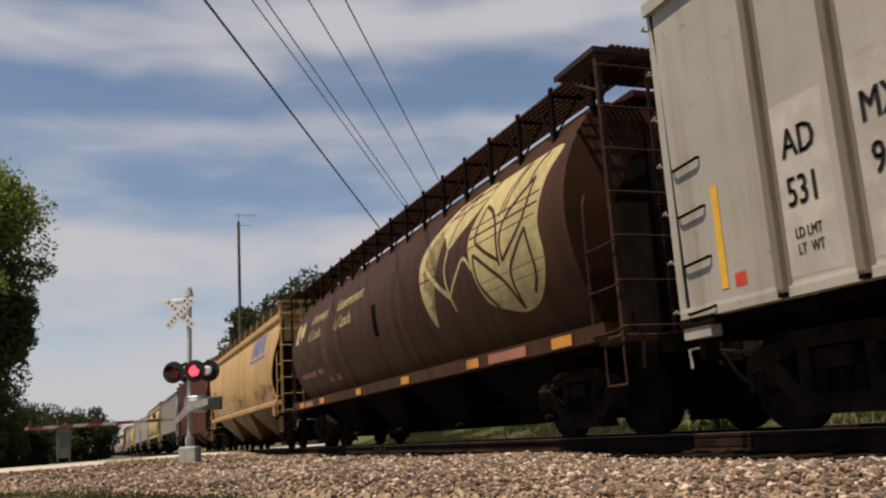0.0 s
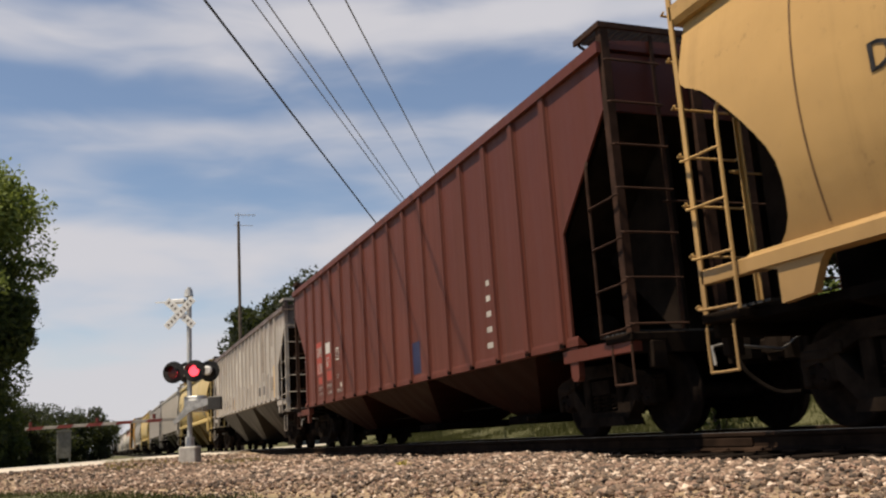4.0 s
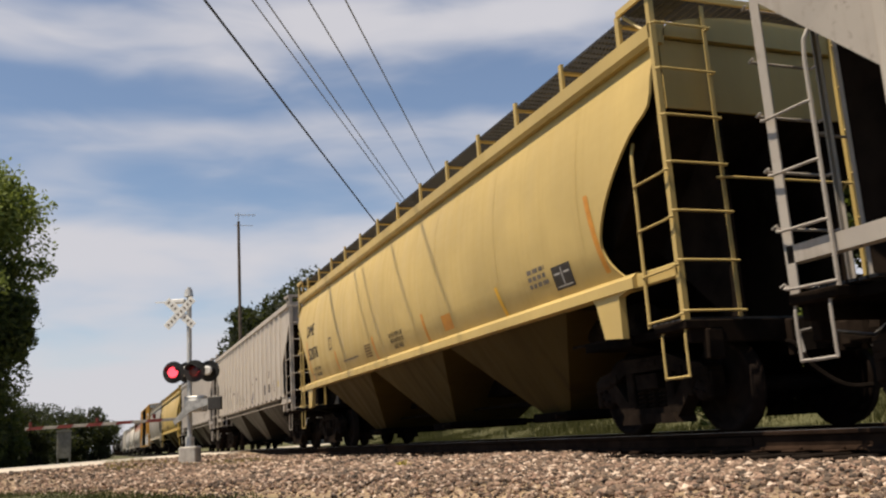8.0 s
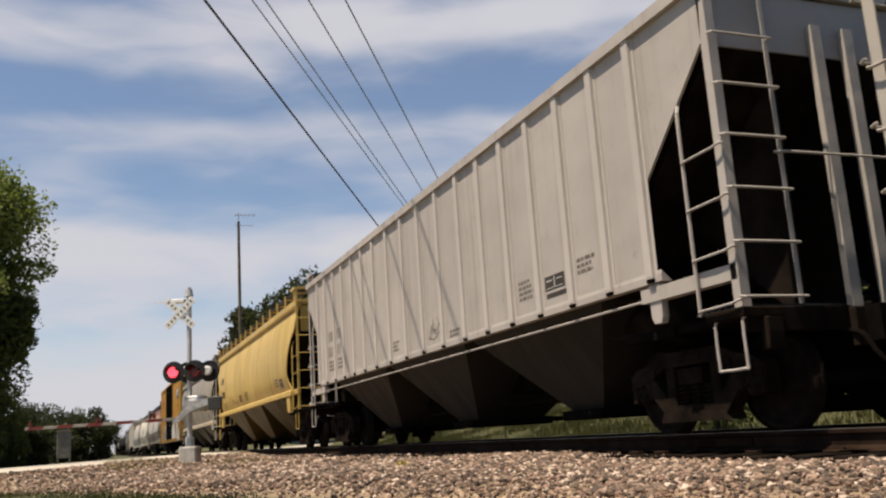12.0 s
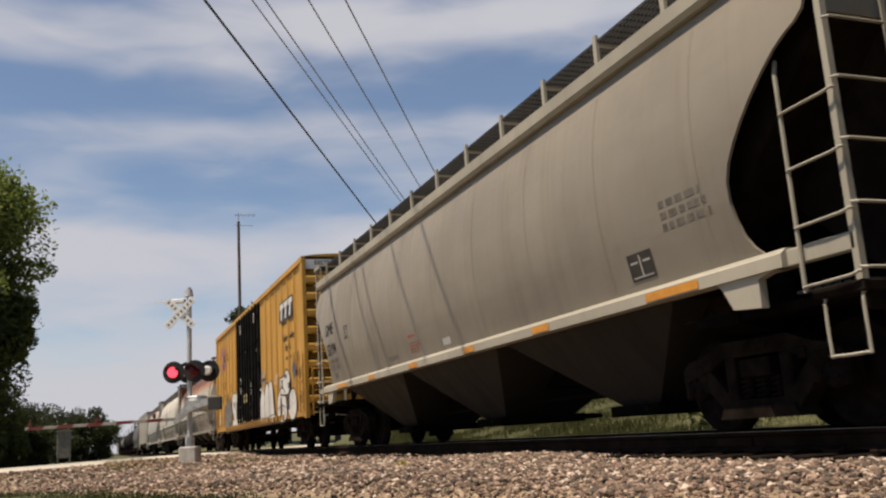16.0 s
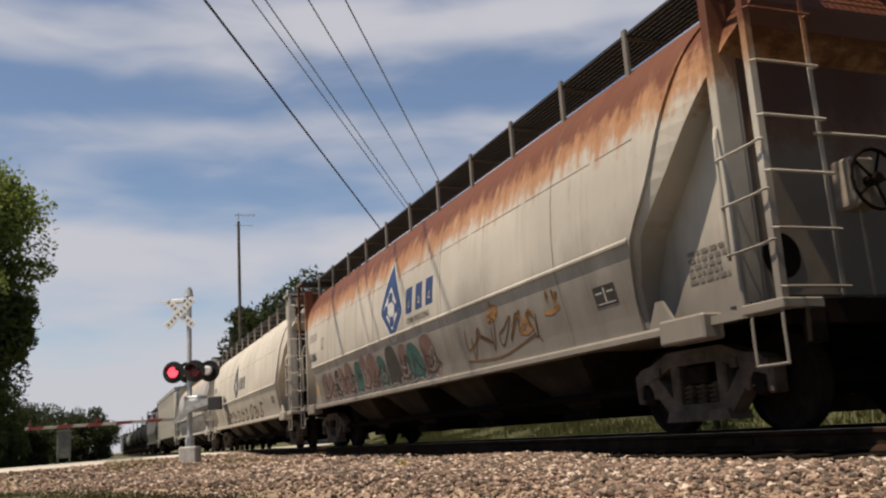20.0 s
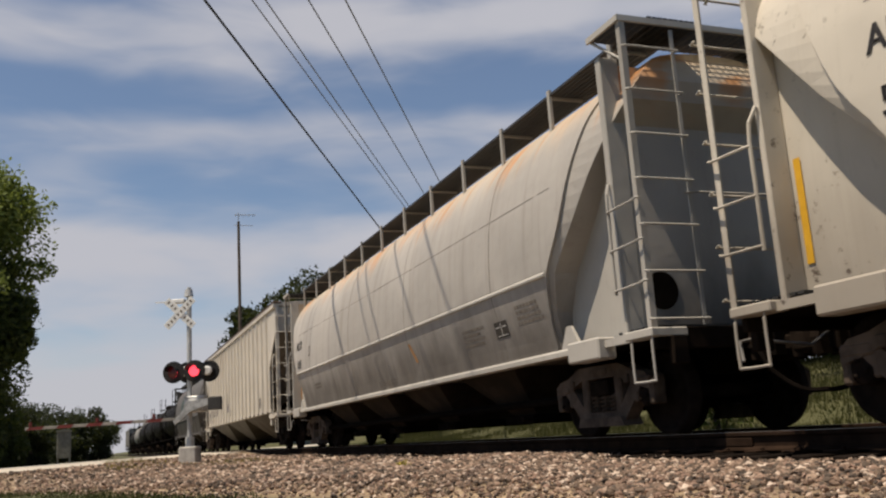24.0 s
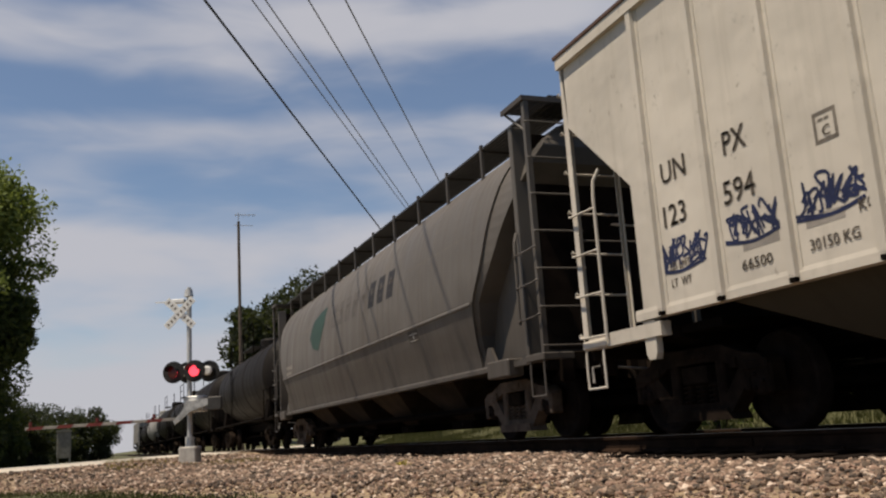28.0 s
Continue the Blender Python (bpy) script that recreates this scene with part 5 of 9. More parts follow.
def build_road():
    n = Nodes("pale_concrete_road", 0.9)
    a = n.noise(0.8, 6, 0.6)
    col = n.mix(n.ramp(a, 0.3, 0.7), (0.346, 0.307, 0.250), (0.474, 0.429, 0.358))
    col = n.mix(n.ramp(n.noise(7.0, 5), 0.5, 0.75, 0, 0.5), col, (0.320, 0.269, 0.218))
    mat = n.done(col)
    bm = bmesh.new()
    rows = []
    for k in range(60):
        s = -70 + 140 * k / 59
        row = []
        for off, z in ((0.0, -0.30), (0.0, -0.05), (ROAD_W * 0.5, -0.03), (ROAD_W, -0.05), (ROAD_W, -0.30)):
            p = ROAD_P + ROAD_D * s + ROAD_N * (off + (0.12 * noise.noise(Vector((s, off, 0))) if off != 4.0 else 0))
            row.append(bm.verts.new((p.x, p.y, z)))
        rows.append(row)
    for a, b in zip(rows, rows[1:]):
        for k in range(4):
            bm.faces.new((a[k], b[k], b[k + 1], a[k + 1]))
    bmesh.ops.recalc_face_normals(bm, faces=bm.faces)
    me = bpy.data.meshes.new("road")
    bm.to_mesh(me), bm.free()
    me.materials.append(mat)
    tagged(new("road", me), "pale dusty concrete road over the level crossing", "road", kind="structure")


build_road()

# ties and rails: the train's shadow is put into near-black colours
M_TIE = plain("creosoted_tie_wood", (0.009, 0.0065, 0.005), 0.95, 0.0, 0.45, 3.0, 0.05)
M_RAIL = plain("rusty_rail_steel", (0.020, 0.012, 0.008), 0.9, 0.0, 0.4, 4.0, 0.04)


def build_track():
    bm = bmesh.new()
    w = 2.55
    y0, y1 = -60.0, 420.0
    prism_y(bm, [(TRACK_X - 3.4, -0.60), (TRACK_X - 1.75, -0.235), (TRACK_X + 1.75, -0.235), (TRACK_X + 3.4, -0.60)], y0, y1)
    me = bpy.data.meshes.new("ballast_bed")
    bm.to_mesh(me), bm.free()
    # bed colours hold the shadow under the train too
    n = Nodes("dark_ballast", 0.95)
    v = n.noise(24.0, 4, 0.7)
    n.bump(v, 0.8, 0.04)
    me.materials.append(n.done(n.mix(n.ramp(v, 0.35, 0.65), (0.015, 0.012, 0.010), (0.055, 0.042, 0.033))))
    tagged(new("ballast_bed", me), "crushed stone track bed under the ties, darkened with painted shade", "track bed", kind="structure")
    for s in (-1, 1):
        rail = thing("rail", "rust-brown steel rail with a worn bright head", "rail", pose(TRACK_X + s * 0.7525, 0, 0), kind="structure")
        bm = bmesh.new()
        half = [(0.0, 0.0), (0.032, -0.002), (0.037, -0.012), (0.036, -0.036), (0.010, -0.050), (0.008, -0.135), (0.07, -0.160), (0.075, -0.172), (0.0, -0.172)]
        prism_y(bm, [(-x, z) for x, z in half[::-1][1:-1]] + half, y0, y1)
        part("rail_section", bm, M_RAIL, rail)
        bm = bmesh.new()
        box(bm, -0.026, 0.026, y0, y1, -0.001, 0.0015)
        part("rail_head", bm, M_TREAD, rail)
        m = shared("tie_plate", lambda: box(bmesh.new(), -0.19, 0.19, -0.09, 0.09, -0.186, -0.168, 0.004), M_RAIL)
        spike = shared("spike", lambda: box(box(bmesh.new(), -0.105, -0.07, -0.06, -0.03, -0.17, -0.145, 0.006), 0.07, 0.105, 0.03, 0.06, -0.17, -0.145, 0.006), M_RAIL)
        for k in range(34):
            share("tie_plate", m, rail, 0, 0.5 + k * 0.50, 0)
            share("spike", spike, rail, 0, 0.5 + k * 0.50, 0)
        bar = shared("joint_bar", lambda: box(box(bmesh.new(), -0.035, -0.012, -0.45, 0.45, -0.135, -0.055, 0.006), 0.012, 0.035, -0.45, 0.45, -0.135, -0.055, 0.006), M_RAIL)
        for y in (9.2 + s * 1.6, 21.1 + s * 1.6):
            share("joint_bar", bar, rail, 0, y, 0)
    ties = thing("cross_ties", "wooden cross ties set in ballast, darkened with painted shade", "railway ties", pose(TRACK_X, 0, 0), kind="structure")
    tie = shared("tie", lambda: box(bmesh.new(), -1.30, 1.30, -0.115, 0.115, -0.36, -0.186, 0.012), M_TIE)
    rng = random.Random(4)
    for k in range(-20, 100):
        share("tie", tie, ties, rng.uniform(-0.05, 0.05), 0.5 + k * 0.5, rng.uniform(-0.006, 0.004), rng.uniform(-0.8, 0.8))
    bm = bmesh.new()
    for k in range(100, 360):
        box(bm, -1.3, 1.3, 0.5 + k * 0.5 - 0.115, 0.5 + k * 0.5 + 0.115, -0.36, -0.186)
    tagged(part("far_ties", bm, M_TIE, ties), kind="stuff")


build_track()


def build_crossing():
    """Timber planks between and beside the rails where the road goes over."""
    mat = plain("grey_weathered_plank", (0.16, 0.13, 0.10), 0.9, 0.0, 0.4, 3.0)
    deck = thing("crossing_deck", "grey weathered timber planks of the level crossing", "level crossing", pose(TRACK_X, 0, 0), kind="structure")
    s = (TRACK_X - ROAD_P.x) / ROAD_D.x
    mid = ROAD_P.y + ROAD_D.y * s
    for x in (-1.22, -0.98, -0.54, -0.27, 0.0, 0.27, 0.54, 0.98, 1.22):
        m = shared("crossing_plank", lambda: box(bmesh.new(), -0.115, 0.115, -1.2, 1.2, -0.19, -0.012, 0.012), mat)
        for k in range(4):
            share("plank", m, deck, x, mid - 0.6 + (k - 0.2) * 2.42 + x * 0.4, 0)


build_crossing()

# ---------------------------------------------------------------- trees and growth


def leaf_material(name, dark, light, through_light=0.35):
    n = Nodes(name, 0.7)
    col = n.mix(n.island(), dark, light)
    col = n.mix(n.ramp(n.noise(0.7, 3), 0.40, 0.66, 0.0, 0.5), col, shade(light, 0.45))
    n.bsdf.inputs["Specular IOR Level"].default_value = 0.2
    n.done(col)
    thin = n.nt.nodes.new("ShaderNodeBsdfTranslucent")
    n.put(n.mix(0.5, col, (0.16, 0.20, 0.02)), thin.inputs["Color"])
    both = n.nt.nodes.new("ShaderNodeMixShader")
    both.inputs[0].default_value = through_light
    n.nt.links.new(n.bsdf.outputs[0], both.inputs[1]), n.nt.links.new(thin.outputs[0], both.inputs[2])
    n.nt.links.new(both.outputs[0], n.nt.nodes["Material Output"].inputs["Surface"])
    return n.mat


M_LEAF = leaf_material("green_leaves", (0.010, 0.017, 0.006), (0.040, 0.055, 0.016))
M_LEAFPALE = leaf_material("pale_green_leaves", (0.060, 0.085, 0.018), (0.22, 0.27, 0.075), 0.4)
M_LEAFFAR = leaf_material("hazy_green_leaves", (0.010, 0.013, 0.007), (0.027, 0.034, 0.017), 0.2)
M_BARK = plain("grey_brown_bark", (0.085, 0.065, 0.05), 0.95, 0.0, 0.4, 8.0)
M_GRASS = leaf_material("rough_grass", (0.024, 0.029, 0.008), (0.066, 0.066, 0.021), 0.2)


def leaf_cloud(clumps, count, size, seed):
    """Small bent leaf blades scattered in clumps (centre, radii): numpy arrays for one mesh."""
    r = np.random.RandomState(seed)
    vol = np.array([c[1][0] * c[1][1] * c[1][2] for c in clumps]) ** 0.7
    pick = r.choice(len(clumps), count, p=vol / vol.sum())
    d = r.normal(size=(count, 3))
    d /= np.linalg.norm(d, axis=1)[:, None]
    rad = r.uniform(0.25, 1.0, count) ** 0.45
    rad *= 1 + 0.25 * np.sin(d[:, 0] * 5 + pick) * np.cos(d[:, 1] * 6 + d[:, 2] * 4)
    cen = np.array([c[0] for c in clumps])[pick]
    siz = np.array([c[1] for c in clumps])[pick]
    p = cen + d * rad[:, None] * siz
    a = r.normal(size=(count, 3))
    a /= np.linalg.norm(a, axis=1)[:, None]
    b = np.cross(a, r.normal(size=(count, 3)))
    b /= np.linalg.norm(b, axis=1)[:, None]
    s = size * r.uniform(0.6, 1.5, count)[:, None]
    v = np.stack([p - a * s, p + b * s * 0.45, p + a * s, p - b * s * 0.45], 1).reshape(-1, 3)
    f = np.arange(count * 4).reshape(-1, 4)
    return v, f


def tree(name, label, base, height, spread, mat, leaves, leaf_size, seed, trunk_r=0.2, low=0.25, extra=()):
    rng = random.Random(seed)
    t = thing(name, label, "tree", pose(*base))
    bm = bmesh.new()
    pts = smooth_line([(0, 0, -0.3), (rng.uniform(-0.2, 0.2), 0, height * 0.3), (rng.uniform(-0.4, 0.4), rng.uniform(-0.3, 0.3), height * 0.65), (0, 0, height * 0.92)], 4)
    for i, (a, b) in enumerate(zip(pts, pts[1:])):
        k = 1 - i / len(pts)
        tube(bm, a, b, trunk_r * (0.25 + 0.75 * k), 8, trunk_r * (0.25 + 0.75 * (k - 1 / len(pts))))
    clumps = []
    for k in range(14):
        ang, hz = rng.uniform(0, 6.283), rng.uniform(low, 0.92)
        wide = spread * (1 - abs(hz - 0.55) * 0.9) * rng.uniform(0.45, 1.0)
        tip = Vector((math.cos(ang) * wide, math.sin(ang) * wide, height * hz))
        start = Vector((0, 0, max(0.4, height * hz - wide * 0.7)))
        tube(bm, start, tip, trunk_r * 0.28, 5, trunk_r * 0.06)
        rr = spread * rng.uniform(0.28, 0.5)
        clumps.append((tuple(tip), (rr, rr, rr * rng.uniform(0.6, 0.9))))
        clumps.append((tuple(tip * 0.6 + Vector((0, 0, height * hz * 0.3))), (rr * 0.8, rr * 0.8, rr * 0.7)))
    clumps += list(extra)
    part("trunk", bm, M_BARK, t)
    v, f = leaf_cloud(clumps, leaves, leaf_size, seed)
    me = bpy.data.meshes.new("crown")
    me.from_pydata(v.tolist(), [], f.tolist())
    part_from("crown", me, mat, t)
    return t


def bush(name, label, base, height, spread, mat, leaves, leaf_size, seed):
    rng = random.Random(seed)
    t = thing(name, label, "bush", pose(*base))
    bm = bmesh.new()
    clumps = []
    for k in range(9):
        ang = rng.uniform(0, 6.283)
        tip = Vector((math.cos(ang) * spread * rng.uniform(0.1, 0.9), math.sin(ang) * spread * rng.uniform(0.1, 0.9), height * rng.uniform(0.3, 0.85)))
        tube(bm, (tip.x * 0.1, tip.y * 0.1, -0.1), tip, 0.03 * height / 2, 5, 0.008)
        rr = height * rng.uniform(0.2, 0.38)
        clumps.append((tuple(tip), (rr * 1.3, rr * 1.3, rr)))
    part("stems", bm, M_BARK, t)
    v, f = leaf_cloud(clumps, leaves, leaf_size, seed)
    me = bpy.data.meshes.new("leaves")
    me.from_pydata(v.tolist(), [], f.tolist())
    part_from("leaves", me, mat, t)
    return t


def grass_field(name, label, count, area, tall, mat, seed, verge=False):
    """Blades over a stretch of ground; area: x0, x1, y0, y1."""
    r = np.random.RandomState(seed)
    x = r.uniform(area[0], area[1], count)
    y = r.uniform(area[2], area[3], count)
    if verge:
        keep = x * 2.6 + (y - 11.0) * 0.9 + r.normal(0, 0.6, count) < -0.2
        x, y = x[keep], y[keep]
        count = len(x)
    z = np.array([ground_z(a, b) for a, b in zip(x, y)])
    h = tall * r.uniform(0.35, 1.0, count) * (0.6 + 0.5 * np.sin(x * 1.7 + y * 0.6) * np.cos(y * 1.1 - x * 0.4))
    ang = r.uniform(0, 6.283, count)
    w = 0.0075 * (1 + tall) * r.uniform(0.7, 1.6, count)
    lean = r.normal(0, 0.22, (count, 2)) * h[:, None]
    v = np.zeros((count, 3, 3))
    v[:, 0] = np.stack([x - np.cos(ang) * w, y - np.sin(ang) * w, z - 0.02], 1)
    v[:, 1] = np.stack([x + np.cos(ang) * w, y + np.sin(ang) * w, z - 0.02], 1)
    v[:, 2] = np.stack([x + lean[:, 0], y + lean[:, 1], z + h], 1)
    me = bpy.data.meshes.new(name)
    me.from_pydata(v.reshape(-1, 3).tolist(), [], np.arange(count * 3).reshape(-1, 3).tolist())
    me.materials.append(mat)
    tagged(new(name, me), label, "grass", kind="stuff")

# ---------------------------------------------------------------- level crossing gear
M_POST = plain("silver_painted_mast", (0.42, 0.42, 0.41), 0.5, 0.3, 0.15, 9.0)
M_BLACK = plain("matt_black_hood", (0.012, 0.012, 0.012), 0.7, 0.0, 0.3, 9.0)
M_WHITE = plain("white_sign_face", (0.60, 0.60, 0.58), 0.55, 0.0, 0.12, 6.0)
M_GATE = plain("dull_white_gate_board", (0.180, 0.168, 0.150), 0.7, 0.0, 0.25, 6.0)
M_SIGNRED = plain("red_gate_stripe", (0.100, 0.016, 0.013), 0.55, 0.0, 0.15, 6.0)
M_CONC = plain("grey_concrete", (0.36, 0.34, 0.31), 0.9, 0.0, 0.2, 6.0)
M_LIT = glow("lit_red_lens", (1.0, 0.06, 0.09), 1.6)
M_UNLIT = plain("dark_red_lens", (0.10, 0.012, 0.012), 0.15, 0.0, 0.2, 6.0)
M_CASE = plain("silver_equipment_case", (0.36, 0.36, 0.35), 0.5, 0.3, 0.35, 7.0)
M_RELAY = plain("weathered_grey_case", (0.17, 0.17, 0.15), 0.7, 0.0, 0.25, 5.0)
LAMPS = []


def crossing_signal():
    sx, sy = 2.40, 25.96
    sig = thing("crossing_signal", "silver crossing signal mast with crossbuck, red lamps and gate", "crossing signal", pose(sx, sy, -0.10, 0, 0, 0))
    face = -25.0
    turn = Matrix.Rotation(radians(face), 4, "Z")

    def place(ob):
        ob.matrix_basis = turn

    bm = bmesh.new()
    box(bm, -0.24, 0.24, -0.24, 0.24, -0.2, 0.36, 0.03)
    place(part("foundation", bm, M_CONC, sig))
    bm = bmesh.new()
    tube(bm, (0, 0, 0.3), (0, 0, 4.55), 0.068, 14)
    tube(bm, (0, 0, 0.34), (0, 0, 0.62), 0.12, 14)
    place(part("mast", bm, M_POST, sig))
    bm = bmesh.new()
    tube(bm, (0, -0.02, 4.52), (0, -0.02, 4.72), 0.13, 14, 0.10)
    tube(bm, (0, 0, 4.72), (0, 0, 4.78), 0.06, 10)
    place(part("bell", bm, M_POST, sig))
    # two white blades on the face towards the traffic
    for k, a in enumerate((45, -45)):
        bm = bmesh.new()
        box(bm, -0.61, 0.61, -0.008, 0.008, -0.115, 0.115, 0.004)
        blade = part("crossbuck_blade", bm, M_WHITE, sig)
        blade.matrix_basis = turn @ Matrix.Translation((-0.22, -0.12 - 0.02 * k, 4.05)) @ Matrix.Rotation(radians(a), 4, "Y") @ Matrix.Diagonal((0.9, 1, 0.9, 1))
        bm = bmesh.new()
        for u in np.linspace(-0.5, 0.5, 8):
            box(bm, u - 0.028, u + 0.028, -0.013, -0.009, -0.045, 0.045)
        part("sign_lettering", bm, M_GREYTEXT, blade, "black letter blocks on a white blade")
    bm = bmesh.new()
    box(bm, -0.48, -0.10, -0.12, 0.10, 4.34, 4.46, 0.02)
    box(bm, -0.98, -0.46, -0.02, 0.02, 4.40, 4.43)
    place(part("sign_light", bm, M_WHITE, sig, "bright white lamp arm over the crossbuck"))
    # lamp pairs, one facing each way
    bm = bmesh.new()
    tube(bm, (-0.62, 0, 2.42), (0.62, 0, 2.42), 0.035, 8)
    box(bm, -0.14, 0.14, -0.10, 0.10, 2.30, 2.55, 0.02)
    place(part("lamp_bracket", bm, M_POST, sig))
    for k, u in enumerate((-0.40, 0.20)):
        bm = bmesh.new()
        lathe_y(bm, [(0.06, 0.18), (0.16, 0.10), (0.16, -0.02), (0.15, -0.02), (0.02, -0.01)], 18)
        house = part("lamp_housing", bm, M_BLACK, sig)
        house.matrix_basis = turn @ Matrix.Translation((u, -0.14, 2.40))
        bm = bmesh.new()
        lathe_y(bm, [(0.302, 0.0), (0.305, -0.012), (0.150, -0.016), (0.150, -0.004)], 24)
        part("lamp_shield", bm, M_BLACK, house)
        bm = bmesh.new()
        n = 14
        ring = [[bm.verts.new((r * math.cos(a), y, r * math.sin(a))) for a in np.linspace(0.15, math.pi - 0.15, n)] for r, y in ((0.165, -0.01), (0.17, -0.33))]
        for i in range(n - 1):
            bm.faces.new((ring[0][i], ring[0][i + 1], ring[1][i + 1], ring[1][i]))
        part("lamp_hood", bm, M_BLACK, house)
        # the lens turns its lit half to the front
        bm = bmesh.new()
        lathe_y(bm, [(0.148, 0.0), (0.135, -0.018), (0.05, -0.028)], 22)
        lens = part("lens", bm, M_LIT, house, "glowing red lens")
        bm = bmesh.new()
        lathe_y(bm, [(0.148, 0.004), (0.135, 0.022), (0.05, 0.032)], 22)
        me = lens.data
        me.materials.append(M_UNLIT)
        bm2 = bmesh.new()
        bm2.from_mesh(me)
        geo = bm.faces[:]
        off = {v: bm2.verts.new(v.co) for v in bm.verts}
        for f in geo:
            nf = bm2.faces.new([off[v] for v in f.verts])
            nf.material_index = 1
        bm2.to_mesh(me)
        bm2.free(), bm.free()
        lens.matrix_basis = pose(0, -0.06, 0)
        LAMPS.append((lens, k))
    for u in (-0.12, 0.50):
        bm = bmesh.new()
        lathe_y(bm, [(0.06, -0.18), (0.16, -0.10), (0.17, 0.02), (0.30, 0.02), (0.30, 0.03), (0.02, 0.03)], 18)
        house = part("lamp_housing", bm, M_BLACK, sig)
        house.matrix_basis = turn @ Matrix.Translation((u, 0.16, 2.40))
        bm = bmesh.new()
        lathe_y(bm, [(0.10, -0.22), (0.13, -0.18), (0.13, -0.12)], 14)
        part("lamp_back", bm, M_WHITE, house, "pale rear cover of a signal lamp")
    # gate mechanism and arm
    bm = bmesh.new()
    box(bm, -0.10, 0.46, -0.20, 0.16, 1.28, 1.72, 0.03)
    box(bm, 0.0, 0.30, -0.24, -0.20, 1.36, 1.62, 0.02)
    place(part("gate_mechanism", bm, M_CASE, sig))
    bm = bmesh.new()
    prism_y(bm, [(-0.36, 1.06), (-0.10, 1.34), (0.02, 1.60), (0.66, 1.62), (0.66, 1.46), (0.14, 1.30), (-0.32, 0.96)], -0.30, -0.25)
    place(part("counterweight_arm", bm, M_CASE, sig))
    bm = bmesh.new()
    box(bm, 0.62, 1.0, -0.34, -0.22, 1.30, 1.66, 0.02)
    place(part("counterweight", bm, M_GRATE, sig))
    bm = bmesh.new()
    box(bm, -4.55, -0.30, -0.29, -0.25, 1.145, 1.225, 0.005)
    arm = part("gate_arm", bm, M_GATE, sig)
    arm.matrix_basis = turn @ Matrix.Translation((0, 0, -0.07))
    for k in range(5):
        bm = bmesh.new()
        u = -4.5 + k * 0.84
        prism_y(bm, [(u, 1.142), (u + 0.42, 1.142), (u + 0.50, 1.228), (u + 0.08, 1.228)], -0.295, -0.245)
        part("stripe", bm, M_SIGNRED, arm, "red stripe of the gate arm")
    for u in (-4.4, -2.5, -0.9):
        bm = bmesh.new()
        tube(bm, (u, -0.27, 1.24), (u, -0.27, 1.36), 0.045, 10)
        part("gate_lamp", bm, M_SIGNRED, arm)


crossing_signal()


def relay_case():
    t = thing("relay_case", "pale grey steel relay case on short legs", "equipment box", pose(-1.52, 49.9, -0.1))
    bm = bmesh.new()
    box(bm, -0.33, 0.33, -0.25, 0.25, 0.25, 1.55, 0.02)
    part("cabinet", bm, M_RELAY, t)
    bm = bmesh.new()
    prism_y(bm, [(-0.38, 1.55), (0.38, 1.55), (0.36, 1.62), (0, 1.68), (-0.36, 1.62)], -0.3, 0.3)
    part("roof", bm, M_RELAY, t)
    for s in (-0.28, 0.28):
        bm = bmesh.new()
        box(bm, s - 0.03, s + 0.03, -0.2, 0.2, -0.2, 0.27)
        part("leg", bm, M_GALV, t)


relay_case()


def tall_pole():
    t = thing("antenna_pole", "tall thin dark pole with a small aerial on top", "pole", pose(9.85, 67.0, -0.3))
    bm = bmesh.new()
    tube(bm, (0, 0, -0.2), (0, 0, 17.2), 0.15, 12, 0.10)
    part("pole", bm, M_BARK, t)
    bm = bmesh.new()
    tube(bm, (0, 0, 17.1), (0, 0, 17.9), 0.03, 6)
    tube(bm, (-0.3, 0, 17.7), (1.3, 0, 17.75), 0.025, 6)
    tube(bm, (-0.3, 0, 16.9), (1.1, 0, 16.9), 0.02, 6)
    for k in range(5):
        tube(bm, (-0.2 + k * 0.33, -0.35, 17.7), (-0.2 + k * 0.33, 0.35, 17.7), 0.015, 5)
    part("aerial", bm, M_GALV, t)


tall_pole()


M_CABLE = plain("dark_grey_cable", (0.035, 0.04, 0.05), 0.7, 0.0, 0.2, 3.0)
M_WIRE = plain("weathered_aluminium_wire", (0.17, 0.18, 0.20), 0.6, 0.3, 0.2, 3.0)


def wires():
    rise = 10.2
    for k, (bearing, ratio, r) in enumerate(((26.4, 1.507, 0.034), (28.45, 1.597, 0.017), (28.2, 1.698, 0.018), (28.25, 2.017, 0.018), (28.45, 2.38, 0.019))):
        az = radians(bearing)
        d = Vector((math.sin(az), math.cos(az), 0))
        nrm = Vector((-math.cos(az), math.sin(az), 0))
        bm = bmesh.new()
        pts = [EYE + d * (-60 + i * 6.0) + nrm * (rise / ratio) + Vector((0, 0, rise)) for i in range(41)]
        sweep(bm, pts, r, 5)
        w = part("overhead_wire", bm, M_CABLE if k == 0 else M_WIRE, None)
        tagged(w, "thick dark overhead cable" if k == 0 else "thin dark overhead wire", "wire", group="overhead wires")


wires()

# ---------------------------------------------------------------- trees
# roadside tree: lit top and shaded foot are put into two leaf colours
tree("tree", "tall leafy roadside tree, sunlight painted into its pale green leaves", (-4.85, 36.6, -0.2), 12.3, 3.2, M_LEAFPALE, 52000, 0.10, 11, 0.28, 0.45, extra=[((0.55, 0, 8.6), (2.3, 2.3, 2.1)), ((0.0, 0, 10.2), (2.1, 2.1, 1.7)), ((-1.3, 0, 7.4), (2.6, 2.3, 2.9)), ((2.5, 0, 7.4), (0.9, 0.8, 0.4))])
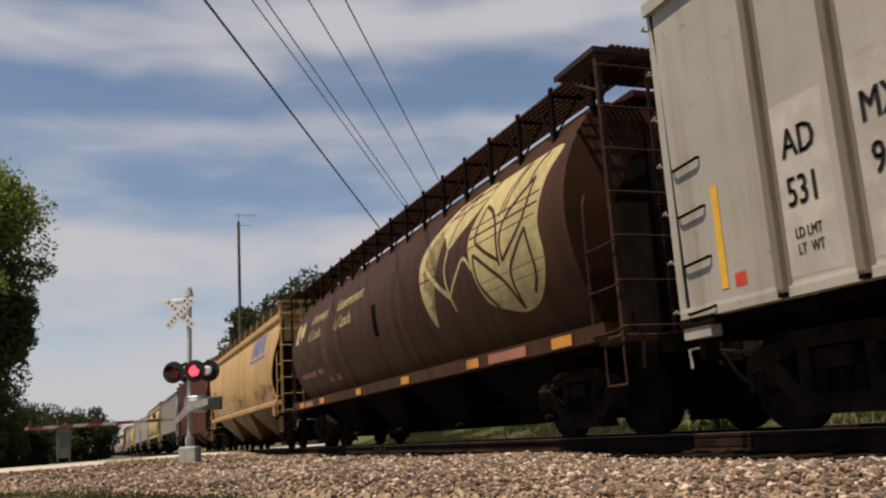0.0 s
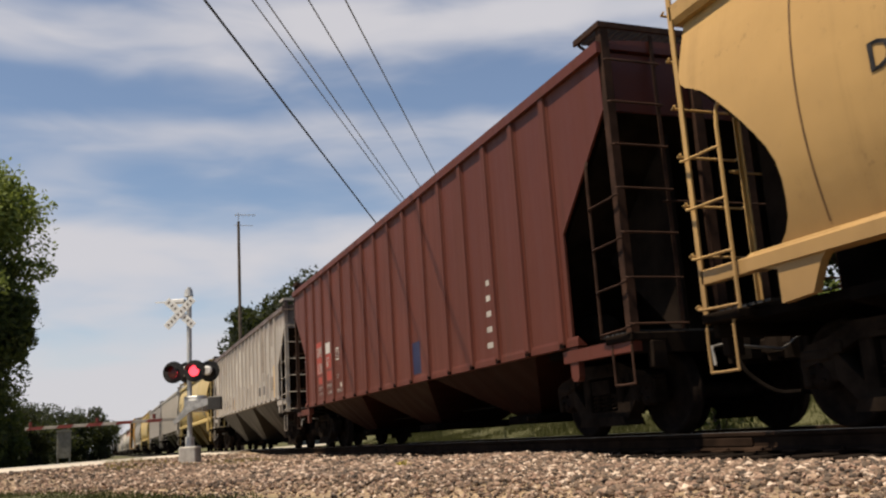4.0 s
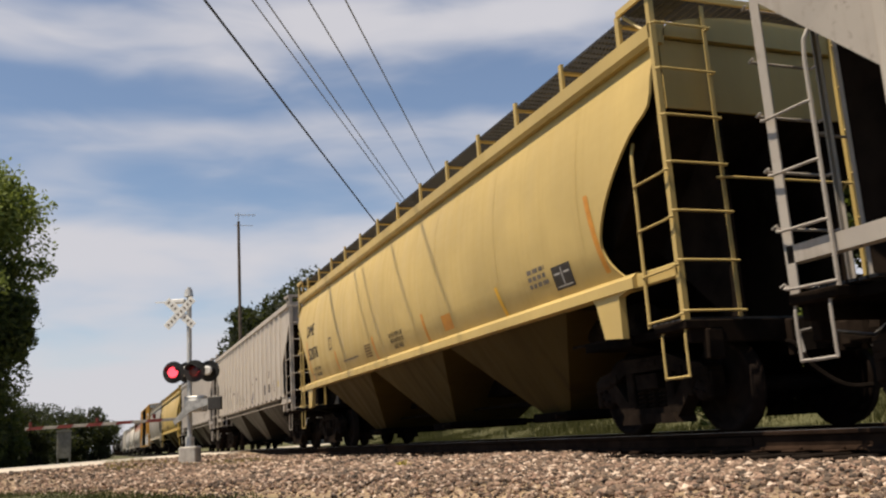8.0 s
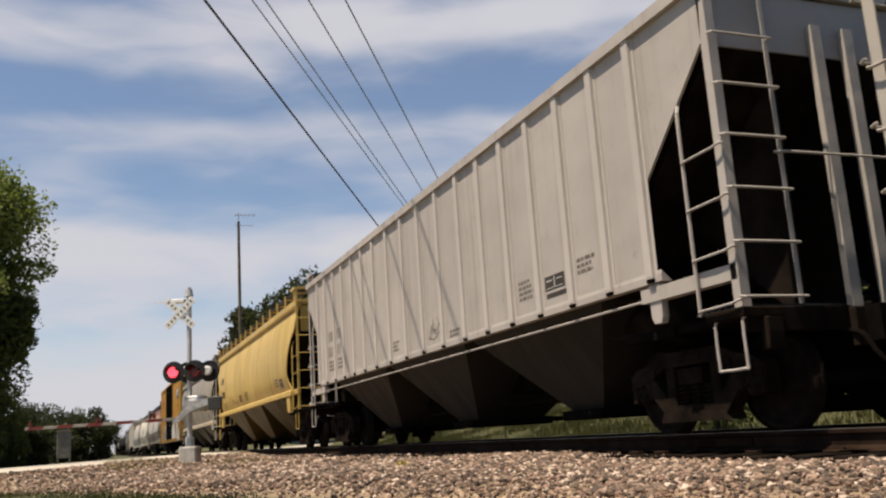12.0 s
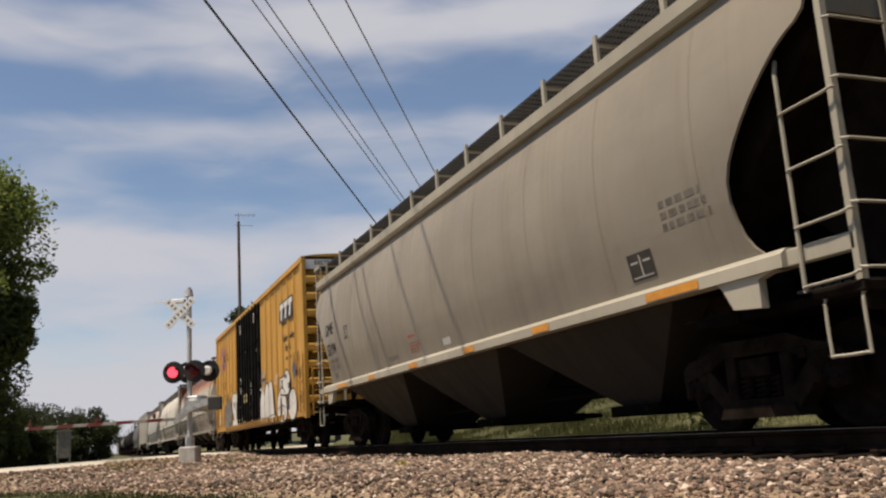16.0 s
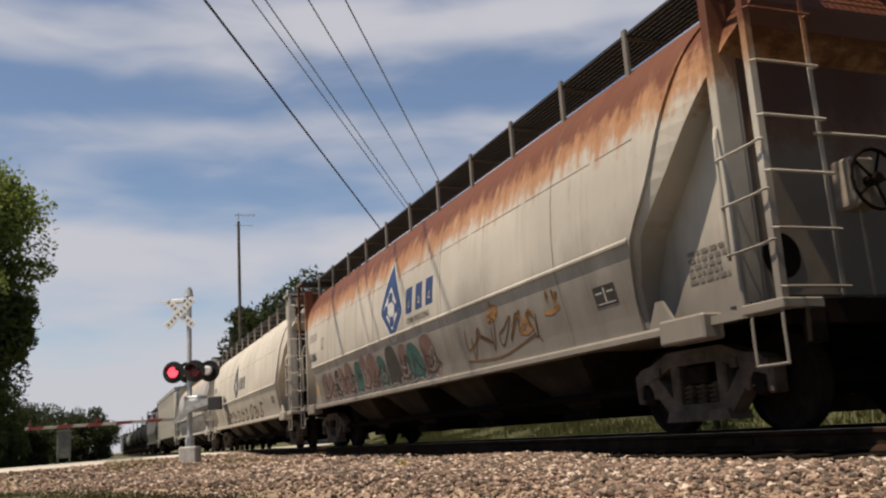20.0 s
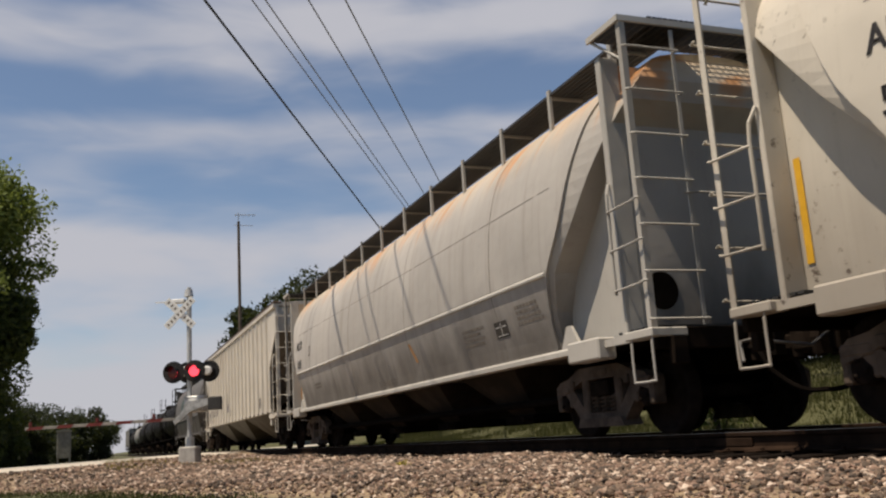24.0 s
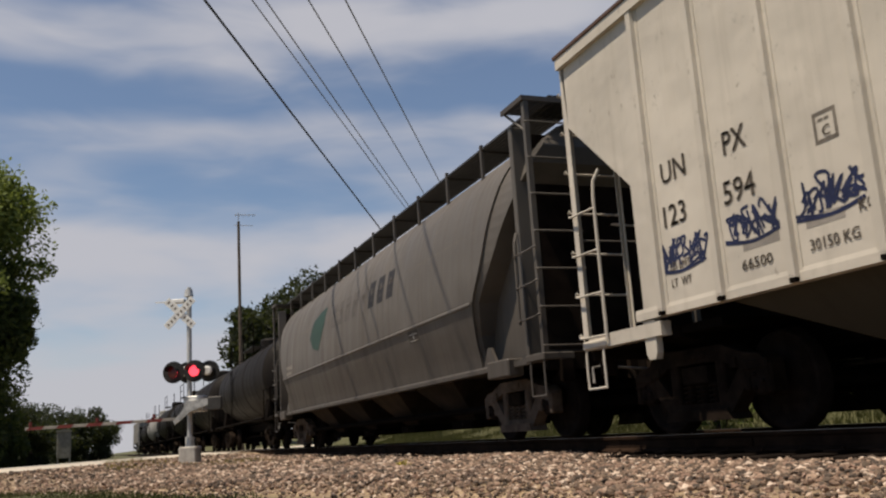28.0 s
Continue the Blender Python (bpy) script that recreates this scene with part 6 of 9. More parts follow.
tree("tree", "dense roadside tree overgrown with vines, shade painted into its dark leaves", (-4.75, 35.6, -0.2), 8.2, 2.7, M_LEAF, 64000, 0.10, 12, 0.28, 0.05, extra=[((0.4, 0, 5.4), (2.0, 2.0, 2.1)), ((0.4, 0, 3.6), (1.9, 2.0, 2.0)), ((0.45, 0, 1.5), (2.0, 2.1, 1.6)), ((-1.0, 0, 3.2), (2.4, 2.3, 3.6)), ((1.9, 0, 5.8), (0.8, 0.8, 0.5)), ((2.1, 0, 4.7), (0.6, 0.6, 0.5))])
for k, (x, y, h, s) in enumerate(((-5.0, 82, 5.4, 2.6), (-2.6, 86, 5.2, 2.2), (-0.6, 84, 4.7, 1.9), (-7.5, 78, 6.2, 2.6), (0.9, 100, 3.8, 1.9), (-4, 60, 3.4, 1.9), (-1.6, 66, 2.6, 1.6), (-3.2, 52, 2.2, 1.5), (-5.2, 47, 2.6, 1.8))):
    tree("tree", "small green tree beyond the road", (x, y, -0.2), h, s, M_LEAFFAR, 9000, 0.10, 30 + k, 0.1, 0.04)
for k, (x, y, h, s) in enumerate(((15.5, 78.5, 14.6, 4.6), (19.5, 77, 15.0, 5.0), (13.3, 81, 13.4, 2.4), (25, 80, 13.4, 5.0))):
    tree("tree", "large dark green tree behind the track", (x, y, -0.2), h, s, M_LEAFFAR, 15000, 0.22, 50 + k, 0.3, 0.3)
for k in range(9):
    rng = random.Random(70 + k)
    bush("bush", "low green bush on the grass bank behind the track", (14.5 + rng.uniform(0, 5), 6 + k * 4.2 + rng.uniform(-1, 1), 1.0), rng.uniform(0.9, 1.7), rng.uniform(1.0, 1.8), M_LEAF if k % 2 else M_LEAFPALE, 3500, 0.06, 80 + k)
for k, (x, y, h, s) in enumerate(((17.5, 16.8, 8.6, 3.0), (21.5, 19.5, 9.5, 3.4), (16.2, 13.2, 7.0, 2.4), (20.5, 26.0, 8.0, 3.2))):
    tree("tree", "leafy green tree behind the track", (x, y, 1.2), h, s, M_LEAF, 30000, 0.10, 90 + k, 0.15, 0.12)
grass_field("bank_grass", "tall rough grass on the bank behind the track", 110000, (9.4, 17.0, 2, 40), 0.30, M_GRASS, 5)
bush("bush", "small leafy bush close behind the track", (9.3, 12.05, -0.1), 1.15, 0.45, M_LEAFPALE, 1800, 0.045, 97)
grass_field("verge_grass", "short green grass on the verge", 16000, (-3.0, 1.2, 7.0, 14.0), 0.09, M_GRASS, 6, True)


# ---------------------------------------------------------------- ballast stones
def stone_template():
    p = (1 + 5 ** 0.5) / 2
    v = np.array([(-1, p, 0), (1, p, 0), (-1, -p, 0), (1, -p, 0), (0, -1, p), (0, 1, p), (0, -1, -p), (0, 1, -p), (p, 0, -1), (p, 0, 1), (-p, 0, -1), (-p, 0, 1)]) / 1.9
    f = [(0, 11, 5), (0, 5, 1), (0, 1, 7), (0, 7, 10), (0, 10, 11), (1, 5, 9), (5, 11, 4), (11, 10, 2), (10, 7, 6), (7, 1, 8),
         (3, 9, 4), (3, 4, 2), (3, 2, 6), (3, 6, 8), (3, 8, 9), (4, 9, 5), (2, 4, 11), (6, 2, 10), (8, 6, 7), (9, 8, 1)]
    return v, np.array(f)


def stone_material():
    n = Nodes("crushed_stone", 0.9)
    ramp = n.nt.nodes.new("ShaderNodeValToRGB")
    # darkest stop stands in for shaded gaps, palest for sunlit stone faces
    stops = ((0.0, (0.011, 0.008, 0.006)), (0.20, (0.050, 0.036, 0.026)), (0.43, (0.145, 0.098, 0.066)), (0.64, (0.205, 0.125, 0.090)), (0.82, (0.31, 0.215, 0.152)), (1.0, (0.63, 0.51, 0.41)))
    while len(ramp.color_ramp.elements) < len(stops):
        ramp.color_ramp.elements.new(0.5)
    for e, (p, c) in zip(ramp.color_ramp.elements, stops):
        e.position, e.color = p, (*c, 1.0)
    n.nt.links.new(n.calc("FRACT", n.calc("ADD", n.island(), n.random())), ramp.inputs[0])
    grain = n.noise(60.0, 4, 0.7)
    col = n.mix(n.ramp(grain, 0.3, 0.7, 0.0, 0.4), ramp.outputs[0], (0.15, 0.108, 0.08))
    n.bump(grain, 0.4, 0.006)
    return n.done(col)


M_STONE = stone_material()


BALLAST = thing("ballast", "pinkish tan crushed ballast stones, loosely heaped", "gravel", kind="structure")
NEAR_STONES = (2.72, 3.42, 4.55, 5.00)


def stones(zones, seed):
    r = np.random.RandomState(seed)
    tv, tf = stone_template()
    allv, allf, base = [], [], 0
    for (x0, x1, y0, y1), count, size in zones:
        x, y = r.uniform(x0, x1, count), r.uniform(y0, y1, count)
        edge = x * 2.6 + (y - 11.0) * 0.9
        keep = (edge + r.normal(0, 0.5, count) > -0.3) & (r.uniform(0, 1, count) < np.clip((edge + 0.2) / 6.0, 0.34, 1.0))
        q = (x - ROAD_P.x) * ROAD_N.x + (y - ROAD_P.y) * ROAD_N.y
        keep &= (q < -0.45)
        near = (x > NEAR_STONES[0]) & (x < NEAR_STONES[1]) & (y > NEAR_STONES[2]) & (y < NEAR_STONES[3])
        keep &= ~near
        x, y = x[keep], y[keep]
        c = len(x)
        z = np.array([ground_z(a, b) for a, b in zip(x, y)]) + r.uniform(-0.012, 0.034, c) * size / 0.030
        s = size * r.uniform(0.5, 1.45, c) * np.clip(0.5 + (x * 2.6 + (y - 11.0) * 0.9) / 16.0, 0.5, 1.0)
        jit = tv[None] * (1 + r.uniform(-0.42, 0.42, (c, 12, 1))) * np.stack([r.uniform(0.8, 1.35, c), r.uniform(0.65, 1.0, c), r.uniform(0.5, 0.85, c)], 1)[:, None]
        a, b = r.uniform(0, 6.283, c), r.normal(0, 0.6, c)
        ca, sa, cb, sb = np.cos(a), np.sin(a), np.cos(b), np.sin(b)
        X, Y, Z = jit[..., 0], jit[..., 1], jit[..., 2]
        Y, Z = Y * cb[:, None] - Z * sb[:, None], Y * sb[:, None] + Z * cb[:, None]
        X, Y = X * ca[:, None] - Y * sa[:, None], X * sa[:, None] + Y * ca[:, None]
        v = np.stack([X, Y, Z], -1) * s[:, None, None] + np.stack([x, y, z], 1)[:, None]
        allv.append(v.reshape(-1, 3))
        allf.append((tf[None] + (np.arange(c) * 12)[:, None, None] + base).reshape(-1, 3))
        base += c * 12
    me = bpy.data.meshes.new("loose_stones")
    me.from_pydata(np.concatenate(allv).tolist(), [], np.concatenate(allf).tolist())
    tagged(part_from("loose_stones", me, M_STONE, BALLAST), kind="stuff")
    # the stones close by, each on its own
    shapes = []
    for k in range(8):
        me = bpy.data.meshes.new("stone")
        v = tv * (1 + r.uniform(-0.30, 0.30, (12, 1))) * np.array([r.uniform(0.9, 1.35), r.uniform(0.7, 1.0), r.uniform(0.55, 0.85)])
        me.from_pydata((v * 0.028).tolist(), [], tf.tolist())
        me.materials.append(M_STONE)
        shapes.append(me)
    for k in range(300):
        x, y = r.uniform(NEAR_STONES[0], NEAR_STONES[1]), r.uniform(NEAR_STONES[2], NEAR_STONES[3])
        ob = share("stone", shapes[k % 8], BALLAST)
        ob.matrix_basis = pose(x, y, ground_z(x, y) + r.uniform(-0.004, 0.022), r.normal(0, 30), r.normal(0, 20), r.uniform(0, 360)) @ Matrix.Scale(r.uniform(0.75, 1.6), 4)


stones([((0.4, 5.75, 2.2, 9.0), 34000, 0.027), ((-2.2, 5.75, 9.0, 16.0), 29000, 0.033), ((-3.6, 5.75, 16.0, 34.0), 18000, 0.038)], 21)


def weed_clump():
    w = thing("yellow_weed", "small yellowish weed growing through the gravel", "weed", pose(WEED[0], WEED[1], ground_z(WEED[0], WEED[1])))
    bm = bmesh.new()
    r = random.Random(3)
    for k in range(34):
        a, lean, h = r.uniform(0, 6.283), r.uniform(0.05, 0.16), r.uniform(0.05, 0.13)
        p = Vector((r.uniform(-0.05, 0.05), r.uniform(-0.05, 0.05), -0.01))
        tip = p + Vector((math.cos(a) * lean, math.sin(a) * lean, h))
        side = Vector((-math.sin(a), math.cos(a), 0)) * 0.012
        mid = (p + tip) / 2 + Vector((0, 0, 0.02))
        vs = [bm.verts.new(q) for q in (p, mid + side, tip, mid - side)]
        bm.faces.new(vs)
    tagged(part("leaves", bm, leaf_material("yellow_weed_leaves", (0.20, 0.15, 0.02), (0.38, 0.30, 0.05)), w), kind="stuff")


WEED = (3.55, 10.89)
weed_clump()
grass_field("dry_grass", "dry yellow grass at the road's edge by the mast", 2600, (0.2, 4.2, 22.0, 27.0), 0.16, leaf_material("dry_grass_blades", (0.14, 0.11, 0.03), (0.32, 0.25, 0.09)), 8)

# ---------------------------------------------------------------- the train, car by car
RNG = random.Random(33)
P_GREYA = paint("grey_hopper_paint_a", (0.320, 0.295, 0.262), dirt=0.4, seed=1.0, chips=0.5, dents=0.3)
P_BROWN = paint("brown_cylinder_paint", (0.043, 0.0175, 0.0072), grime=(0.021, 0.0098, 0.0066), dirt=0.7, rust=0.45, rust_colour=(0.139, 0.061, 0.023), seed=2.0, rough=0.5, gloss=0.14)
P_TAN = paint("tan_hopper_paint", (0.412, 0.256, 0.097), dirt=0.3, low_dirt_shade=0.5, chips=0.4, seed=3.0, rough=0.5, grime=(0.123, 0.074, 0.037))
P_RED = paint("oxide_red_paint", (0.093, 0.023, 0.0131), grime=(0.041, 0.025, 0.021), dirt=0.4, seed=4.0)
P_GREYE = paint("weathered_grey_paint", (0.315, 0.285, 0.252), dirt=0.75, rust_top=3.85, rust_mid=(0.164, 0.131, 0.111), rust_colour=(0.070, 0.045, 0.037), seed=5.0, chips=0.5, dents=0.4)
P_YELF = paint("yellow_hopper_paint", (0.435, 0.320, 0.119), dirt=0.12, seed=6.0, rough=0.45)
P_GREYG = paint("stained_grey_paint", (0.361, 0.324, 0.283), dirt=0.5, seed=7.0, chips=0.4, low_dirt_shade=0.25, low_top=2.6, grime=(0.115, 0.086, 0.066), dents=0.4)
P_GREYH = paint("light_grey_paint", (0.361, 0.328, 0.299), dirt=0.4, seed=8.0, chips=0.25, dents=0.35)
P_RIBE = paint("cleaner_grey_post_paint_e", (0.378, 0.342, 0.302), dirt=0.35, rust=0.15, seed=9.5)
P_RIBG = paint("cleaner_grey_post_paint_g", (0.44, 0.395, 0.345), dirt=0.35, rust=0.15, seed=11.5)
P_RIBH = paint("cleaner_grey_post_paint_h", (0.419, 0.38, 0.347), dirt=0.35, rust=0.15, seed=12.5)
P_YELI = paint("bright_yellow_hopper_paint", (0.435, 0.299, 0.078), dirt=0.10, seed=9.0, rough=0.45)
P_GREYJ = paint("warm_grey_hopper_paint", (0.222, 0.192, 0.152), dirt=0.2, seed=10.0, rough=0.45)
P_CREAMJ = paint("cream_sill_paint", (0.321, 0.292, 0.234), dirt=0.2, seed=10.5)
P_BOX = paint("golden_yellow_boxcar_paint", (0.435, 0.234, 0.041), dirt=0.4, low_dirt_shade=0.25, seed=11.0, grime=(0.107, 0.053, 0.021), chips=0.5)
P_DOOR = paint("black_door_paint", (0.0057, 0.0053, 0.0049), grime=(0.0148, 0.0115, 0.0090), dirt=0.5, seed=12.0, gloss=0.03, rough=0.75)
P_BOXSILL = paint("rusty_brown_sill_paint", (0.106, 0.053, 0.022), dirt=0.4, rust=0.5, seed=12.5)
P_RUSTL = paint("rust_streaked_white_paint", (0.43, 0.39, 0.33), dirt=0.35, low_dirt_shade=0.75, low_top=3.0, rust_top=3.30, rust_mid=(0.295, 0.123, 0.037), rust_colour=(0.107, 0.034, 0.0148), rust=0.3, seed=13.0, grime=(0.090, 0.074, 0.061))
P_WHITEM = paint("off_white_hopper_paint", (0.50, 0.455, 0.385), dirt=0.15, seed=14.0, chips=0.9, low_dirt_shade=0.45, low_top=2.95)
P_GREYN = paint("grey_white_hopper_paint", (0.36, 0.335, 0.305), dirt=0.3, low_dirt_shade=0.8, low_top=2.72, seed=15.0, grime=(0.049, 0.040, 0.033), runs_from=3.75, dents=0.3)
P_CREAMO = paint("cream_white_hopper_paint", (0.475, 0.435, 0.375), dirt=0.25, seed=16.0, chips=0.4, dents=0.5)
P_PANELN = paint("grey_white_panel_paint", (0.361, 0.340, 0.307), dirt=0.35, seed=15.5, grime=(0.098, 0.082, 0.066))
P_DARKP = paint("dark_grey_hopper_paint", (0.098, 0.088, 0.078), dirt=0.35, low_dirt_shade=0.7, low_top=3.0, seed=17.0, grime=(0.041, 0.034, 0.029))
P_BLACKT = paint("black_tank_paint", (0.0115, 0.0098, 0.0090), grime=(0.029, 0.023, 0.0180), dirt=0.4, seed=18.0, rough=0.6, gloss=0.08)
P_GREYT = paint("dirty_white_tank_paint", (0.213, 0.205, 0.189), dirt=0.4, seed=19.0)
P_GREYFAR = paint("grey_far_hopper_paint", (0.262, 0.249, 0.230), dirt=0.3, seed=20.0)
# bay paints: dirty body colours, darkened to hold the shade below the sill
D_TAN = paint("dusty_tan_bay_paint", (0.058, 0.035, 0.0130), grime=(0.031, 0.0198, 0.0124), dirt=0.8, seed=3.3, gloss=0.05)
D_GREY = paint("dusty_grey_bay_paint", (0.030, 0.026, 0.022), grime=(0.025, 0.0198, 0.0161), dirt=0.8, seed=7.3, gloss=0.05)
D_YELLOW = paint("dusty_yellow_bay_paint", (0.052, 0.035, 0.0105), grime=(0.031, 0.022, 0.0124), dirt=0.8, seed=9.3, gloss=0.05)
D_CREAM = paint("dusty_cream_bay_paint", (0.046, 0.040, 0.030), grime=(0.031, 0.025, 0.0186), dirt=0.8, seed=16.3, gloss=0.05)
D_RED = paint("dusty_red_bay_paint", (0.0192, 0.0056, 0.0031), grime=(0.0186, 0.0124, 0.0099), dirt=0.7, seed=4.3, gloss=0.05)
# rusty posts, with the shade of their near faces put into the grey
P_RIBA = paint("rusty_grey_post_paint", (0.15, 0.125, 0.10), grime=(0.035, 0.018, 0.010), dirt=0.9, rust=0.7, rust_colour=(0.06, 0.028, 0.013), seed=1.7)
P_ROOFO = paint("rusty_roof_paint", (0.085, 0.048, 0.032), grime=(0.03, 0.02, 0.015), dirt=0.7, rust=0.6, rust_colour=(0.13, 0.05, 0.02), seed=16.4)
# dusty cream taken down in tone, as the slope sheet stands in shade
P_SLOPEO = paint("dusty_cream_slope_paint", (0.16, 0.135, 0.11), grime=(0.05, 0.035, 0.025), dirt=0.7, seed=16.8)
P_RUSTEND = paint("rusty_end_sheet_paint", (0.164, 0.131, 0.098), dirt=0.6, rust=0.8, rust_colour=(0.082, 0.033, 0.0148), rust_top=2.7, rust_mid=(0.139, 0.061, 0.025), seed=13.6)
M_SEAM = plain("dark_weld_seam", (0.109, 0.058, 0.024), 0.8, 0.0, 0.3, 5.0)
M_PINK = plain("faded_pink_patch", (0.286, 0.116, 0.082), 0.6, 0.0, 0.15, 4.0)
M_REDPATCH = plain("pale_red_patch", (0.286, 0.048, 0.034), 0.6, 0.0, 0.15, 4.0)
M_PLACARD = plain("dark_placard", (0.040, 0.034, 0.029), 0.6, 0.0, 0.3, 5.0)
M_GREYPATCH = plain("pale_grey_patch", (0.357, 0.327, 0.293), 0.6, 0.0, 0.2, 3.0)
M_PATCHBROWN = plain("brownish_stain_patch", (0.212, 0.178, 0.149), 0.7, 0.0, 0.35, 2.0)
M_MIDPATCH = plain("mid_grey_patch", (0.230, 0.207, 0.183), 0.6, 0.0, 0.22, 3.0)
M_EMBLEMDIM = plain("dim_emblem_paint", (0.080, 0.070, 0.062), 0.6, 0.0, 0.3, 4.0)
M_DIAMOND = plain("navy_emblem_paint", (0.024, 0.048, 0.128), 0.5, 0.0, 0.2, 4.0)
M_BLOT = plain("slate_blue_spray", (0.055, 0.060, 0.085), 0.6, 0.0, 0.3, 3.0)
M_GREYDARK = plain("dark_grey_spray_line", (0.045, 0.043, 0.040), 0.6, 0.0, 0.3, 3.0)
M_SPRAYEDGE = plain("pale_grey_spray_line", (0.245, 0.224, 0.204), 0.6, 0.0, 0.3, 3.0)
M_RUSTRUN = plain("orange_rust_run", (0.299, 0.150, 0.051), 0.8, 0.0, 0.35, 3.0)


def plate_box(car, y, z, size, prof, mat=M_BLACKTEXT, words="C"):
    """A stencilled square outline with a letter; y is its left edge, z its foot."""
    w = size * 0.95
    for a, b, c, d in ((y, y - 0.03, z, z + size), (y - w + 0.03, y - w, z, z + size), (y - 0.03, y - w + 0.03, z, z + 0.03), (y - 0.03, y - w + 0.03, z + size - 0.03, z + size)):
        rect(car, "stencil_frame", a, b, c, d, prof, mat)
    lettering(car, words, y - w * 0.34, z + size * 0.18, size * 0.34, prof, mat, "stencil_letter")
    bars(car, y - w * 0.22, z + size * 0.68, w * 0.55, size * 0.14, 1, prof, mat, RNG, "stencil_print")


def placard(car, y, z, w, h, prof, panels=2):
    """A dark consolidated stencil panel with pale lines."""
    base = rect(car, "stencil_panel", y, y - w, z, z + h, prof, M_PLACARD, 0.010)
    u = w / panels
    for k in range(panels):
        rect(car, "panel_line", y - k * u - u * 0.2, y - k * u - u * 0.8, z + h * 0.62, z + h * 0.70, prof, M_WHITETEXT, 0.014)
    rect(car, "panel_line", y - w * 0.5 + 0.012, y - w * 0.5 - 0.012, z + h * 0.12, z + h * 0.9, prof, M_WHITETEXT, 0.014)
    rect(car, "panel_line", y - w * 0.1, y - w * 0.9, z + h * 0.10, z + h * 0.15, prof, M_WHITETEXT, 0.014)


def tape(car, y, z0, z1, prof, mat=M_YELLOW, lean=0.0, w=0.10):
    patch(car, "reflective_tape", [(y, z1), (y - w, z1), (y - w - lean, z0), (y - lean, z0)], prof, mat, 0.012)


def car_marks(car, prof, left, z_name, z_num, cap, name, number, mat=M_BLACKTEXT, wide=0.95):
    lettering(car, name, left, z_name, cap, prof, mat, "reporting_mark", wide)
    lettering(car, number, left - 0.02, z_num, cap, prof, mat, "car_number", wide)


def weight_lines(car, prof, y, z, cap, a, b, mat=M_BLACKTEXT):
    lettering(car, "LD LMT " + a, y, z, cap, prof, mat, "weight_stencil", 0.85)
    lettering(car, "LT  WT " + b, y, z - cap * 1.6, cap, prof, mat, "weight_stencil", 0.85)


def grab_irons(car, y, zs, w=0.40, mat=M_DARK):
    for z in zs:
        bm = bmesh.new()
        sweep(bm, [(-1.46, y, z), (-1.53, y - 0.01, z - 0.01), (-1.54, y - 0.05, z - 0.02), (-1.54, y - w + 0.05, z), (-1.53, y - w + 0.01, z + 0.01), (-1.46, y - w, z + 0.02)], 0.014, 6)
        part("grab_iron", bm, mat, car)


def car_a():
    car, pr = ribbed_hopper("grey covered hopper with wide-set dark side posts", -173.25, -155.38, P_GREYA, 1.08, 4.25, 1.2, 19, cut_in=0.12, cut_z=1.2, diag_top=3.6, rib_deep=0.06, rib_wide=0.04, rib_mat=P_RIBA, rib_span=7.52, boards=False, side_ladder=None, under=D_GREY)
    rect(car, "paint_patch", 7.44, 6.86, 1.20, 2.62, pr, M_GREYPATCH, 0.003)
    rect(car, "paint_patch", 6.60, 6.03, 1.20, 2.72, pr, M_GREYPATCH, 0.003)
    lettering(car, "AD", 7.34, 2.16, 0.24, pr, M_BLACKTEXT, "reporting_mark", 0.75)
    lettering(car, "531", 7.35, 1.76, 0.24, pr, M_BLACKTEXT, "car_number", 0.70)
    lettering(car, "MX", 6.52, 2.18, 0.24, pr, M_BLACKTEXT, "reporting_mark", 0.75)
    lettering(car, "9", 6.48, 1.78, 0.24, pr, M_BLACKTEXT, "car_number", 0.75)
    lettering(car, "LD LMT", 7.32, 1.50, 0.085, pr, M_BLACKTEXT, "weight_stencil", 0.7)
    lettering(car, "LT  WT", 7.31, 1.37, 0.085, pr, M_BLACKTEXT, "weight_stencil", 0.7)
    tape(car, 8.28, 1.26, 2.20, pr, M_YELLOW, 0.0, 0.09)
    rect(car, "red_label", 8.10, 7.95, 1.25, 1.37, pr, M_RED)
    grab_irons(car, 8.78, (2.50, 2.04, 1.57, 1.12))


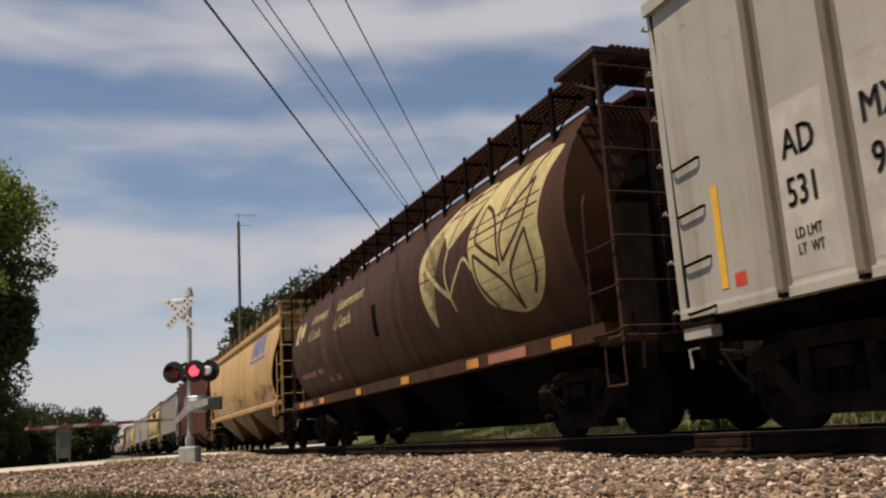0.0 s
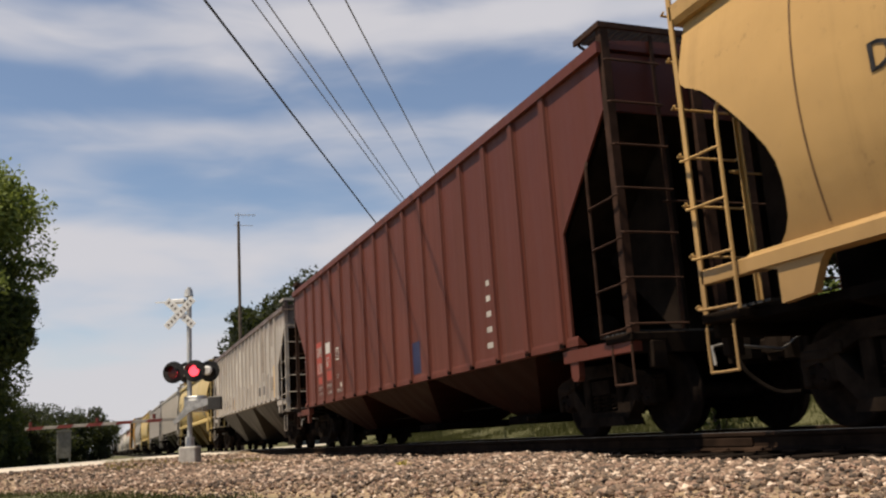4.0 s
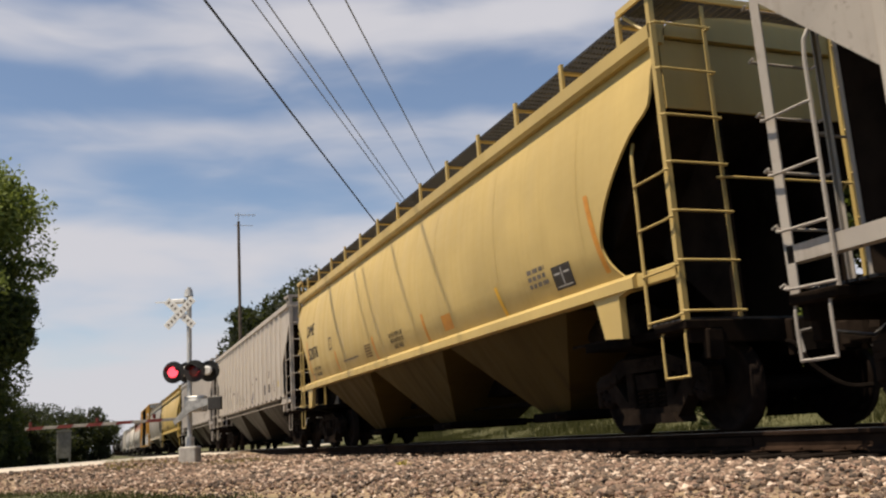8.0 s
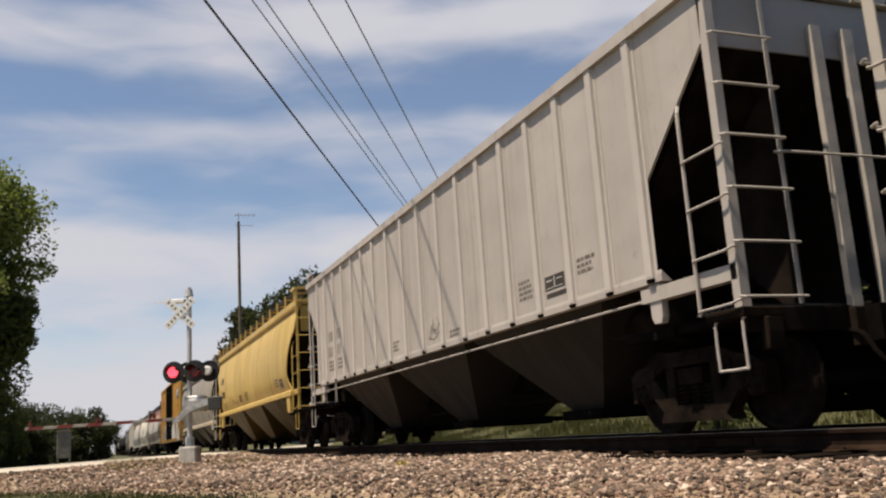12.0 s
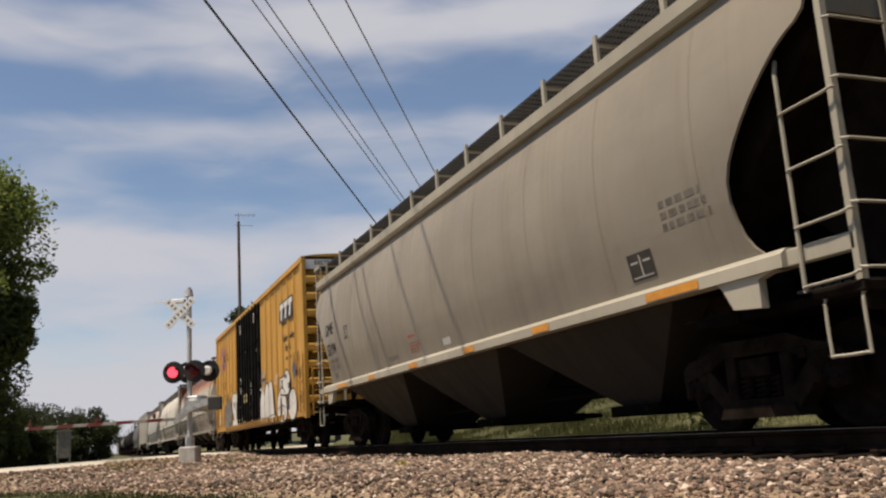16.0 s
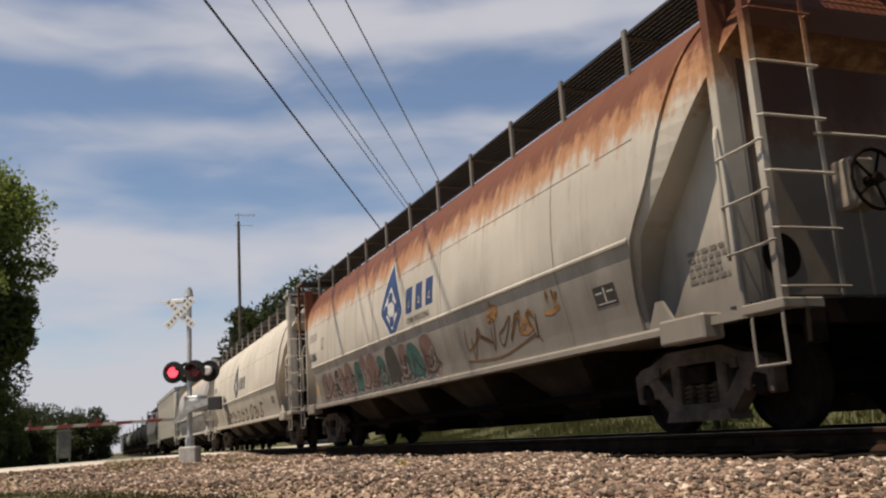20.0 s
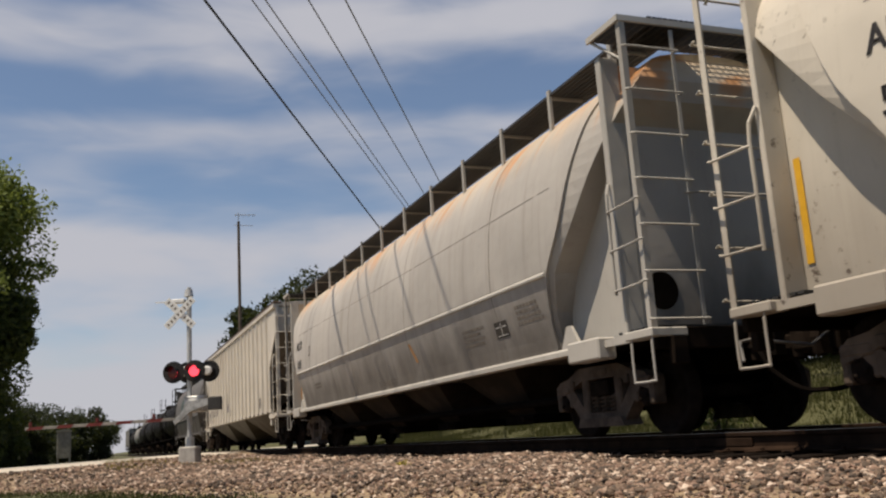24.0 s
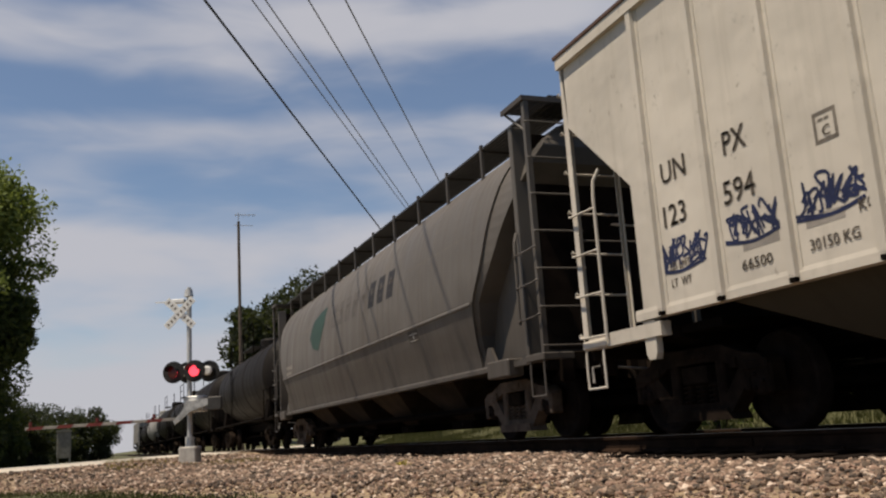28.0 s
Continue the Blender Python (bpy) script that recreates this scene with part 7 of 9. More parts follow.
def car_b():
    car, pr = cylindrical_hopper("brown cylindrical hopper with faded cream wheat emblem", -154.37, -137.13, P_BROWN, P_BROWN)
    fill = [(-5.58, 3.64), (-6.68, 3.62), (-7.48, 3.56), (-7.28, 3.2), (-7.15, 2.65), (-7.18, 2.2), (-6.84, 1.80), (-6.3, 1.66), (-5.76, 1.76), (-5.26, 1.95), (-4.97, 2.5), (-4.89, 2.92), (-5.2, 3.39)]
    patch(car, "wheat_emblem", smooth_line(fill + fill[:1], 4)[:-1], pr, M_CREAM, 0.004, "faded cream wheat emblem")
    patch(car, "wheat_leaf", smooth_line([(-3.97, 3.70), (-2.93, 3.24), (-2.74, 2.72), (-3.05, 1.94), (-3.22, 1.94), (-2.94, 2.6), (-3.12, 3.19), (-3.72, 3.52)], 4), pr, M_CREAM, 0.004)
    patch(car, "wheat_leaf", smooth_line([(-3.97, 3.68), (-5.40, 3.68), (-5.02, 3.33), (-4.41, 3.08), (-4.05, 2.96), (-3.82, 3.17), (-3.56, 3.32)], 4), pr, M_CREAM, 0.004)
    for pts, w, m in (([(-4.05, 2.98), (-3.92, 2.56), (-4.11, 1.98)], 0.06, M_CREAM), ([(-3.08, 2.80), (-3.59, 2.46), (-4.01, 2.21)], 0.09, M_CREAM), ([(-4.01, 2.21), (-4.4, 2.5), (-4.71, 2.68), (-4.98, 2.46)], 0.06, M_CREAM),
                      ([(-5.4, 3.3), (-5.69, 3.14), (-5.87, 2.88), (-5.92, 2.34)], 0.06, P_BROWN), ([(-5.4, 3.3), (-5.15, 2.89), (-5.4, 2.67), (-5.91, 2.41)], 0.06, P_BROWN),
                      ([(-6.04, 2.38), (-6.01, 2.7), (-6.22, 2.98), (-6.92, 3.3)], 0.06, P_BROWN), ([(-6.92, 3.3), (-6.7, 2.79), (-6.04, 2.38)], 0.06, P_BROWN),
                      ([(-6.25, 1.70), (-6.2, 2.18), (-6.46, 2.43), (-6.78, 2.66)], 0.06, P_BROWN), ([(-6.78, 2.66), (-6.88, 2.13), (-6.67, 1.84)], 0.06, P_BROWN),
                      ([(-5.11, 2.64), (-5.58, 2.36), (-5.98, 2.09), (-6.23, 1.72)], 0.06, P_BROWN), ([(-5.07, 2.67), (-5.15, 2.22), (-5.56, 1.81)], 0.06, P_BROWN),
                      ([(-5.94, 3.01), (-6.15, 3.36), (-6.48, 3.61)], 0.04, P_BROWN), ([(-6.06, 3.03), (-6.25, 3.32), (-6.58, 3.61)], 0.04, P_BROWN), ([(-6.75, 3.23), (-6.86, 3.47), (-7.08, 3.6)], 0.05, P_BROWN),
                      ([(-3.77, 3.47), (-4.27, 3.62), (-4.81, 3.66)], 0.04, P_BROWN), ([(-4.05, 3.01), (-4.27, 3.38), (-4.81, 3.66)], 0.04, P_BROWN)):
        bm = bmesh.new()
        ribbon(bm, smooth_line([(-a, b) for a, b in pts], 6), w)
        on_side(bm, pr, 0.009, 9.0)
        part("emblem_line", bm, m, car)
    lettering(car, "Gouvernement", 3.12, 3.04, 0.27, pr, M_CREAM, "lettering", 0.92)
    lettering(car, "du Canada", 3.20, 2.62, 0.27, pr, M_CREAM, "lettering", 0.92)
    lettering(car, "Government", 5.78, 3.06, 0.27, pr, M_CREAM, "lettering", 0.86)
    lettering(car, "of Canada", 5.86, 2.66, 0.27, pr, M_CREAM, "lettering", 0.86)
    rect(car, "flag_bar", 7.40, 7.06, 2.74, 3.26, pr, M_CREAM)
    leaf = [(0.0, -0.26), (0.03, -0.12), (0.16, -0.14), (0.13, -0.05), (0.27, 0.06), (0.22, 0.09), (0.24, 0.19), (0.14, 0.15), (0.08, 0.12), (0.09, 0.24), (0.0, 0.30)]
    patch(car, "leaf_emblem", [(6.70 - y, 3.0 + z) for y, z in leaf] + [(6.70 + y, 3.0 + z) for y, z in leaf[::-1][1:-1]], pr, M_CREAM)
    lettering(car, "CP", 7.42, 2.10, 0.20, pr, M_FADED, "reporting_mark")
    lettering(car, "024 3", 6.12, 2.06, 0.20, pr, M_FADED, "car_number", 1.2)
    for a, b, z in ((7.30, 5.70, 1.80), (5.45, 4.96, 1.80), (4.66, 4.40, 1.56), (3.96, 3.64, 1.56)):
        rect(car, "paint_patch", a, b, z, z + 0.12, pr, M_PINK, 0.003)
    plate_box(car, 4.48, 2.02, 0.30, pr, M_FADED)
    rect(car, "opening_patch", 0.14, -0.16, 2.10, 2.72, pr, M_DARK)
    scribble(car, 3.0, 2.0, 1.5, 0.4, pr, M_SPRAYBLACK, RNG, 3, 0.012)
    sill = [(1.555, 1.0), (1.555, 1.3)]
    for a, b in ((7.45, 6.95), (5.14, 4.66), (1.78, 1.40), (-1.28, -1.72), (-4.4, -4.85), (-7.1, -7.6)):
        rect(car, "reflector", a, b, 1.07, 1.20, sill, M_ORANGE, 0.004)
    rect(car, "paint_patch", 6.8, 5.9, 1.06, 1.18, sill, M_PINK, 0.003)
    rect(car, "paint_patch", -5.2, -6.4, 1.07, 1.20, sill, M_PINK, 0.003)


def slanted_block(car, y, z, w, h, prof, mat, lean=0.12, name="emblem_block"):
    """Plain block in place of an emblem's letter."""
    patch(car, name, [(y, z), (y - w, z), (y - w - lean, z + h), (y - lean, z + h)], prof, mat)


def car_c():
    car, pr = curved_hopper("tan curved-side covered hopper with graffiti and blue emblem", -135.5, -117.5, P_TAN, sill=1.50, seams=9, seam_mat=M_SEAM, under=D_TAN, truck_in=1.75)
    # emblem as slanted blue blocks over a bar
    for y, w in ((-3.92, 0.42), (-4.52, 0.62), (-5.36, 0.36), (-5.92, 0.46)):
        slanted_block(car, y, 3.14, w, 0.62, pr, M_BLUE, 0.2)
    slanted_block(car, -4.09, 3.27, 0.13, 0.36, pr, P_TAN, 0.115, "emblem_counter")
    slanted_block(car, -4.70, 3.14, 0.07, 0.34, pr, P_TAN, 0.11, "emblem_counter")
    slanted_block(car, -4.98, 3.42, 0.07, 0.34, pr, P_TAN, 0.11, "emblem_counter")
    slanted_block(car, -5.50, 3.22, 0.10, 0.14, pr, P_TAN, 0.045, "emblem_counter")
    slanted_block(car, -5.60, 3.50, 0.09, 0.12, pr, P_TAN, 0.04, "emblem_counter")
    slanted_block(car, -3.60, 2.97, 3.1, 0.08, pr, M_BLUE, 0.02)
    slanted_block(car, -3.66, 3.08, 0.35, 0.035, pr, M_BLUE, 0.01)
    lettering(car, "DME", 6.70, 2.46, 0.22, pr, M_BLACKTEXT, "reporting_mark", 0.95)
    lettering(car, "51179", 6.52, 1.98, 0.22, pr, M_BLACKTEXT, "car_number", 0.85)
    plate_box(car, 4.08, 2.18, 0.28, pr, M_SEAM)
    tape(car, -7.62, 1.50, 2.42, pr, M_YELLOW, 0.08, 0.10)
    tape(car, 1.52, 1.52, 2.00, pr, M_YELLOW, 0.08, 0.09)
    tape(car, -1.98, 1.50, 1.95, pr, M_YELLOW, 0.08, 0.12)
    tape(car, 6.35, 1.52, 2.0, pr, M_ORANGE, 0.06, 0.09)
    placard(car, -5.40, 1.58, 0.42, 0.24, pr)
    bars(car, -6.05, 2.0, 0.6, 0.09, 4, pr, M_SEAM, RNG)
    for y, z in ((-7.15, 1.86), (-7.42, 1.62), (-7.62, 1.74), (-7.40, 1.94)):
        patch(car, "diamond_placard", [(y, z), (y - 0.11, z - 0.09), (y - 0.22, z), (y - 0.11, z + 0.09)], pr, M_SPRAYBLACK)
    scribble(car, 0.9, 2.0, 0.75, 0.2, pr, M_SPRAYBLACK, RNG, 3, 0.022)
    scribble(car, -0.22, 1.68, 0.85, 0.3, pr, M_SPRAYBLACK, RNG, 5, 0.028)
    scribble(car, -1.2, 1.62, 0.75, 0.35, pr, M_SPRAYBLACK, RNG, 4, 0.028)
    scribble(car, -4.0, 1.55, 1.0, 0.5, pr, M_SEAM, RNG, 4, 0.025)
    scribble(car, -5.4, 1.75, 1.0, 0.42, pr, M_SEAM, RNG, 4, 0.02)
    scribble(car, -6.65, 1.9, 0.5, 0.22, pr, M_SPRAYBLACK, RNG, 3, 0.02)
    for y, w in ((5.8, 1.0), (4.4, 1.4), (2.8, 1.6)):
        scribble(car, y, 1.62, w, 0.36, pr, M_SPRAYWHITE, RNG, 6, 0.03)


def car_d():
    car, pr = ribbed_hopper("oxide red covered hopper with vertical ribs", -116.3, -99.45, P_RED, 1.08, 4.28, 0.9, 16, cut_z=2.4, cut_in=1.2, rib_span=6.97, boards=False, posts=(-0.3, 0.3), nest=True, gear=M_BROWNDARK, under=D_RED)
    rect(car, "paint_patch", 5.86, 5.10, 1.78, 2.58, pr, M_REDPATCH, 0.003)
    rect(car, "paint_patch", 4.92, 4.12, 1.86, 2.20, pr, M_REDPATCH, 0.003)
    rect(car, "paint_patch", 5.72, 5.36, 1.55, 1.72, pr, M_REDPATCH, 0.003)
    rect(car, "paint_patch", 4.84, 4.25, 1.58, 1.80, pr, M_REDPATCH, 0.003)
    rect(car, "white_patch", 4.90, 4.48, 2.22, 2.48, pr, M_WHITETEXT, 0.003)
    lettering(car, "DME", 5.80, 2.20, 0.26, pr, M_WHITETEXT, "reporting_mark", 0.78)
    lettering(car, "138", 5.80, 1.80, 0.26, pr, M_WHITETEXT, "car_number", 0.85)
    lettering(car, "67", 4.86, 1.90, 0.24, pr, M_WHITETEXT, "car_number", 0.85)
    plate_box(car, 3.92, 1.98, 0.28, pr, M_WHITETEXT)
    lettering(car, "LD LMT", 5.72, 1.40, 0.085, pr, M_WHITETEXT, "weight_stencil", 0.9)
    lettering(car, "LT  WT", 5.70, 1.26, 0.085, pr, M_WHITETEXT, "weight_stencil", 0.9)
    lettering(car, "200600", 4.88, 1.41, 0.09, pr, M_WHITETEXT, "weight_stencil", 1.2)
    lettering(car, "62400", 4.78, 1.25, 0.09, pr, M_WHITETEXT, "weight_stencil", 1.2)
    lettering(car, "LO", 3.88, 1.56, 0.10, pr, M_WHITETEXT, "weight_stencil")
    lettering(car, "NEW 2-81", 3.87, 1.24, 0.09, pr, M_WHITETEXT, "weight_stencil", 0.9)
    for k in range(5):
        rect(car, "white_mark", -4.75 - 0.02 * k, -4.95, 1.30 + 0.22 * k, 1.38 + 0.22 * k, pr, M_GREYPATCH)
    rect(car, "white_mark", 3.6, 3.3, 1.35, 1.45, pr, M_GREYPATCH)
    rect(car, "blue_patch", -1.3, -1.9, 1.2, 1.75, pr, M_SPRAYBLUE, 0.003)


HOPPER_RIBS = (0.46, 1.38, 2.30, 3.14, 3.96, 4.78, 5.60, 6.42, 7.20)


def rib_places(shift, reach=7.20):
    """Side posts set closer together towards the ends of the car."""
    half_set = [r for r in HOPPER_RIBS[:-1]] + [reach]
    return [shift - r for r in half_set[::-1]] + [shift + r for r in half_set]


def car_e():
    car, pr = ribbed_hopper("weathered grey ribbed covered hopper with yellow tape", -98.0, -80.4, P_GREYE, 1.52, 4.15, 0.86, 18, under=D_GREY, rib_at=rib_places(0.14, 7.36), rib_mat=P_RIBE, posts=(-0.58, 0.58), wheel=(-0.29, 2.30))
    tape(car, -6.86, 1.55, 2.57, pr, M_YELLOW, 0.0, 0.10)
    tape(car, -3.62, 1.50, 1.97, pr, M_YELLOW, 0.0, 0.08)
    tape(car, 7.42, 1.56, 2.50, pr, M_YELLOW, 0.0, 0.10)
    tape(car, 4.40, 1.64, 2.00, pr, M_YELLOW, 0.0, 0.10)
    tape(car, 1.88, 1.54, 2.00, pr, M_YELLOW, 0.0, 0.09)
    tape(car, -0.98, 1.54, 2.01, pr, M_YELLOW, 0.0, 0.11)
    rect(car, "stencil_panel", -4.04, -4.50, 1.78, 2.08, pr, M_PLACARD)
    rect(car, "stencil_panel", -4.90, -5.38, 1.78, 2.07, pr, M_PLACARD)
    # repainted and stained stretches, each as wide as the panel between two ribs
    edges = rib_places(0.14, 7.36)
    for k, z0, z1, m in ((16, 2.55, 3.6, M_GREYPATCH), (17, 1.62, 2.5, M_MIDPATCH), (16, 1.62, 2.5, M_MIDPATCH), (14, 1.60, 2.2, M_MIDPATCH), (12, 2.3, 3.5, M_GREYPATCH), (11, 2.2, 3.3, M_GREYPATCH), (10, 1.6, 2.1, M_PATCHBROWN), (9, 2.5, 3.4, M_GREYPATCH),
                         (8, 2.4, 3.8, M_GREYPATCH), (7, 1.58, 2.35, M_MIDPATCH), (6, 1.58, 2.2, M_MIDPATCH), (5, 2.3, 3.0, M_GREYPATCH), (2, 2.5, 4.0, M_PATCHBROWN), (1, 1.6, 2.4, M_MIDPATCH), (0, 2.2, 3.2, M_GREYPATCH), (13, 3.2, 4.0, M_PATCHBROWN), (15, 3.0, 4.0, M_PATCHBROWN)):
        y, q = edges[min(k, 16)] + 0.083, edges[min(k, 16) + 1] - 0.083
        tilt = RNG.uniform(-0.08, 0.08)
        patch(car, "paint_patch", [(q, z0 + tilt), (y, z0 - tilt), (y, z1 + tilt), (q, z1 - tilt)], pr, m, 0.003)
    for y in (-4.04, -4.90):
        for a, b, c, d in ((y + 0.03, y - 0.51, 2.085, 2.11), (y + 0.03, y - 0.51, 1.75, 1.775), (y + 0.03, y + 0.005, 1.775, 2.085), (y - 0.485, y - 0.51, 1.775, 2.085)):
            rect(car, "panel_border", a, b, c, d, pr, M_WHITETEXT, 0.007)
    lettering(car, "EE", 7.12, 2.18, 0.26, pr, M_WHITETEXT, "reporting_mark", 0.9)
    lettering(car, "C", 6.40, 2.16, 0.26, pr, M_WHITETEXT, "reporting_mark", 0.9)
    lettering(car, "51", 7.12, 1.80, 0.25, pr, M_WHITETEXT, "car_number", 0.8)
    lettering(car, "65", 6.45, 1.82, 0.25, pr, M_WHITETEXT, "car_number", 0.8)
    lettering(car, "LD LMT", 4.84, 1.92, 0.085, pr, M_GREYTEXT, "weight_stencil", 0.85)
    lettering(car, "LT  WT", 4.82, 1.76, 0.085, pr, M_GREYTEXT, "weight_stencil", 0.85)
    lettering(car, "202800", 4.00, 1.93, 0.085, pr, M_GREYTEXT, "weight_stencil", 1.0)
    lettering(car, "60200", 3.90, 1.77, 0.085, pr, M_GREYTEXT, "weight_stencil", 1.0)
    lettering(car, "NEW 6-80", 3.18, 1.77, 0.09, pr, M_GREYTEXT, "weight_stencil", 0.85)
    lettering(car, "LD", 3.18, 2.1, 0.09, pr, M_GREYTEXT, "weight_stencil", 0.85)
    bars(car, -4.9, 2.4, 0.5, 0.08, 3, pr, M_GREYTEXT, RNG)
    bars(car, -6.4, 2.2, 0.45, 0.09, 5, pr, M_GREYTEXT, RNG)


def yellow_marks(car, pr, number, left, shift=0.0):
    lettering(car, "DME", left, 2.80, 0.29, pr, M_BLACKTEXT, "reporting_mark", 0.98)
    lettering(car, number, left - 0.13, 2.21, 0.29, pr, M_BLACKTEXT, "car_number", 0.98)
    weight_lines(car, pr, left - 0.48, 1.90, 0.085, "225000", "61000")
    for a, b, z0, z1 in ((left - 0.18, left - 0.42, 1.70, 1.73), (left - 0.18, left - 0.42, 1.82, 1.85), (left - 0.18, left - 0.21, 1.73, 1.82), (left - 0.39, left - 0.42, 1.73, 1.82)):
        rect(car, "stencil_frame", a, b, z0, z1, pr, M_GREYTEXT)


def car_f():
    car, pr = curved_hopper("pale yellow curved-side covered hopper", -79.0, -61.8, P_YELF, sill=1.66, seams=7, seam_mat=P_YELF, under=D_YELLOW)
    yellow_marks(car, pr, "52076", 7.21)
    plate_box(car, 4.96, 2.24, 0.29, pr)
    tape(car, 7.28, 1.70, 2.68, pr, M_ORANGE, 0.27, 0.09)
    tape(car, 4.52, 1.72, 2.18, pr, M_ORANGE, 0.06, 0.12)
    tape(car, -7.14, 1.76, 2.66, pr, M_ORANGE, 0.16, 0.09)
    tape(car, -4.50, 1.68, 2.08, pr, M_YELLOW, 0.10, 0.09)
    tape(car, 1.52, 1.68, 2.14, pr, M_ORANGE, 0.05, 0.11)
    tape(car, -1.45, 1.68, 2.16, pr, M_ORANGE, 0.07, 0.11)
    bars(car, 2.13, 2.00, 0.46, 0.055, 5, pr, M_SEAM, RNG)
    placard(car, -6.16, 1.76, 0.46, 0.28, pr)
    bars(car, -5.53, 2.06, 0.6, 0.09, 3, pr, M_GREYTEXT, RNG)
    lettering(car, "DO NOT MOVE CAR", 0.42, 1.98, 0.080, pr, M_BLACKTEXT, "warning_stencil", 0.75)
    lettering(car, "WITH HATCHES OR", 0.39, 1.87, 0.080, pr, M_BLACKTEXT, "warning_stencil", 0.75)
    lettering(car, "GATES OPEN", 0.24, 1.76, 0.080, pr, M_BLACKTEXT, "warning_stencil", 0.75)
    bars(car, 3.9, 1.86, 1.5, 0.07, 1, pr, M_GREYTEXT, RNG)
    rect(car, "paint_patch", -2.35, -2.75, 1.76, 2.0, pr, M_ORANGE, 0.003)


def car_g():
    car, pr = ribbed_hopper("stained grey ribbed covered hopper with tags", -60.5, -43.3, P_GREYG, 1.52, 4.13, 0.9, 18, rib_at=rib_places(0.09), rib_mat=P_RIBG, under=D_GREY, pipe_line=True, posts=(-0.2, 0.2))
    lettering(car, "DM", 6.98, 2.26, 0.26, pr, M_GREYTEXT, "reporting_mark", 0.75)
    lettering(car, "E", 6.22, 2.28, 0.24, pr, M_GREYTEXT, "reporting_mark", 0.8)
    for ch, y in (("4", 5.56), ("8", 5.22), ("1", 4.72), ("0", 4.40), ("8", 3.92), ("5", 3.56)):
        lettering(car, ch, y, 2.33, 0.26, pr, M_GREYTEXT, "car_number", 0.82, bold=0.012)
    bars(car, 4.9, 2.0, 0.5, 0.09, 4, pr, M_MIDPATCH, RNG)
    bars(car, 4.0, 2.0, 0.5, 0.09, 4, pr, M_MIDPATCH, RNG)
    bars(car, 2.28, 2.10, 0.6, 0.06, 6, pr, M_MIDPATCH, RNG)
    for y in (3.06, 2.92, 2.72):
        patch(car, "round_mark", [(y + 0.055 * math.cos(a), 2.24 + 0.055 * math.sin(a)) for a in np.linspace(0, 5.8, 10)], pr, M_BLACKTEXT)
    patch(car, "round_mark", [(1.85 + 0.09 * math.cos(a), 2.20 + 0.07 * math.sin(a)) for a in np.linspace(0, 5.8, 10)], pr, M_BLACKTEXT)
    rect(car, "dark_mark", 1.80, 1.66, 2.17, 2.23, pr, M_BLACKTEXT)
    rect(car, "dark_mark", -0.585, -0.63, 2.04, 2.14, pr, M_BLACKTEXT)
    rect(car, "dark_mark", -2.52, -2.80, 2.37, 2.47, pr, M_PLACARD)
    rect(car, "dark_mark", -1.68, -1.80, 2.26, 2.33, pr, M_PLACARD)
    # a quick tag of thin strokes with a dot over it
    bm = bmesh.new()
    for line in (((1.32, 1.73), (1.22, 1.92), (1.13, 2.06), (1.05, 1.84)), ((1.32, 1.74), (1.1, 1.75), (0.87, 1.79)), ((0.90, 2.00), (1.0, 1.84), (0.88, 1.78)),
                 ((0.86, 2.00), (0.84, 1.78), (0.69, 1.91), (0.84, 2.02)), ((0.72, 1.97), (0.60, 1.81), (0.57, 1.97)), ((0.78, 1.98), (0.66, 1.84), (0.60, 1.92)),
                 ((0.47, 1.82), (0.44, 1.98), (0.38, 1.85), (0.28, 1.94), (0.24, 1.84), (0.16, 1.88), (0.13, 1.82), (0.02, 1.84)), ((0.45, 1.66), (0.35, 1.72), (0.16, 1.72), (0.23, 1.78))):
        ribbon(bm, smooth_line([(-y, z) for y, z in line], 4), 0.020)
    on_side(bm, pr, 0.010, 9.0)
    part("graffiti", bm, M_SPRAYGREEN, car, "thin dark green spray tag")
    patch(car, "spray_dot", [(0.93 + 0.03 * math.cos(a), 2.08 + 0.03 * math.sin(a)) for a in np.linspace(0, 5.6, 8)], pr, M_SPRAYGREEN, 0.010)
    for y, z in ((-0.46, 1.73), (-0.51, 1.77), (-0.57, 1.80)):
        patch(car, "round_mark", [(y + 0.028 * math.cos(a), z + 0.028 * math.sin(a)) for a in np.linspace(0, 5.6, 8)], pr, M_BLACKTEXT)
    scribble(car, -1.55, 1.68, 0.5, 0.38, pr, M_SPRAYBLUE, RNG, 2, 0.05, label="blue spray mark")
    rect(car, "stencil_panel", -4.11, -4.58, 1.78, 2.09, pr, M_PLACARD)
    rect(car, "stencil_panel", -4.92, -5.44, 1.80, 2.07, pr, M_PLACARD)
    rect(car, "pale_label", -6.50, -6.76, 1.88, 2.06, pr, M_CREAM)
    bars(car, -4.9, 2.42, 0.5, 0.08, 3, pr, M_GREYTEXT, RNG)
    bars(car, -5.88, 2.06, 0.25, 0.09, 4, pr, M_GREYTEXT, RNG)
    rect(car, "rust_patch", 0.1, -0.4, 1.53, 1.60, pr, M_RUSTRUN, 0.003)


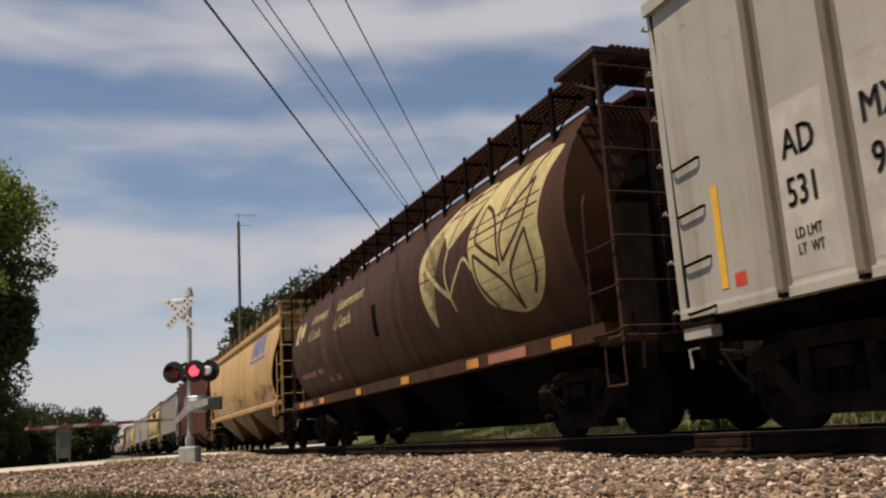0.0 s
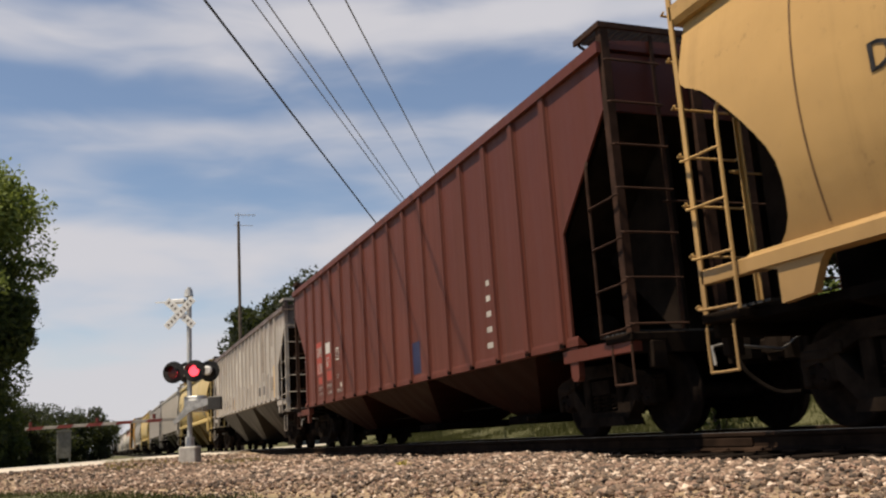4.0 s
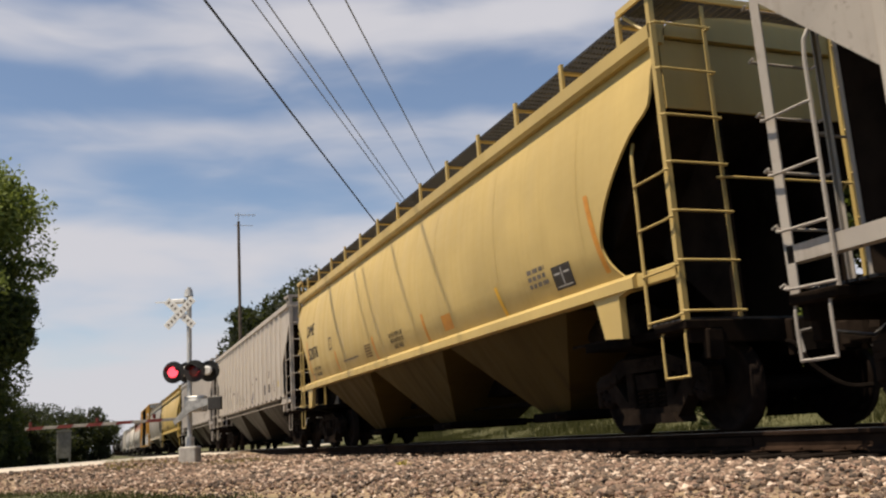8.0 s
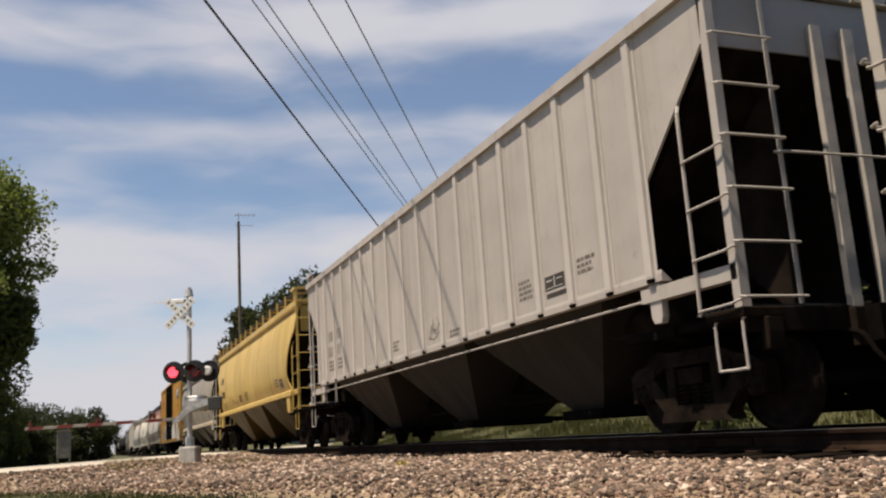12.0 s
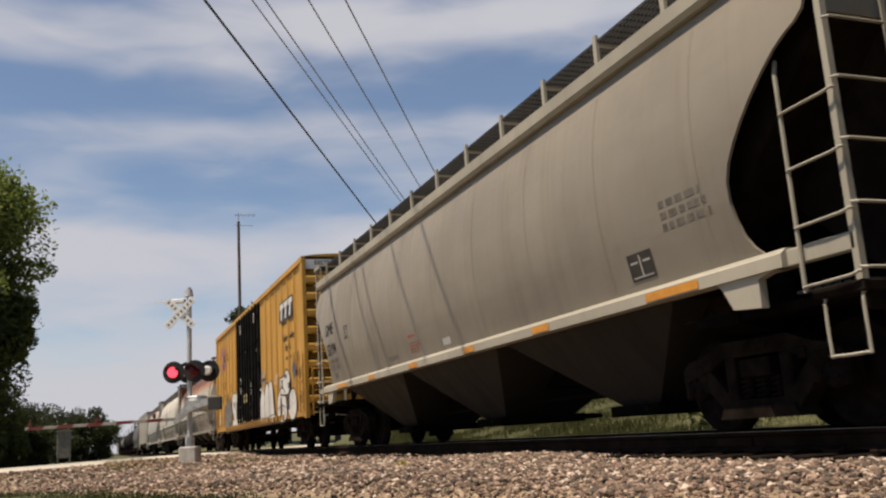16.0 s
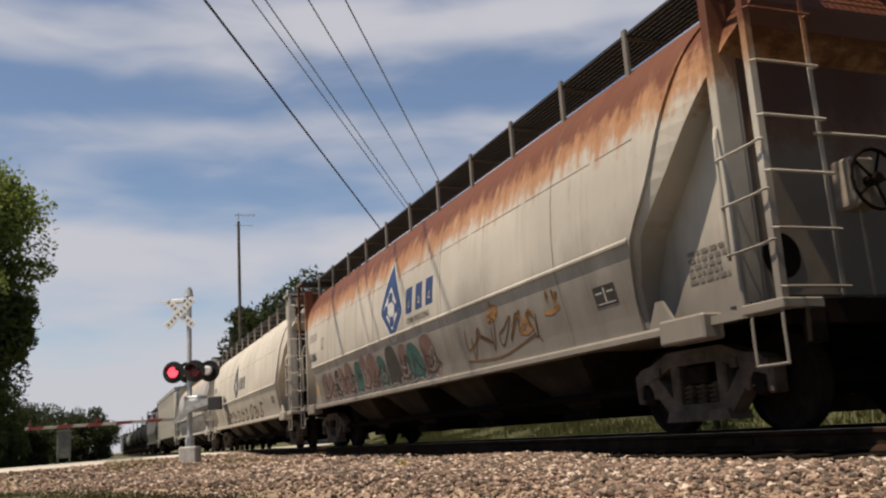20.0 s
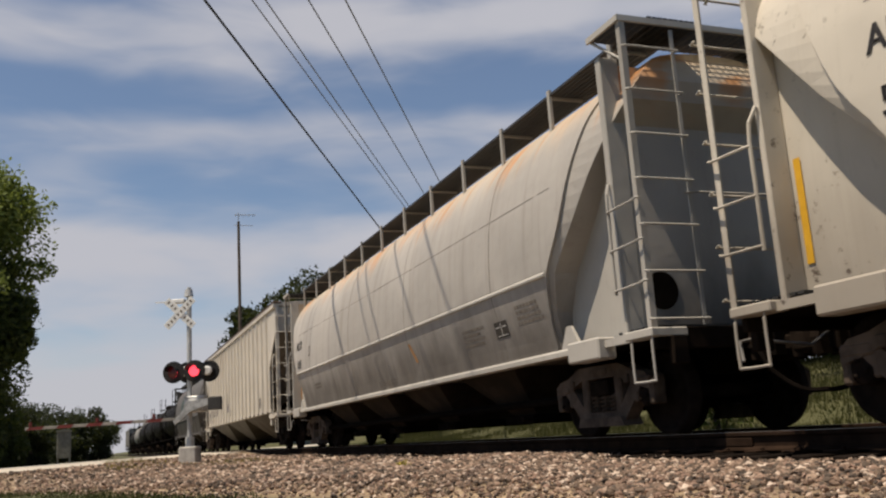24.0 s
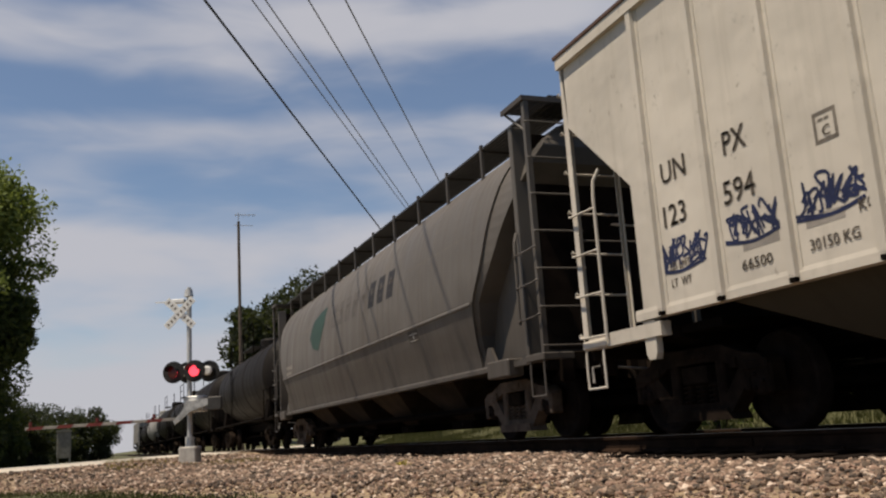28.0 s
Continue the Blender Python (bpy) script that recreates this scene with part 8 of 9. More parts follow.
def car_h():
    car, pr = ribbed_hopper("light grey ribbed covered hopper", -41.6, -24.8, P_GREYH, 1.52, 4.18, 0.9, 18, under=D_GREY, rib_at=rib_places(0.07), rib_mat=P_RIBH, posts=(-0.2, 0.2), pipe_line=True)
    for y, z in ((6.32, 2.45), (5.6, 2.45), (6.36, 2.10), (5.62, 2.10)):
        rect(car, "faded_number", y, y - 0.42, z, z + 0.24, pr, M_MIDPATCH, 0.003)
    bars(car, 6.3, 1.95, 0.5, 0.09, 3, pr, M_GREYTEXT, RNG)
    bars(car, 5.5, 1.95, 0.5, 0.09, 3, pr, M_GREYTEXT, RNG)
    placard(car, -4.86, 1.80, 0.50, 0.17, pr)
    rect(car, "stencil_panel", -4.88, -5.38, 1.70, 1.76, pr, M_PLACARD)
    bars(car, -4.12, 2.0, 0.42, 0.07, 4, pr, M_GREYTEXT, RNG)
    bars(car, -5.68, 2.0, 0.42, 0.07, 3, pr, M_GREYTEXT, RNG)
    bars(car, -1.57, 1.70, 0.42, 0.07, 2, pr, M_GREYTEXT, RNG)
    bars(car, 1.4, 1.85, 0.42, 0.07, 3, pr, M_GREYTEXT, RNG)
    scribble(car, -0.62, 1.72, 0.5, 0.32, pr, M_GREYTEXT, RNG, 3, 0.016)


def car_i():
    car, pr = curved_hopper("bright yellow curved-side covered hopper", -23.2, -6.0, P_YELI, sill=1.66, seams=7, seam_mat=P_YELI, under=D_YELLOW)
    yellow_marks(car, pr, "52008", 6.95)
    plate_box(car, 5.45, 2.52, 0.30, pr, M_GREYTEXT)
    M = M_ORANGE
    tape(car, 7.26, 1.66, 2.64, pr, M, 0.18, 0.08)
    tape(car, 4.46, 1.66, 2.17, pr, M, 0.10, 0.13)
    tape(car, 1.48, 1.66, 2.14, pr, M, 0.08, 0.12)
    tape(car, -1.8, 1.66, 2.1, pr, M, 0.08, 0.12)
    tape(car, -4.8, 1.66, 2.1, pr, M, 0.08, 0.12)
    rect(car, "brown_panel", 2.08, 1.50, 1.82, 2.08, pr, M_SEAM, 0.008)
    lettering(car, "DO NOT MOVE CAR", 0.74, 2.03, 0.085, pr, M_BLACKTEXT, "warning_stencil", 0.75)
    lettering(car, "WITH HATCHES OR", 0.74, 1.92, 0.085, pr, M_BLACKTEXT, "warning_stencil", 0.75)
    lettering(car, "GATES OPEN", 0.70, 1.81, 0.085, pr, M_BLACKTEXT, "warning_stencil", 0.75)
    bars(car, 3.93, 1.86, 1.65, 0.055, 1, pr, M_GREYTEXT, RNG)
    lettering(car, "EXTERIOR", 3.95, 1.95, 0.085, pr, M_BLACKTEXT, "small_stencil", 0.8)
    patch(car, "round_mark", [(7.02 + 0.08 * math.cos(a), 2.05 + 0.08 * math.sin(a)) for a in np.linspace(0, 5.9, 12)], pr, M_GREYTEXT)
    placard(car, -6.16, 1.78, 0.46, 0.28, pr)
    bars(car, -5.4, 2.05, 0.6, 0.09, 3, pr, M_GREYTEXT, RNG)


def car_j():
    car, pr = curved_hopper("warm grey curved-side covered hopper with cream sill", -4.7, 12.5, P_GREYJ, gear=P_CREAMJ, under=D_GREY, sill=1.46, seams=9, seam_mat=P_GREYJ, truck_in=1.75)
    lettering(car, "DME", 7.30, 2.58, 0.27, pr, M_BLACKTEXT, "reporting_mark", 0.9)
    lettering(car, "52194", 7.24, 2.11, 0.27, pr, M_BLACKTEXT, "car_number", 0.82)
    lettering(car, "LD LMT  223800", 7.18, 1.93, 0.09, pr, M_GREYTEXT, "weight_stencil", 0.82)
    lettering(car, "LT  WT    62200", 7.14, 1.77, 0.09, pr, M_GREYTEXT, "weight_stencil", 0.82)
    plate_box(car, 5.64, 2.33, 0.29, pr)
    rect(car, "stencil_panel", 6.98, 6.72, 1.57, 1.69, pr, M_GREYTEXT)
    sill = [(1.565, 1.2), (1.565, 1.5)]
    for a, b in ((6.55, 5.66), (4.01, 3.58), (1.46, 1.02), (-1.1, -1.5), (-3.4, -3.85), (-5.95, -6.8)):
        rect(car, "reflector", a, b, 1.315, 1.40, sill, M_ORANGE, 0.004)
    bars(car, 1.52, 1.86, 0.4, 0.06, 1, pr, M_RED, RNG)
    bars(car, 1.55, 1.74, 0.6, 0.05, 4, pr, M_PINK, RNG)
    bars(car, 2.85, 1.62, 0.65, 0.04, 2, pr, M_GREYTEXT, RNG)
    placard(car, -5.62, 1.57, 0.44, 0.28, pr)
    bars(car, -6.35, 2.17, 0.75, 0.11, 3, pr, M_GREYTEXT, RNG)
    rect(car, "white_label", -0.05, -0.38, 1.55, 1.66, pr, M_WHITETEXT)


def car_k():
    car, pr = boxcar("tall golden yellow boxcar with black doors and graffiti", 13.88, 32.73, P_BOX, P_DOOR, P_BOXSILL)
    flat, deep = [(1.536, 0.7), (1.536, 5.0)], [(1.491, 0.7), (1.491, 5.0)]
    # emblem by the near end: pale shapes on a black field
    patch(car, "emblem_field", [(-6.0, 3.70), (-7.95, 3.70), (-8.12, 4.30), (-6.12, 4.30)], flat, M_SPRAYBLACK, 0.004)
    for y in (-6.12, -6.75, -7.38):
        patch(car, "emblem_shape", [(y - 0.12, 3.76), (y - 0.32, 3.76), (y - 0.40, 4.10), (y - 0.56, 4.10), (y - 0.60, 4.25), (y - 0.05, 4.25), (y - 0.02, 4.10), (y - 0.20, 4.10)], flat, M_SPRAYWHITE, 0.008)
    lettering(car, "Railcar Pooling", -6.35, 3.12, 0.20, deep, M_BLACKTEXT, "lettering", 0.92)
    lettering(car, "Experts", -6.60, 2.84, 0.20, deep, M_BLACKTEXT, "lettering", 0.92)
    bars(car, -6.66, 2.56, 0.90, 0.15, 1, deep, M_BLACKTEXT, RNG)
    # cross emblem by the far end, in red and blue bands
    cx, cz = 7.0, 3.92
    for dy, dz, m1, m2 in ((0.66, 0.50, M_BLUE, M_RED), (-0.56, 0.54, M_BLUE, M_RED), (0.52, -0.58, M_RED, M_BLUE), (-0.56, -0.50, M_RED, M_BLUE)):
        n_ = Vector((-dz, dy)).normalized() * 0.12
        for k, m in ((1, m1), (-1, m2)):
            o = n_ * (0.55 * k)
            patch(car, "emblem_band", [(cx + o.x - n_.x * 0.5, cz + o.y - n_.y * 0.5), (cx + dy + o.x - n_.x * 0.5, cz + dz + o.y - n_.y * 0.5), (cx + dy + o.x + n_.x * 0.5, cz + dz + o.y + n_.y * 0.5), (cx + o.x + n_.x * 0.5, cz + o.y + n_.y * 0.5)], flat, m, 0.006 if k > 0 else 0.009)
    lettering(car, "next", 8.66, 3.98, 0.15, deep, M_BLACKTEXT, "lettering", 0.95)
    lettering(car, "load", 8.62, 3.76, 0.15, deep, M_BLACKTEXT, "lettering", 0.95)
    lettering(car, "any", 6.18, 3.98, 0.16, deep, M_BLACKTEXT, "lettering", 0.95)
    lettering(car, "road", 6.16, 3.76, 0.16, deep, M_BLACKTEXT, "lettering", 0.95)
    for w, y in (("TB", 7.76), ("OX", 7.0)):
        lettering(car, w, y, 2.60, 0.33, deep, M_BLACKTEXT, "reporting_mark", 0.85, slant=0.15)
    for w, y in (("6", 8.46), ("65", 7.72), ("72", 6.90), ("8", 6.08)):
        lettering(car, w, y, 2.08, 0.30, deep, M_BLACKTEXT, "car_number", 0.95, slant=0.15)
    plate_box(car, 5.02, 2.42, 0.28, deep, M_SEAM, "F")
    lettering(car, "EXCESS HEIGHT", 0, 0, 0.12, [(1, 0), (1, 9)], M_BLACKTEXT, "end_lettering", 0.85).matrix_basis = Matrix.Translation((-1.2, -9.48, 4.86)) @ Matrix.Rotation(radians(90), 4, "Z") @ Matrix.Translation((1.012, 0, 0))
    bars(car, -7.7, 2.62, 0.85, 0.058, 12, deep, M_SEAM, RNG)
    bars(car, -8.4, 1.5, 0.5, 0.055, 6, deep, M_SEAM, RNG)
    bars(car, 7.4, 1.35, 0.5, 0.09, 3, deep, M_SEAM, RNG)
    bars(car, 6.2, 1.50, 0.5, 0.10, 3, deep, M_SEAM, RNG)
    # throw-ups in white and grey
    bubble(car, [[(-2.25, 0.92), (-2.30, 1.5), (-2.7, 1.95), (-3.05, 1.85), (-3.2, 1.3), (-3.2, 0.9)], [(-3.1, 0.9), (-3.15, 1.7), (-3.55, 2.10), (-3.95, 1.95), (-4.05, 1.3), (-4.0, 0.9)], [(-3.95, 0.88), (-3.95, 1.8), (-4.25, 2.15), (-4.6, 1.95), (-4.75, 1.4), (-4.92, 0.86)]], flat, M_SPRAYWHITE, M_SPRAYBLACK, 0.004, 0.045, "white throw-up letters outlined in black")
    bubble(car, [[(-5.9, 1.60), (-5.85, 2.05), (-6.5, 2.12), (-6.9, 2.28), (-7.35, 2.05), (-7.2, 1.6), (-6.6, 1.55)], [(-5.38, 1.05), (-5.5, 1.55), (-6.1, 1.80), (-6.65, 1.60), (-6.85, 1.1), (-6.6, 0.84), (-5.8, 0.80)], [(-7.0, 1.10), (-7.3, 1.55), (-7.90, 1.66), (-8.22, 1.25), (-8.0, 0.88), (-7.4, 0.82)]], flat, M_SPRAYWHITE, M_SPRAYBLACK, 0.004, 0.05, "white throw-up letters outlined in black")
    patch(car, "graffiti_hole", [(-5.85, 0.95), (-5.9, 1.5), (-6.1, 1.52), (-6.15, 0.95)], flat, M_SPRAYBLACK, 0.012)
    patch(car, "graffiti_hole", [(-6.85, 1.15), (-6.9, 1.45), (-7.3, 1.55), (-7.25, 1.1)], flat, M_PLACARD, 0.012)
    lettering(car, "1ST.", -5.98, 1.82, 0.20, flat, M_SPRAYBLACK, "graffiti_word", 0.9, 0.016)
    lettering(car, "APMT.", -6.55, 2.02, 0.13, flat, M_SPRAYBLACK, "graffiti_word", 0.9, 0.016)
    fat_strokes(car, [[(6.10, 1.66), (6.40, 1.78), (6.66, 1.60), (6.50, 1.36), (6.62, 1.10), (6.40, 0.90)], [(6.30, 1.0), (6.12, 1.3), (6.05, 1.95)], [(5.95, 0.92), (5.86, 1.45), (5.92, 2.02), (5.74, 2.08)], [(5.98, 1.48), (5.60, 1.42), (5.28, 1.52)], [(5.58, 0.94), (5.50, 1.5), (5.44, 1.92)], [(5.34, 0.96), (5.20, 1.4), (5.06, 1.98), (4.86, 1.9), (4.90, 1.4), (4.74, 1.0)], [(5.0, 1.2), (4.72, 1.3), (4.62, 1.72)]], flat, M_SPRAYGREY, M_GREYDARK, 0.20, 0.006, "grey throw-up letters outlined in black")
    fat_strokes(car, [[(3.72, 1.98), (3.95, 2.10), (4.20, 1.92), (4.10, 1.66), (3.86, 1.50), (3.74, 1.22), (3.92, 1.02), (4.22, 1.08)], [(3.05, 2.06), (3.28, 2.02), (3.46, 1.82), (3.30, 1.58)], [(3.34, 1.60), (3.50, 1.30), (3.36, 1.04), (3.02, 1.06)], [(3.52, 2.2), (3.42, 1.6), (3.46, 1.1)]], flat, M_SPRAYWHITE, M_SPRAYBLACK, 0.32, 0.006, "white throw-up letters outlined in black")
    lettering(car, "100", -7.08, 1.72, 0.17, flat, M_SPRAYBLACK, "graffiti_word", 0.8, 0.016)
    bm = bmesh.new()
    for _ in range(90):
        u, v = RNG.uniform(5.55, 8.0), RNG.uniform(0.86, 1.62)
        if u > 6.8 and u < 7.05:
            continue
        ribbon(bm, [(u, v), (u + RNG.uniform(-0.01, 0.01), v + RNG.uniform(0.06, 0.12))], 0.016)
    on_side(bm, flat, 0.015, 9.0)
    tagged(part("graffiti_stroke", bm, M_PINK, car, "short brick-like strokes on the white letters"), kind="stuff")
    for y0, pts in ((0, [(-2.75, 0.95), (-2.8, 1.35), (-2.95, 1.5)]), (1, [(-3.55, 0.95), (-3.6, 1.4), (-3.8, 1.75)]), (2, [(-4.2, 1.0), (-4.3, 1.5), (-4.35, 1.9)]), (3, [(-2.3, 1.05), (-3.4, 1.02), (-4.8, 1.08)]), (4, [(-5.5, 1.2), (-6.2, 1.28), (-6.7, 1.2)])):
        bm = bmesh.new()
        ribbon(bm, smooth_line([(-a, b) for a, b in pts], 5), 0.028)
        on_side(bm, flat, 0.014, 9.0)
        part("graffiti_stroke", bm, M_SPRAYBLACK, car)
    scribble(car, -5.0, 2.0, 0.55, 0.3, flat, M_SPRAYWHITE, RNG, 4, 0.02)
    scribble(car, -2.4, 2.0, 0.9, 0.7, flat, M_GREYPATCH, RNG, 3, 0.10)
    scribble(car, -8.75, 1.8, 0.45, 0.5, flat, M_SPRAYBLACK, RNG, 4, 0.025)
    scribble(car, 8.7, 1.2, 0.8, 0.5, flat, M_SPRAYWHITE, RNG, 4, 0.025)
    patch(car, "graffiti_blot", smooth_line([(-7.75, 2.2), (-7.9, 2.40), (-8.1, 2.38), (-8.25, 2.15), (-8.12, 1.98), (-8.02, 1.80), (-7.88, 1.70), (-7.97, 1.86), (-7.88, 2.02)], 4), flat, M_BLOT, 0.010)
    door = [(1.605, 0.7), (1.605, 5.0)]
    bars(car, 1.85, 4.60, 0.62, 0.09, 4, door, M_WHITETEXT, RNG, "door_stencil")
    bars(car, -1.3, 4.62, 0.62, 0.09, 4, door, M_WHITETEXT, RNG, "door_stencil")
    for y, z in ((0.1, 3.5), (-1.9, 3.4), (1.2, 1.9), (-1.2, 1.85), (-0.6, 1.35), (1.3, 1.2)):
        bars(car, y, z, 0.26, 0.05, 3, door, M_WHITETEXT, RNG, "door_stencil")
    for y, z in ((1.62, 2.1), (-0.75, 2.2), (-0.7, 1.9)):
        rect(car, "door_label", y, y - 0.14, z, z + 0.22, door, M_SPRAYWHITE, 0.006)
    for y in (0.85, 0.35):
        rect(car, "door_label", y, y - 0.24, 1.72, 2.02, door, M_CREAM, 0.006)
        rect(car, "label_line", y - 0.02, y - 0.22, 1.85, 1.89, door, M_SEAM, 0.009)
    for y, z in ((1.58, 2.42), (1.58, 2.62)):
        patch(car, "round_mark", [(y + 0.07 * math.cos(a), z + 0.07 * math.sin(a)) for a in np.linspace(0, 5.8, 12)], door, M_WHITETEXT)
    for a, b, z in ((1.05, 0.45, 1.02), (2.2, 1.7, 1.12), (-0.5, -1.1, 1.02)):
        bars(car, a, z, a - b, 0.07, 1, door, M_WHITETEXT, RNG, "door_stencil")


def diamond_emblem(car, pr, y, mat):
    """Leaf-shaped plate with a four-dot ring, then three plain blocks."""
    patch(car, "emblem_border", [(y - 0.60, 3.40), (y - 0.26, 2.97), (y + 0.04, 2.58), (y + 0.05, 2.42), (y - 0.64, 1.86), (y - 0.74, 1.86), (y - 1.30, 2.30), (y - 1.30, 2.44), (y - 0.96, 2.97)], pr, M_WHITETEXT, 0.008)
    patch(car, "emblem_plate", [(y - 0.60, 3.34), (y - 0.29, 2.94), (y - 0.01, 2.56), (y - 0.01, 2.44), (y - 0.65, 1.92), (y - 0.73, 1.92), (y - 1.24, 2.32), (y - 1.24, 2.43), (y - 0.92, 2.94)], pr, mat, 0.012)
    patch(car, "emblem_centre", [(y - 0.60, 2.90), (y - 0.16, 2.53), (y - 0.66, 2.08), (y - 1.08, 2.42)], pr, M_WHITETEXT, 0.017)
    for dy, dz in ((-0.58, 0.22), (-0.30, 0.0), (-0.66, -0.24), (-0.94, -0.02)):
        patch(car, "emblem_dot", [(y + dy + 0.13 * math.cos(a), 2.48 + dz + 0.10 * math.sin(a)) for a in np.linspace(0, 5.8, 12)], pr, mat, 0.022)
    ring = [(-y - dy, 2.48 + dz) for dy, dz in ((-0.58, 0.22), (-0.30, 0.0), (-0.66, -0.24), (-0.94, -0.02), (-0.58, 0.22))]
    bm = bmesh.new()
    ribbon(bm, ring, 0.05)
    on_side(bm, pr, 0.021, 9.0)
    part("emblem_ring", bm, mat, car)
    for k in range(3):
        u = y - 1.44 - 0.52 * k
        slanted_block(car, u, 2.26, 0.34, 0.44, pr, mat, 0.05)
        slanted_block(car, u - 0.13, 2.36, 0.10, 0.20, pr, M_WHITETEXT if mat is M_DIAMOND else P_WHITEM, 0.02, "emblem_counter")


def car_l():
    car, pr = center_flow_hopper("white rounded hopper with rust running from the roof", 34.35, 52.95, P_RUSTL, end_mat=P_RUSTEND, wheel=(-0.42, 2.08))
    diamond_emblem(car, pr, 1.28, M_DIAMOND)
    lettering(car, "CORN PROCESSING", -0.20, 2.08, 0.10, pr, M_GREYTEXT, "lettering", 0.9)
    for k, u in enumerate((7.58, 7.36, 7.14, 6.94)):
        rect(car, "faded_number", u, u - 0.10, 2.62, 2.82, pr, M_GREYTEXT, 0.003)
    lettering(car, "51066", 7.52, 2.12, 0.22, pr, M_BLACKTEXT, "car_number", 0.92)
    plate_box(car, 6.33, 2.34, 0.27, pr, M_GREYTEXT)
    placard(car, -6.40, 1.42, 0.45, 0.22, pr)
    y = 6.75
    fills = (M_SPRAYPINK, M_SPRAYPINK, M_PLACARD, M_SPRAYPINK, M_SPRAYPINK, M_SPRAYTEAL, M_SPRAYPINK, M_SPRAYPINK, M_SPRAYTEAL, M_PLACARD, M_SPRAYPINK, M_SPRAYTEAL, M_SPRAYPINK)
    for k, m in enumerate(fills):
        w, top, lean = RNG.uniform(0.55, 0.92), RNG.uniform(1.70, 1.86), RNG.uniform(-0.12, 0.12)
        loop = [(y, 1.10), (y + lean * 0.4, 1.42), (y + lean - 0.04, top - 0.12), (y + lean - w * 0.35, top), (y + lean - w * 0.75, top - 0.05), (y - w + lean * 0.5, 1.45), (y - w + 0.06, 1.22), (y - w * 0.8, 1.09), (y - w * 0.45, 1.16)]
        bubble(car, [loop], pr, m, M_SPRAYEDGE, 0.012 + 0.003 * (k % 2), 0.024, "faded piece of letters in dull red and teal")
        if k % 2 == 0:
            scribble(car, y - w * 0.25, 1.25, w * 0.5, 0.34, pr, M_SPRAYEDGE, RNG, 2, 0.022, off=0.024)
        scribble(car, y - 0.1, 1.2, w * 0.8, 0.4, pr, M_PLACARD, RNG, 2, 0.03, off=0.022)
        y -= w * 0.93
    scribble(car, -2.6, 1.2, 2.2, 0.5, pr, M_SEAM, RNG, 6, 0.03)
    for y, z in ((-3.5, 1.9), (-4.4, 1.6), (-5.2, 1.75)):
        scribble(car, y, z - 0.2, 0.4, 0.25, pr, M_RUSTRUN, RNG, 2, 0.05)
    bars(car, -7.75, 1.72, 0.62, 0.07, 5, [(1.205, 0), (1.205, 5)], M_GREYTEXT, RNG)
    tape(car, 8.42, 1.34, 2.17, [(1.205, 0), (1.205, 5)], M_YELLOW, 0.0, 0.07)


def car_m():
    car, pr = center_flow_hopper("off-white rounded hopper with chipped paint", 54.21, 73.21, P_WHITEM, end_mat=D_CREAM)
    diamond_emblem(car, pr, 1.30, M_BLACKTEXT)
    lettering(car, "ADMX", 7.60, 2.60, 0.22, pr, M_BLACKTEXT, "reporting_mark", 0.85)
    lettering(car, "51165", 7.54, 2.12, 0.22, pr, M_BLACKTEXT, "car_number", 0.92)
    plate_box(car, 6.37, 2.34, 0.25, pr, M_GREYTEXT)
    bubble(car, [[(4.48, 1.95), (4.40, 2.25), (4.05, 2.25), (3.95, 1.95), (4.1, 1.75), (4.4, 1.7)], [(4.05, 1.8), (3.9, 2.1), (3.5, 2.1), (3.35, 1.6), (3.6, 1.4), (4.0, 1.5)], [(4.25, 1.15), (4.3, 1.35), (3.8, 1.38), (3.4, 1.3), (3.6, 1.12)]], pr, M_PLACARD, M_SPRAYBLACK, 0.012, 0.05, "black scrawled figure shapes")
    panel = [(1.205, 0), (1.205, 5)]
    tape(car, 8.84, 1.34, 2.24, panel, M_YELLOW, 0.0, 0.08)
    tape(car, 5.75, 1.36, 1.74, pr, M_RUSTRUN, 0.18, 0.12)
    for k in range(9):
        y = 4.6 - k * 1.05
        scribble(car, y, 1.15, 0.7, 0.45, pr, M_SEAM if k % 2 else M_PLACARD, RNG, 2, 0.07)
    placard(car, -6.4, 1.42, 0.45, 0.22, pr)


def car_n():
    car, pr = center_flow_hopper("grey-white rounded hopper with orange rust runs", 74.43, 93.05, P_GREYN, gear=P_PANELN)
    lettering(car, "NLSX", 7.36, 2.60, 0.23, pr, M_BLACKTEXT, "reporting_mark", 0.82)
    lettering(car, "1103", 7.24, 2.10, 0.22, pr, M_BLACKTEXT, "car_number", 0.82)
    plate_box(car, 5.90, 2.33, 0.25, pr, M_GREYTEXT)
    placard(car, -5.55, 1.40, 0.42, 0.22, pr)
    bars(car, -4.4, 1.6, 0.8, 0.07, 4, pr, M_GREYTEXT, RNG)
    bars(car, -6.3, 1.7, 0.8, 0.07, 4, pr, M_GREYTEXT, RNG)
    bars(car, 0.32, 1.20, 1.3, 0.06, 3, pr, M_GREYTEXT, RNG)
    bars(car, 5.6, 1.55, 0.7, 0.08, 2, pr, M_GREYTEXT, RNG)
    panel = [(1.205, 0), (1.205, 5)]
    tape(car, 8.66, 1.30, 2.15, panel, M_ORANGE, 0.0, 0.07)
    tape(car, -1.92, 1.40, 1.74, pr, M_RUSTRUN, 0.2, 0.10)


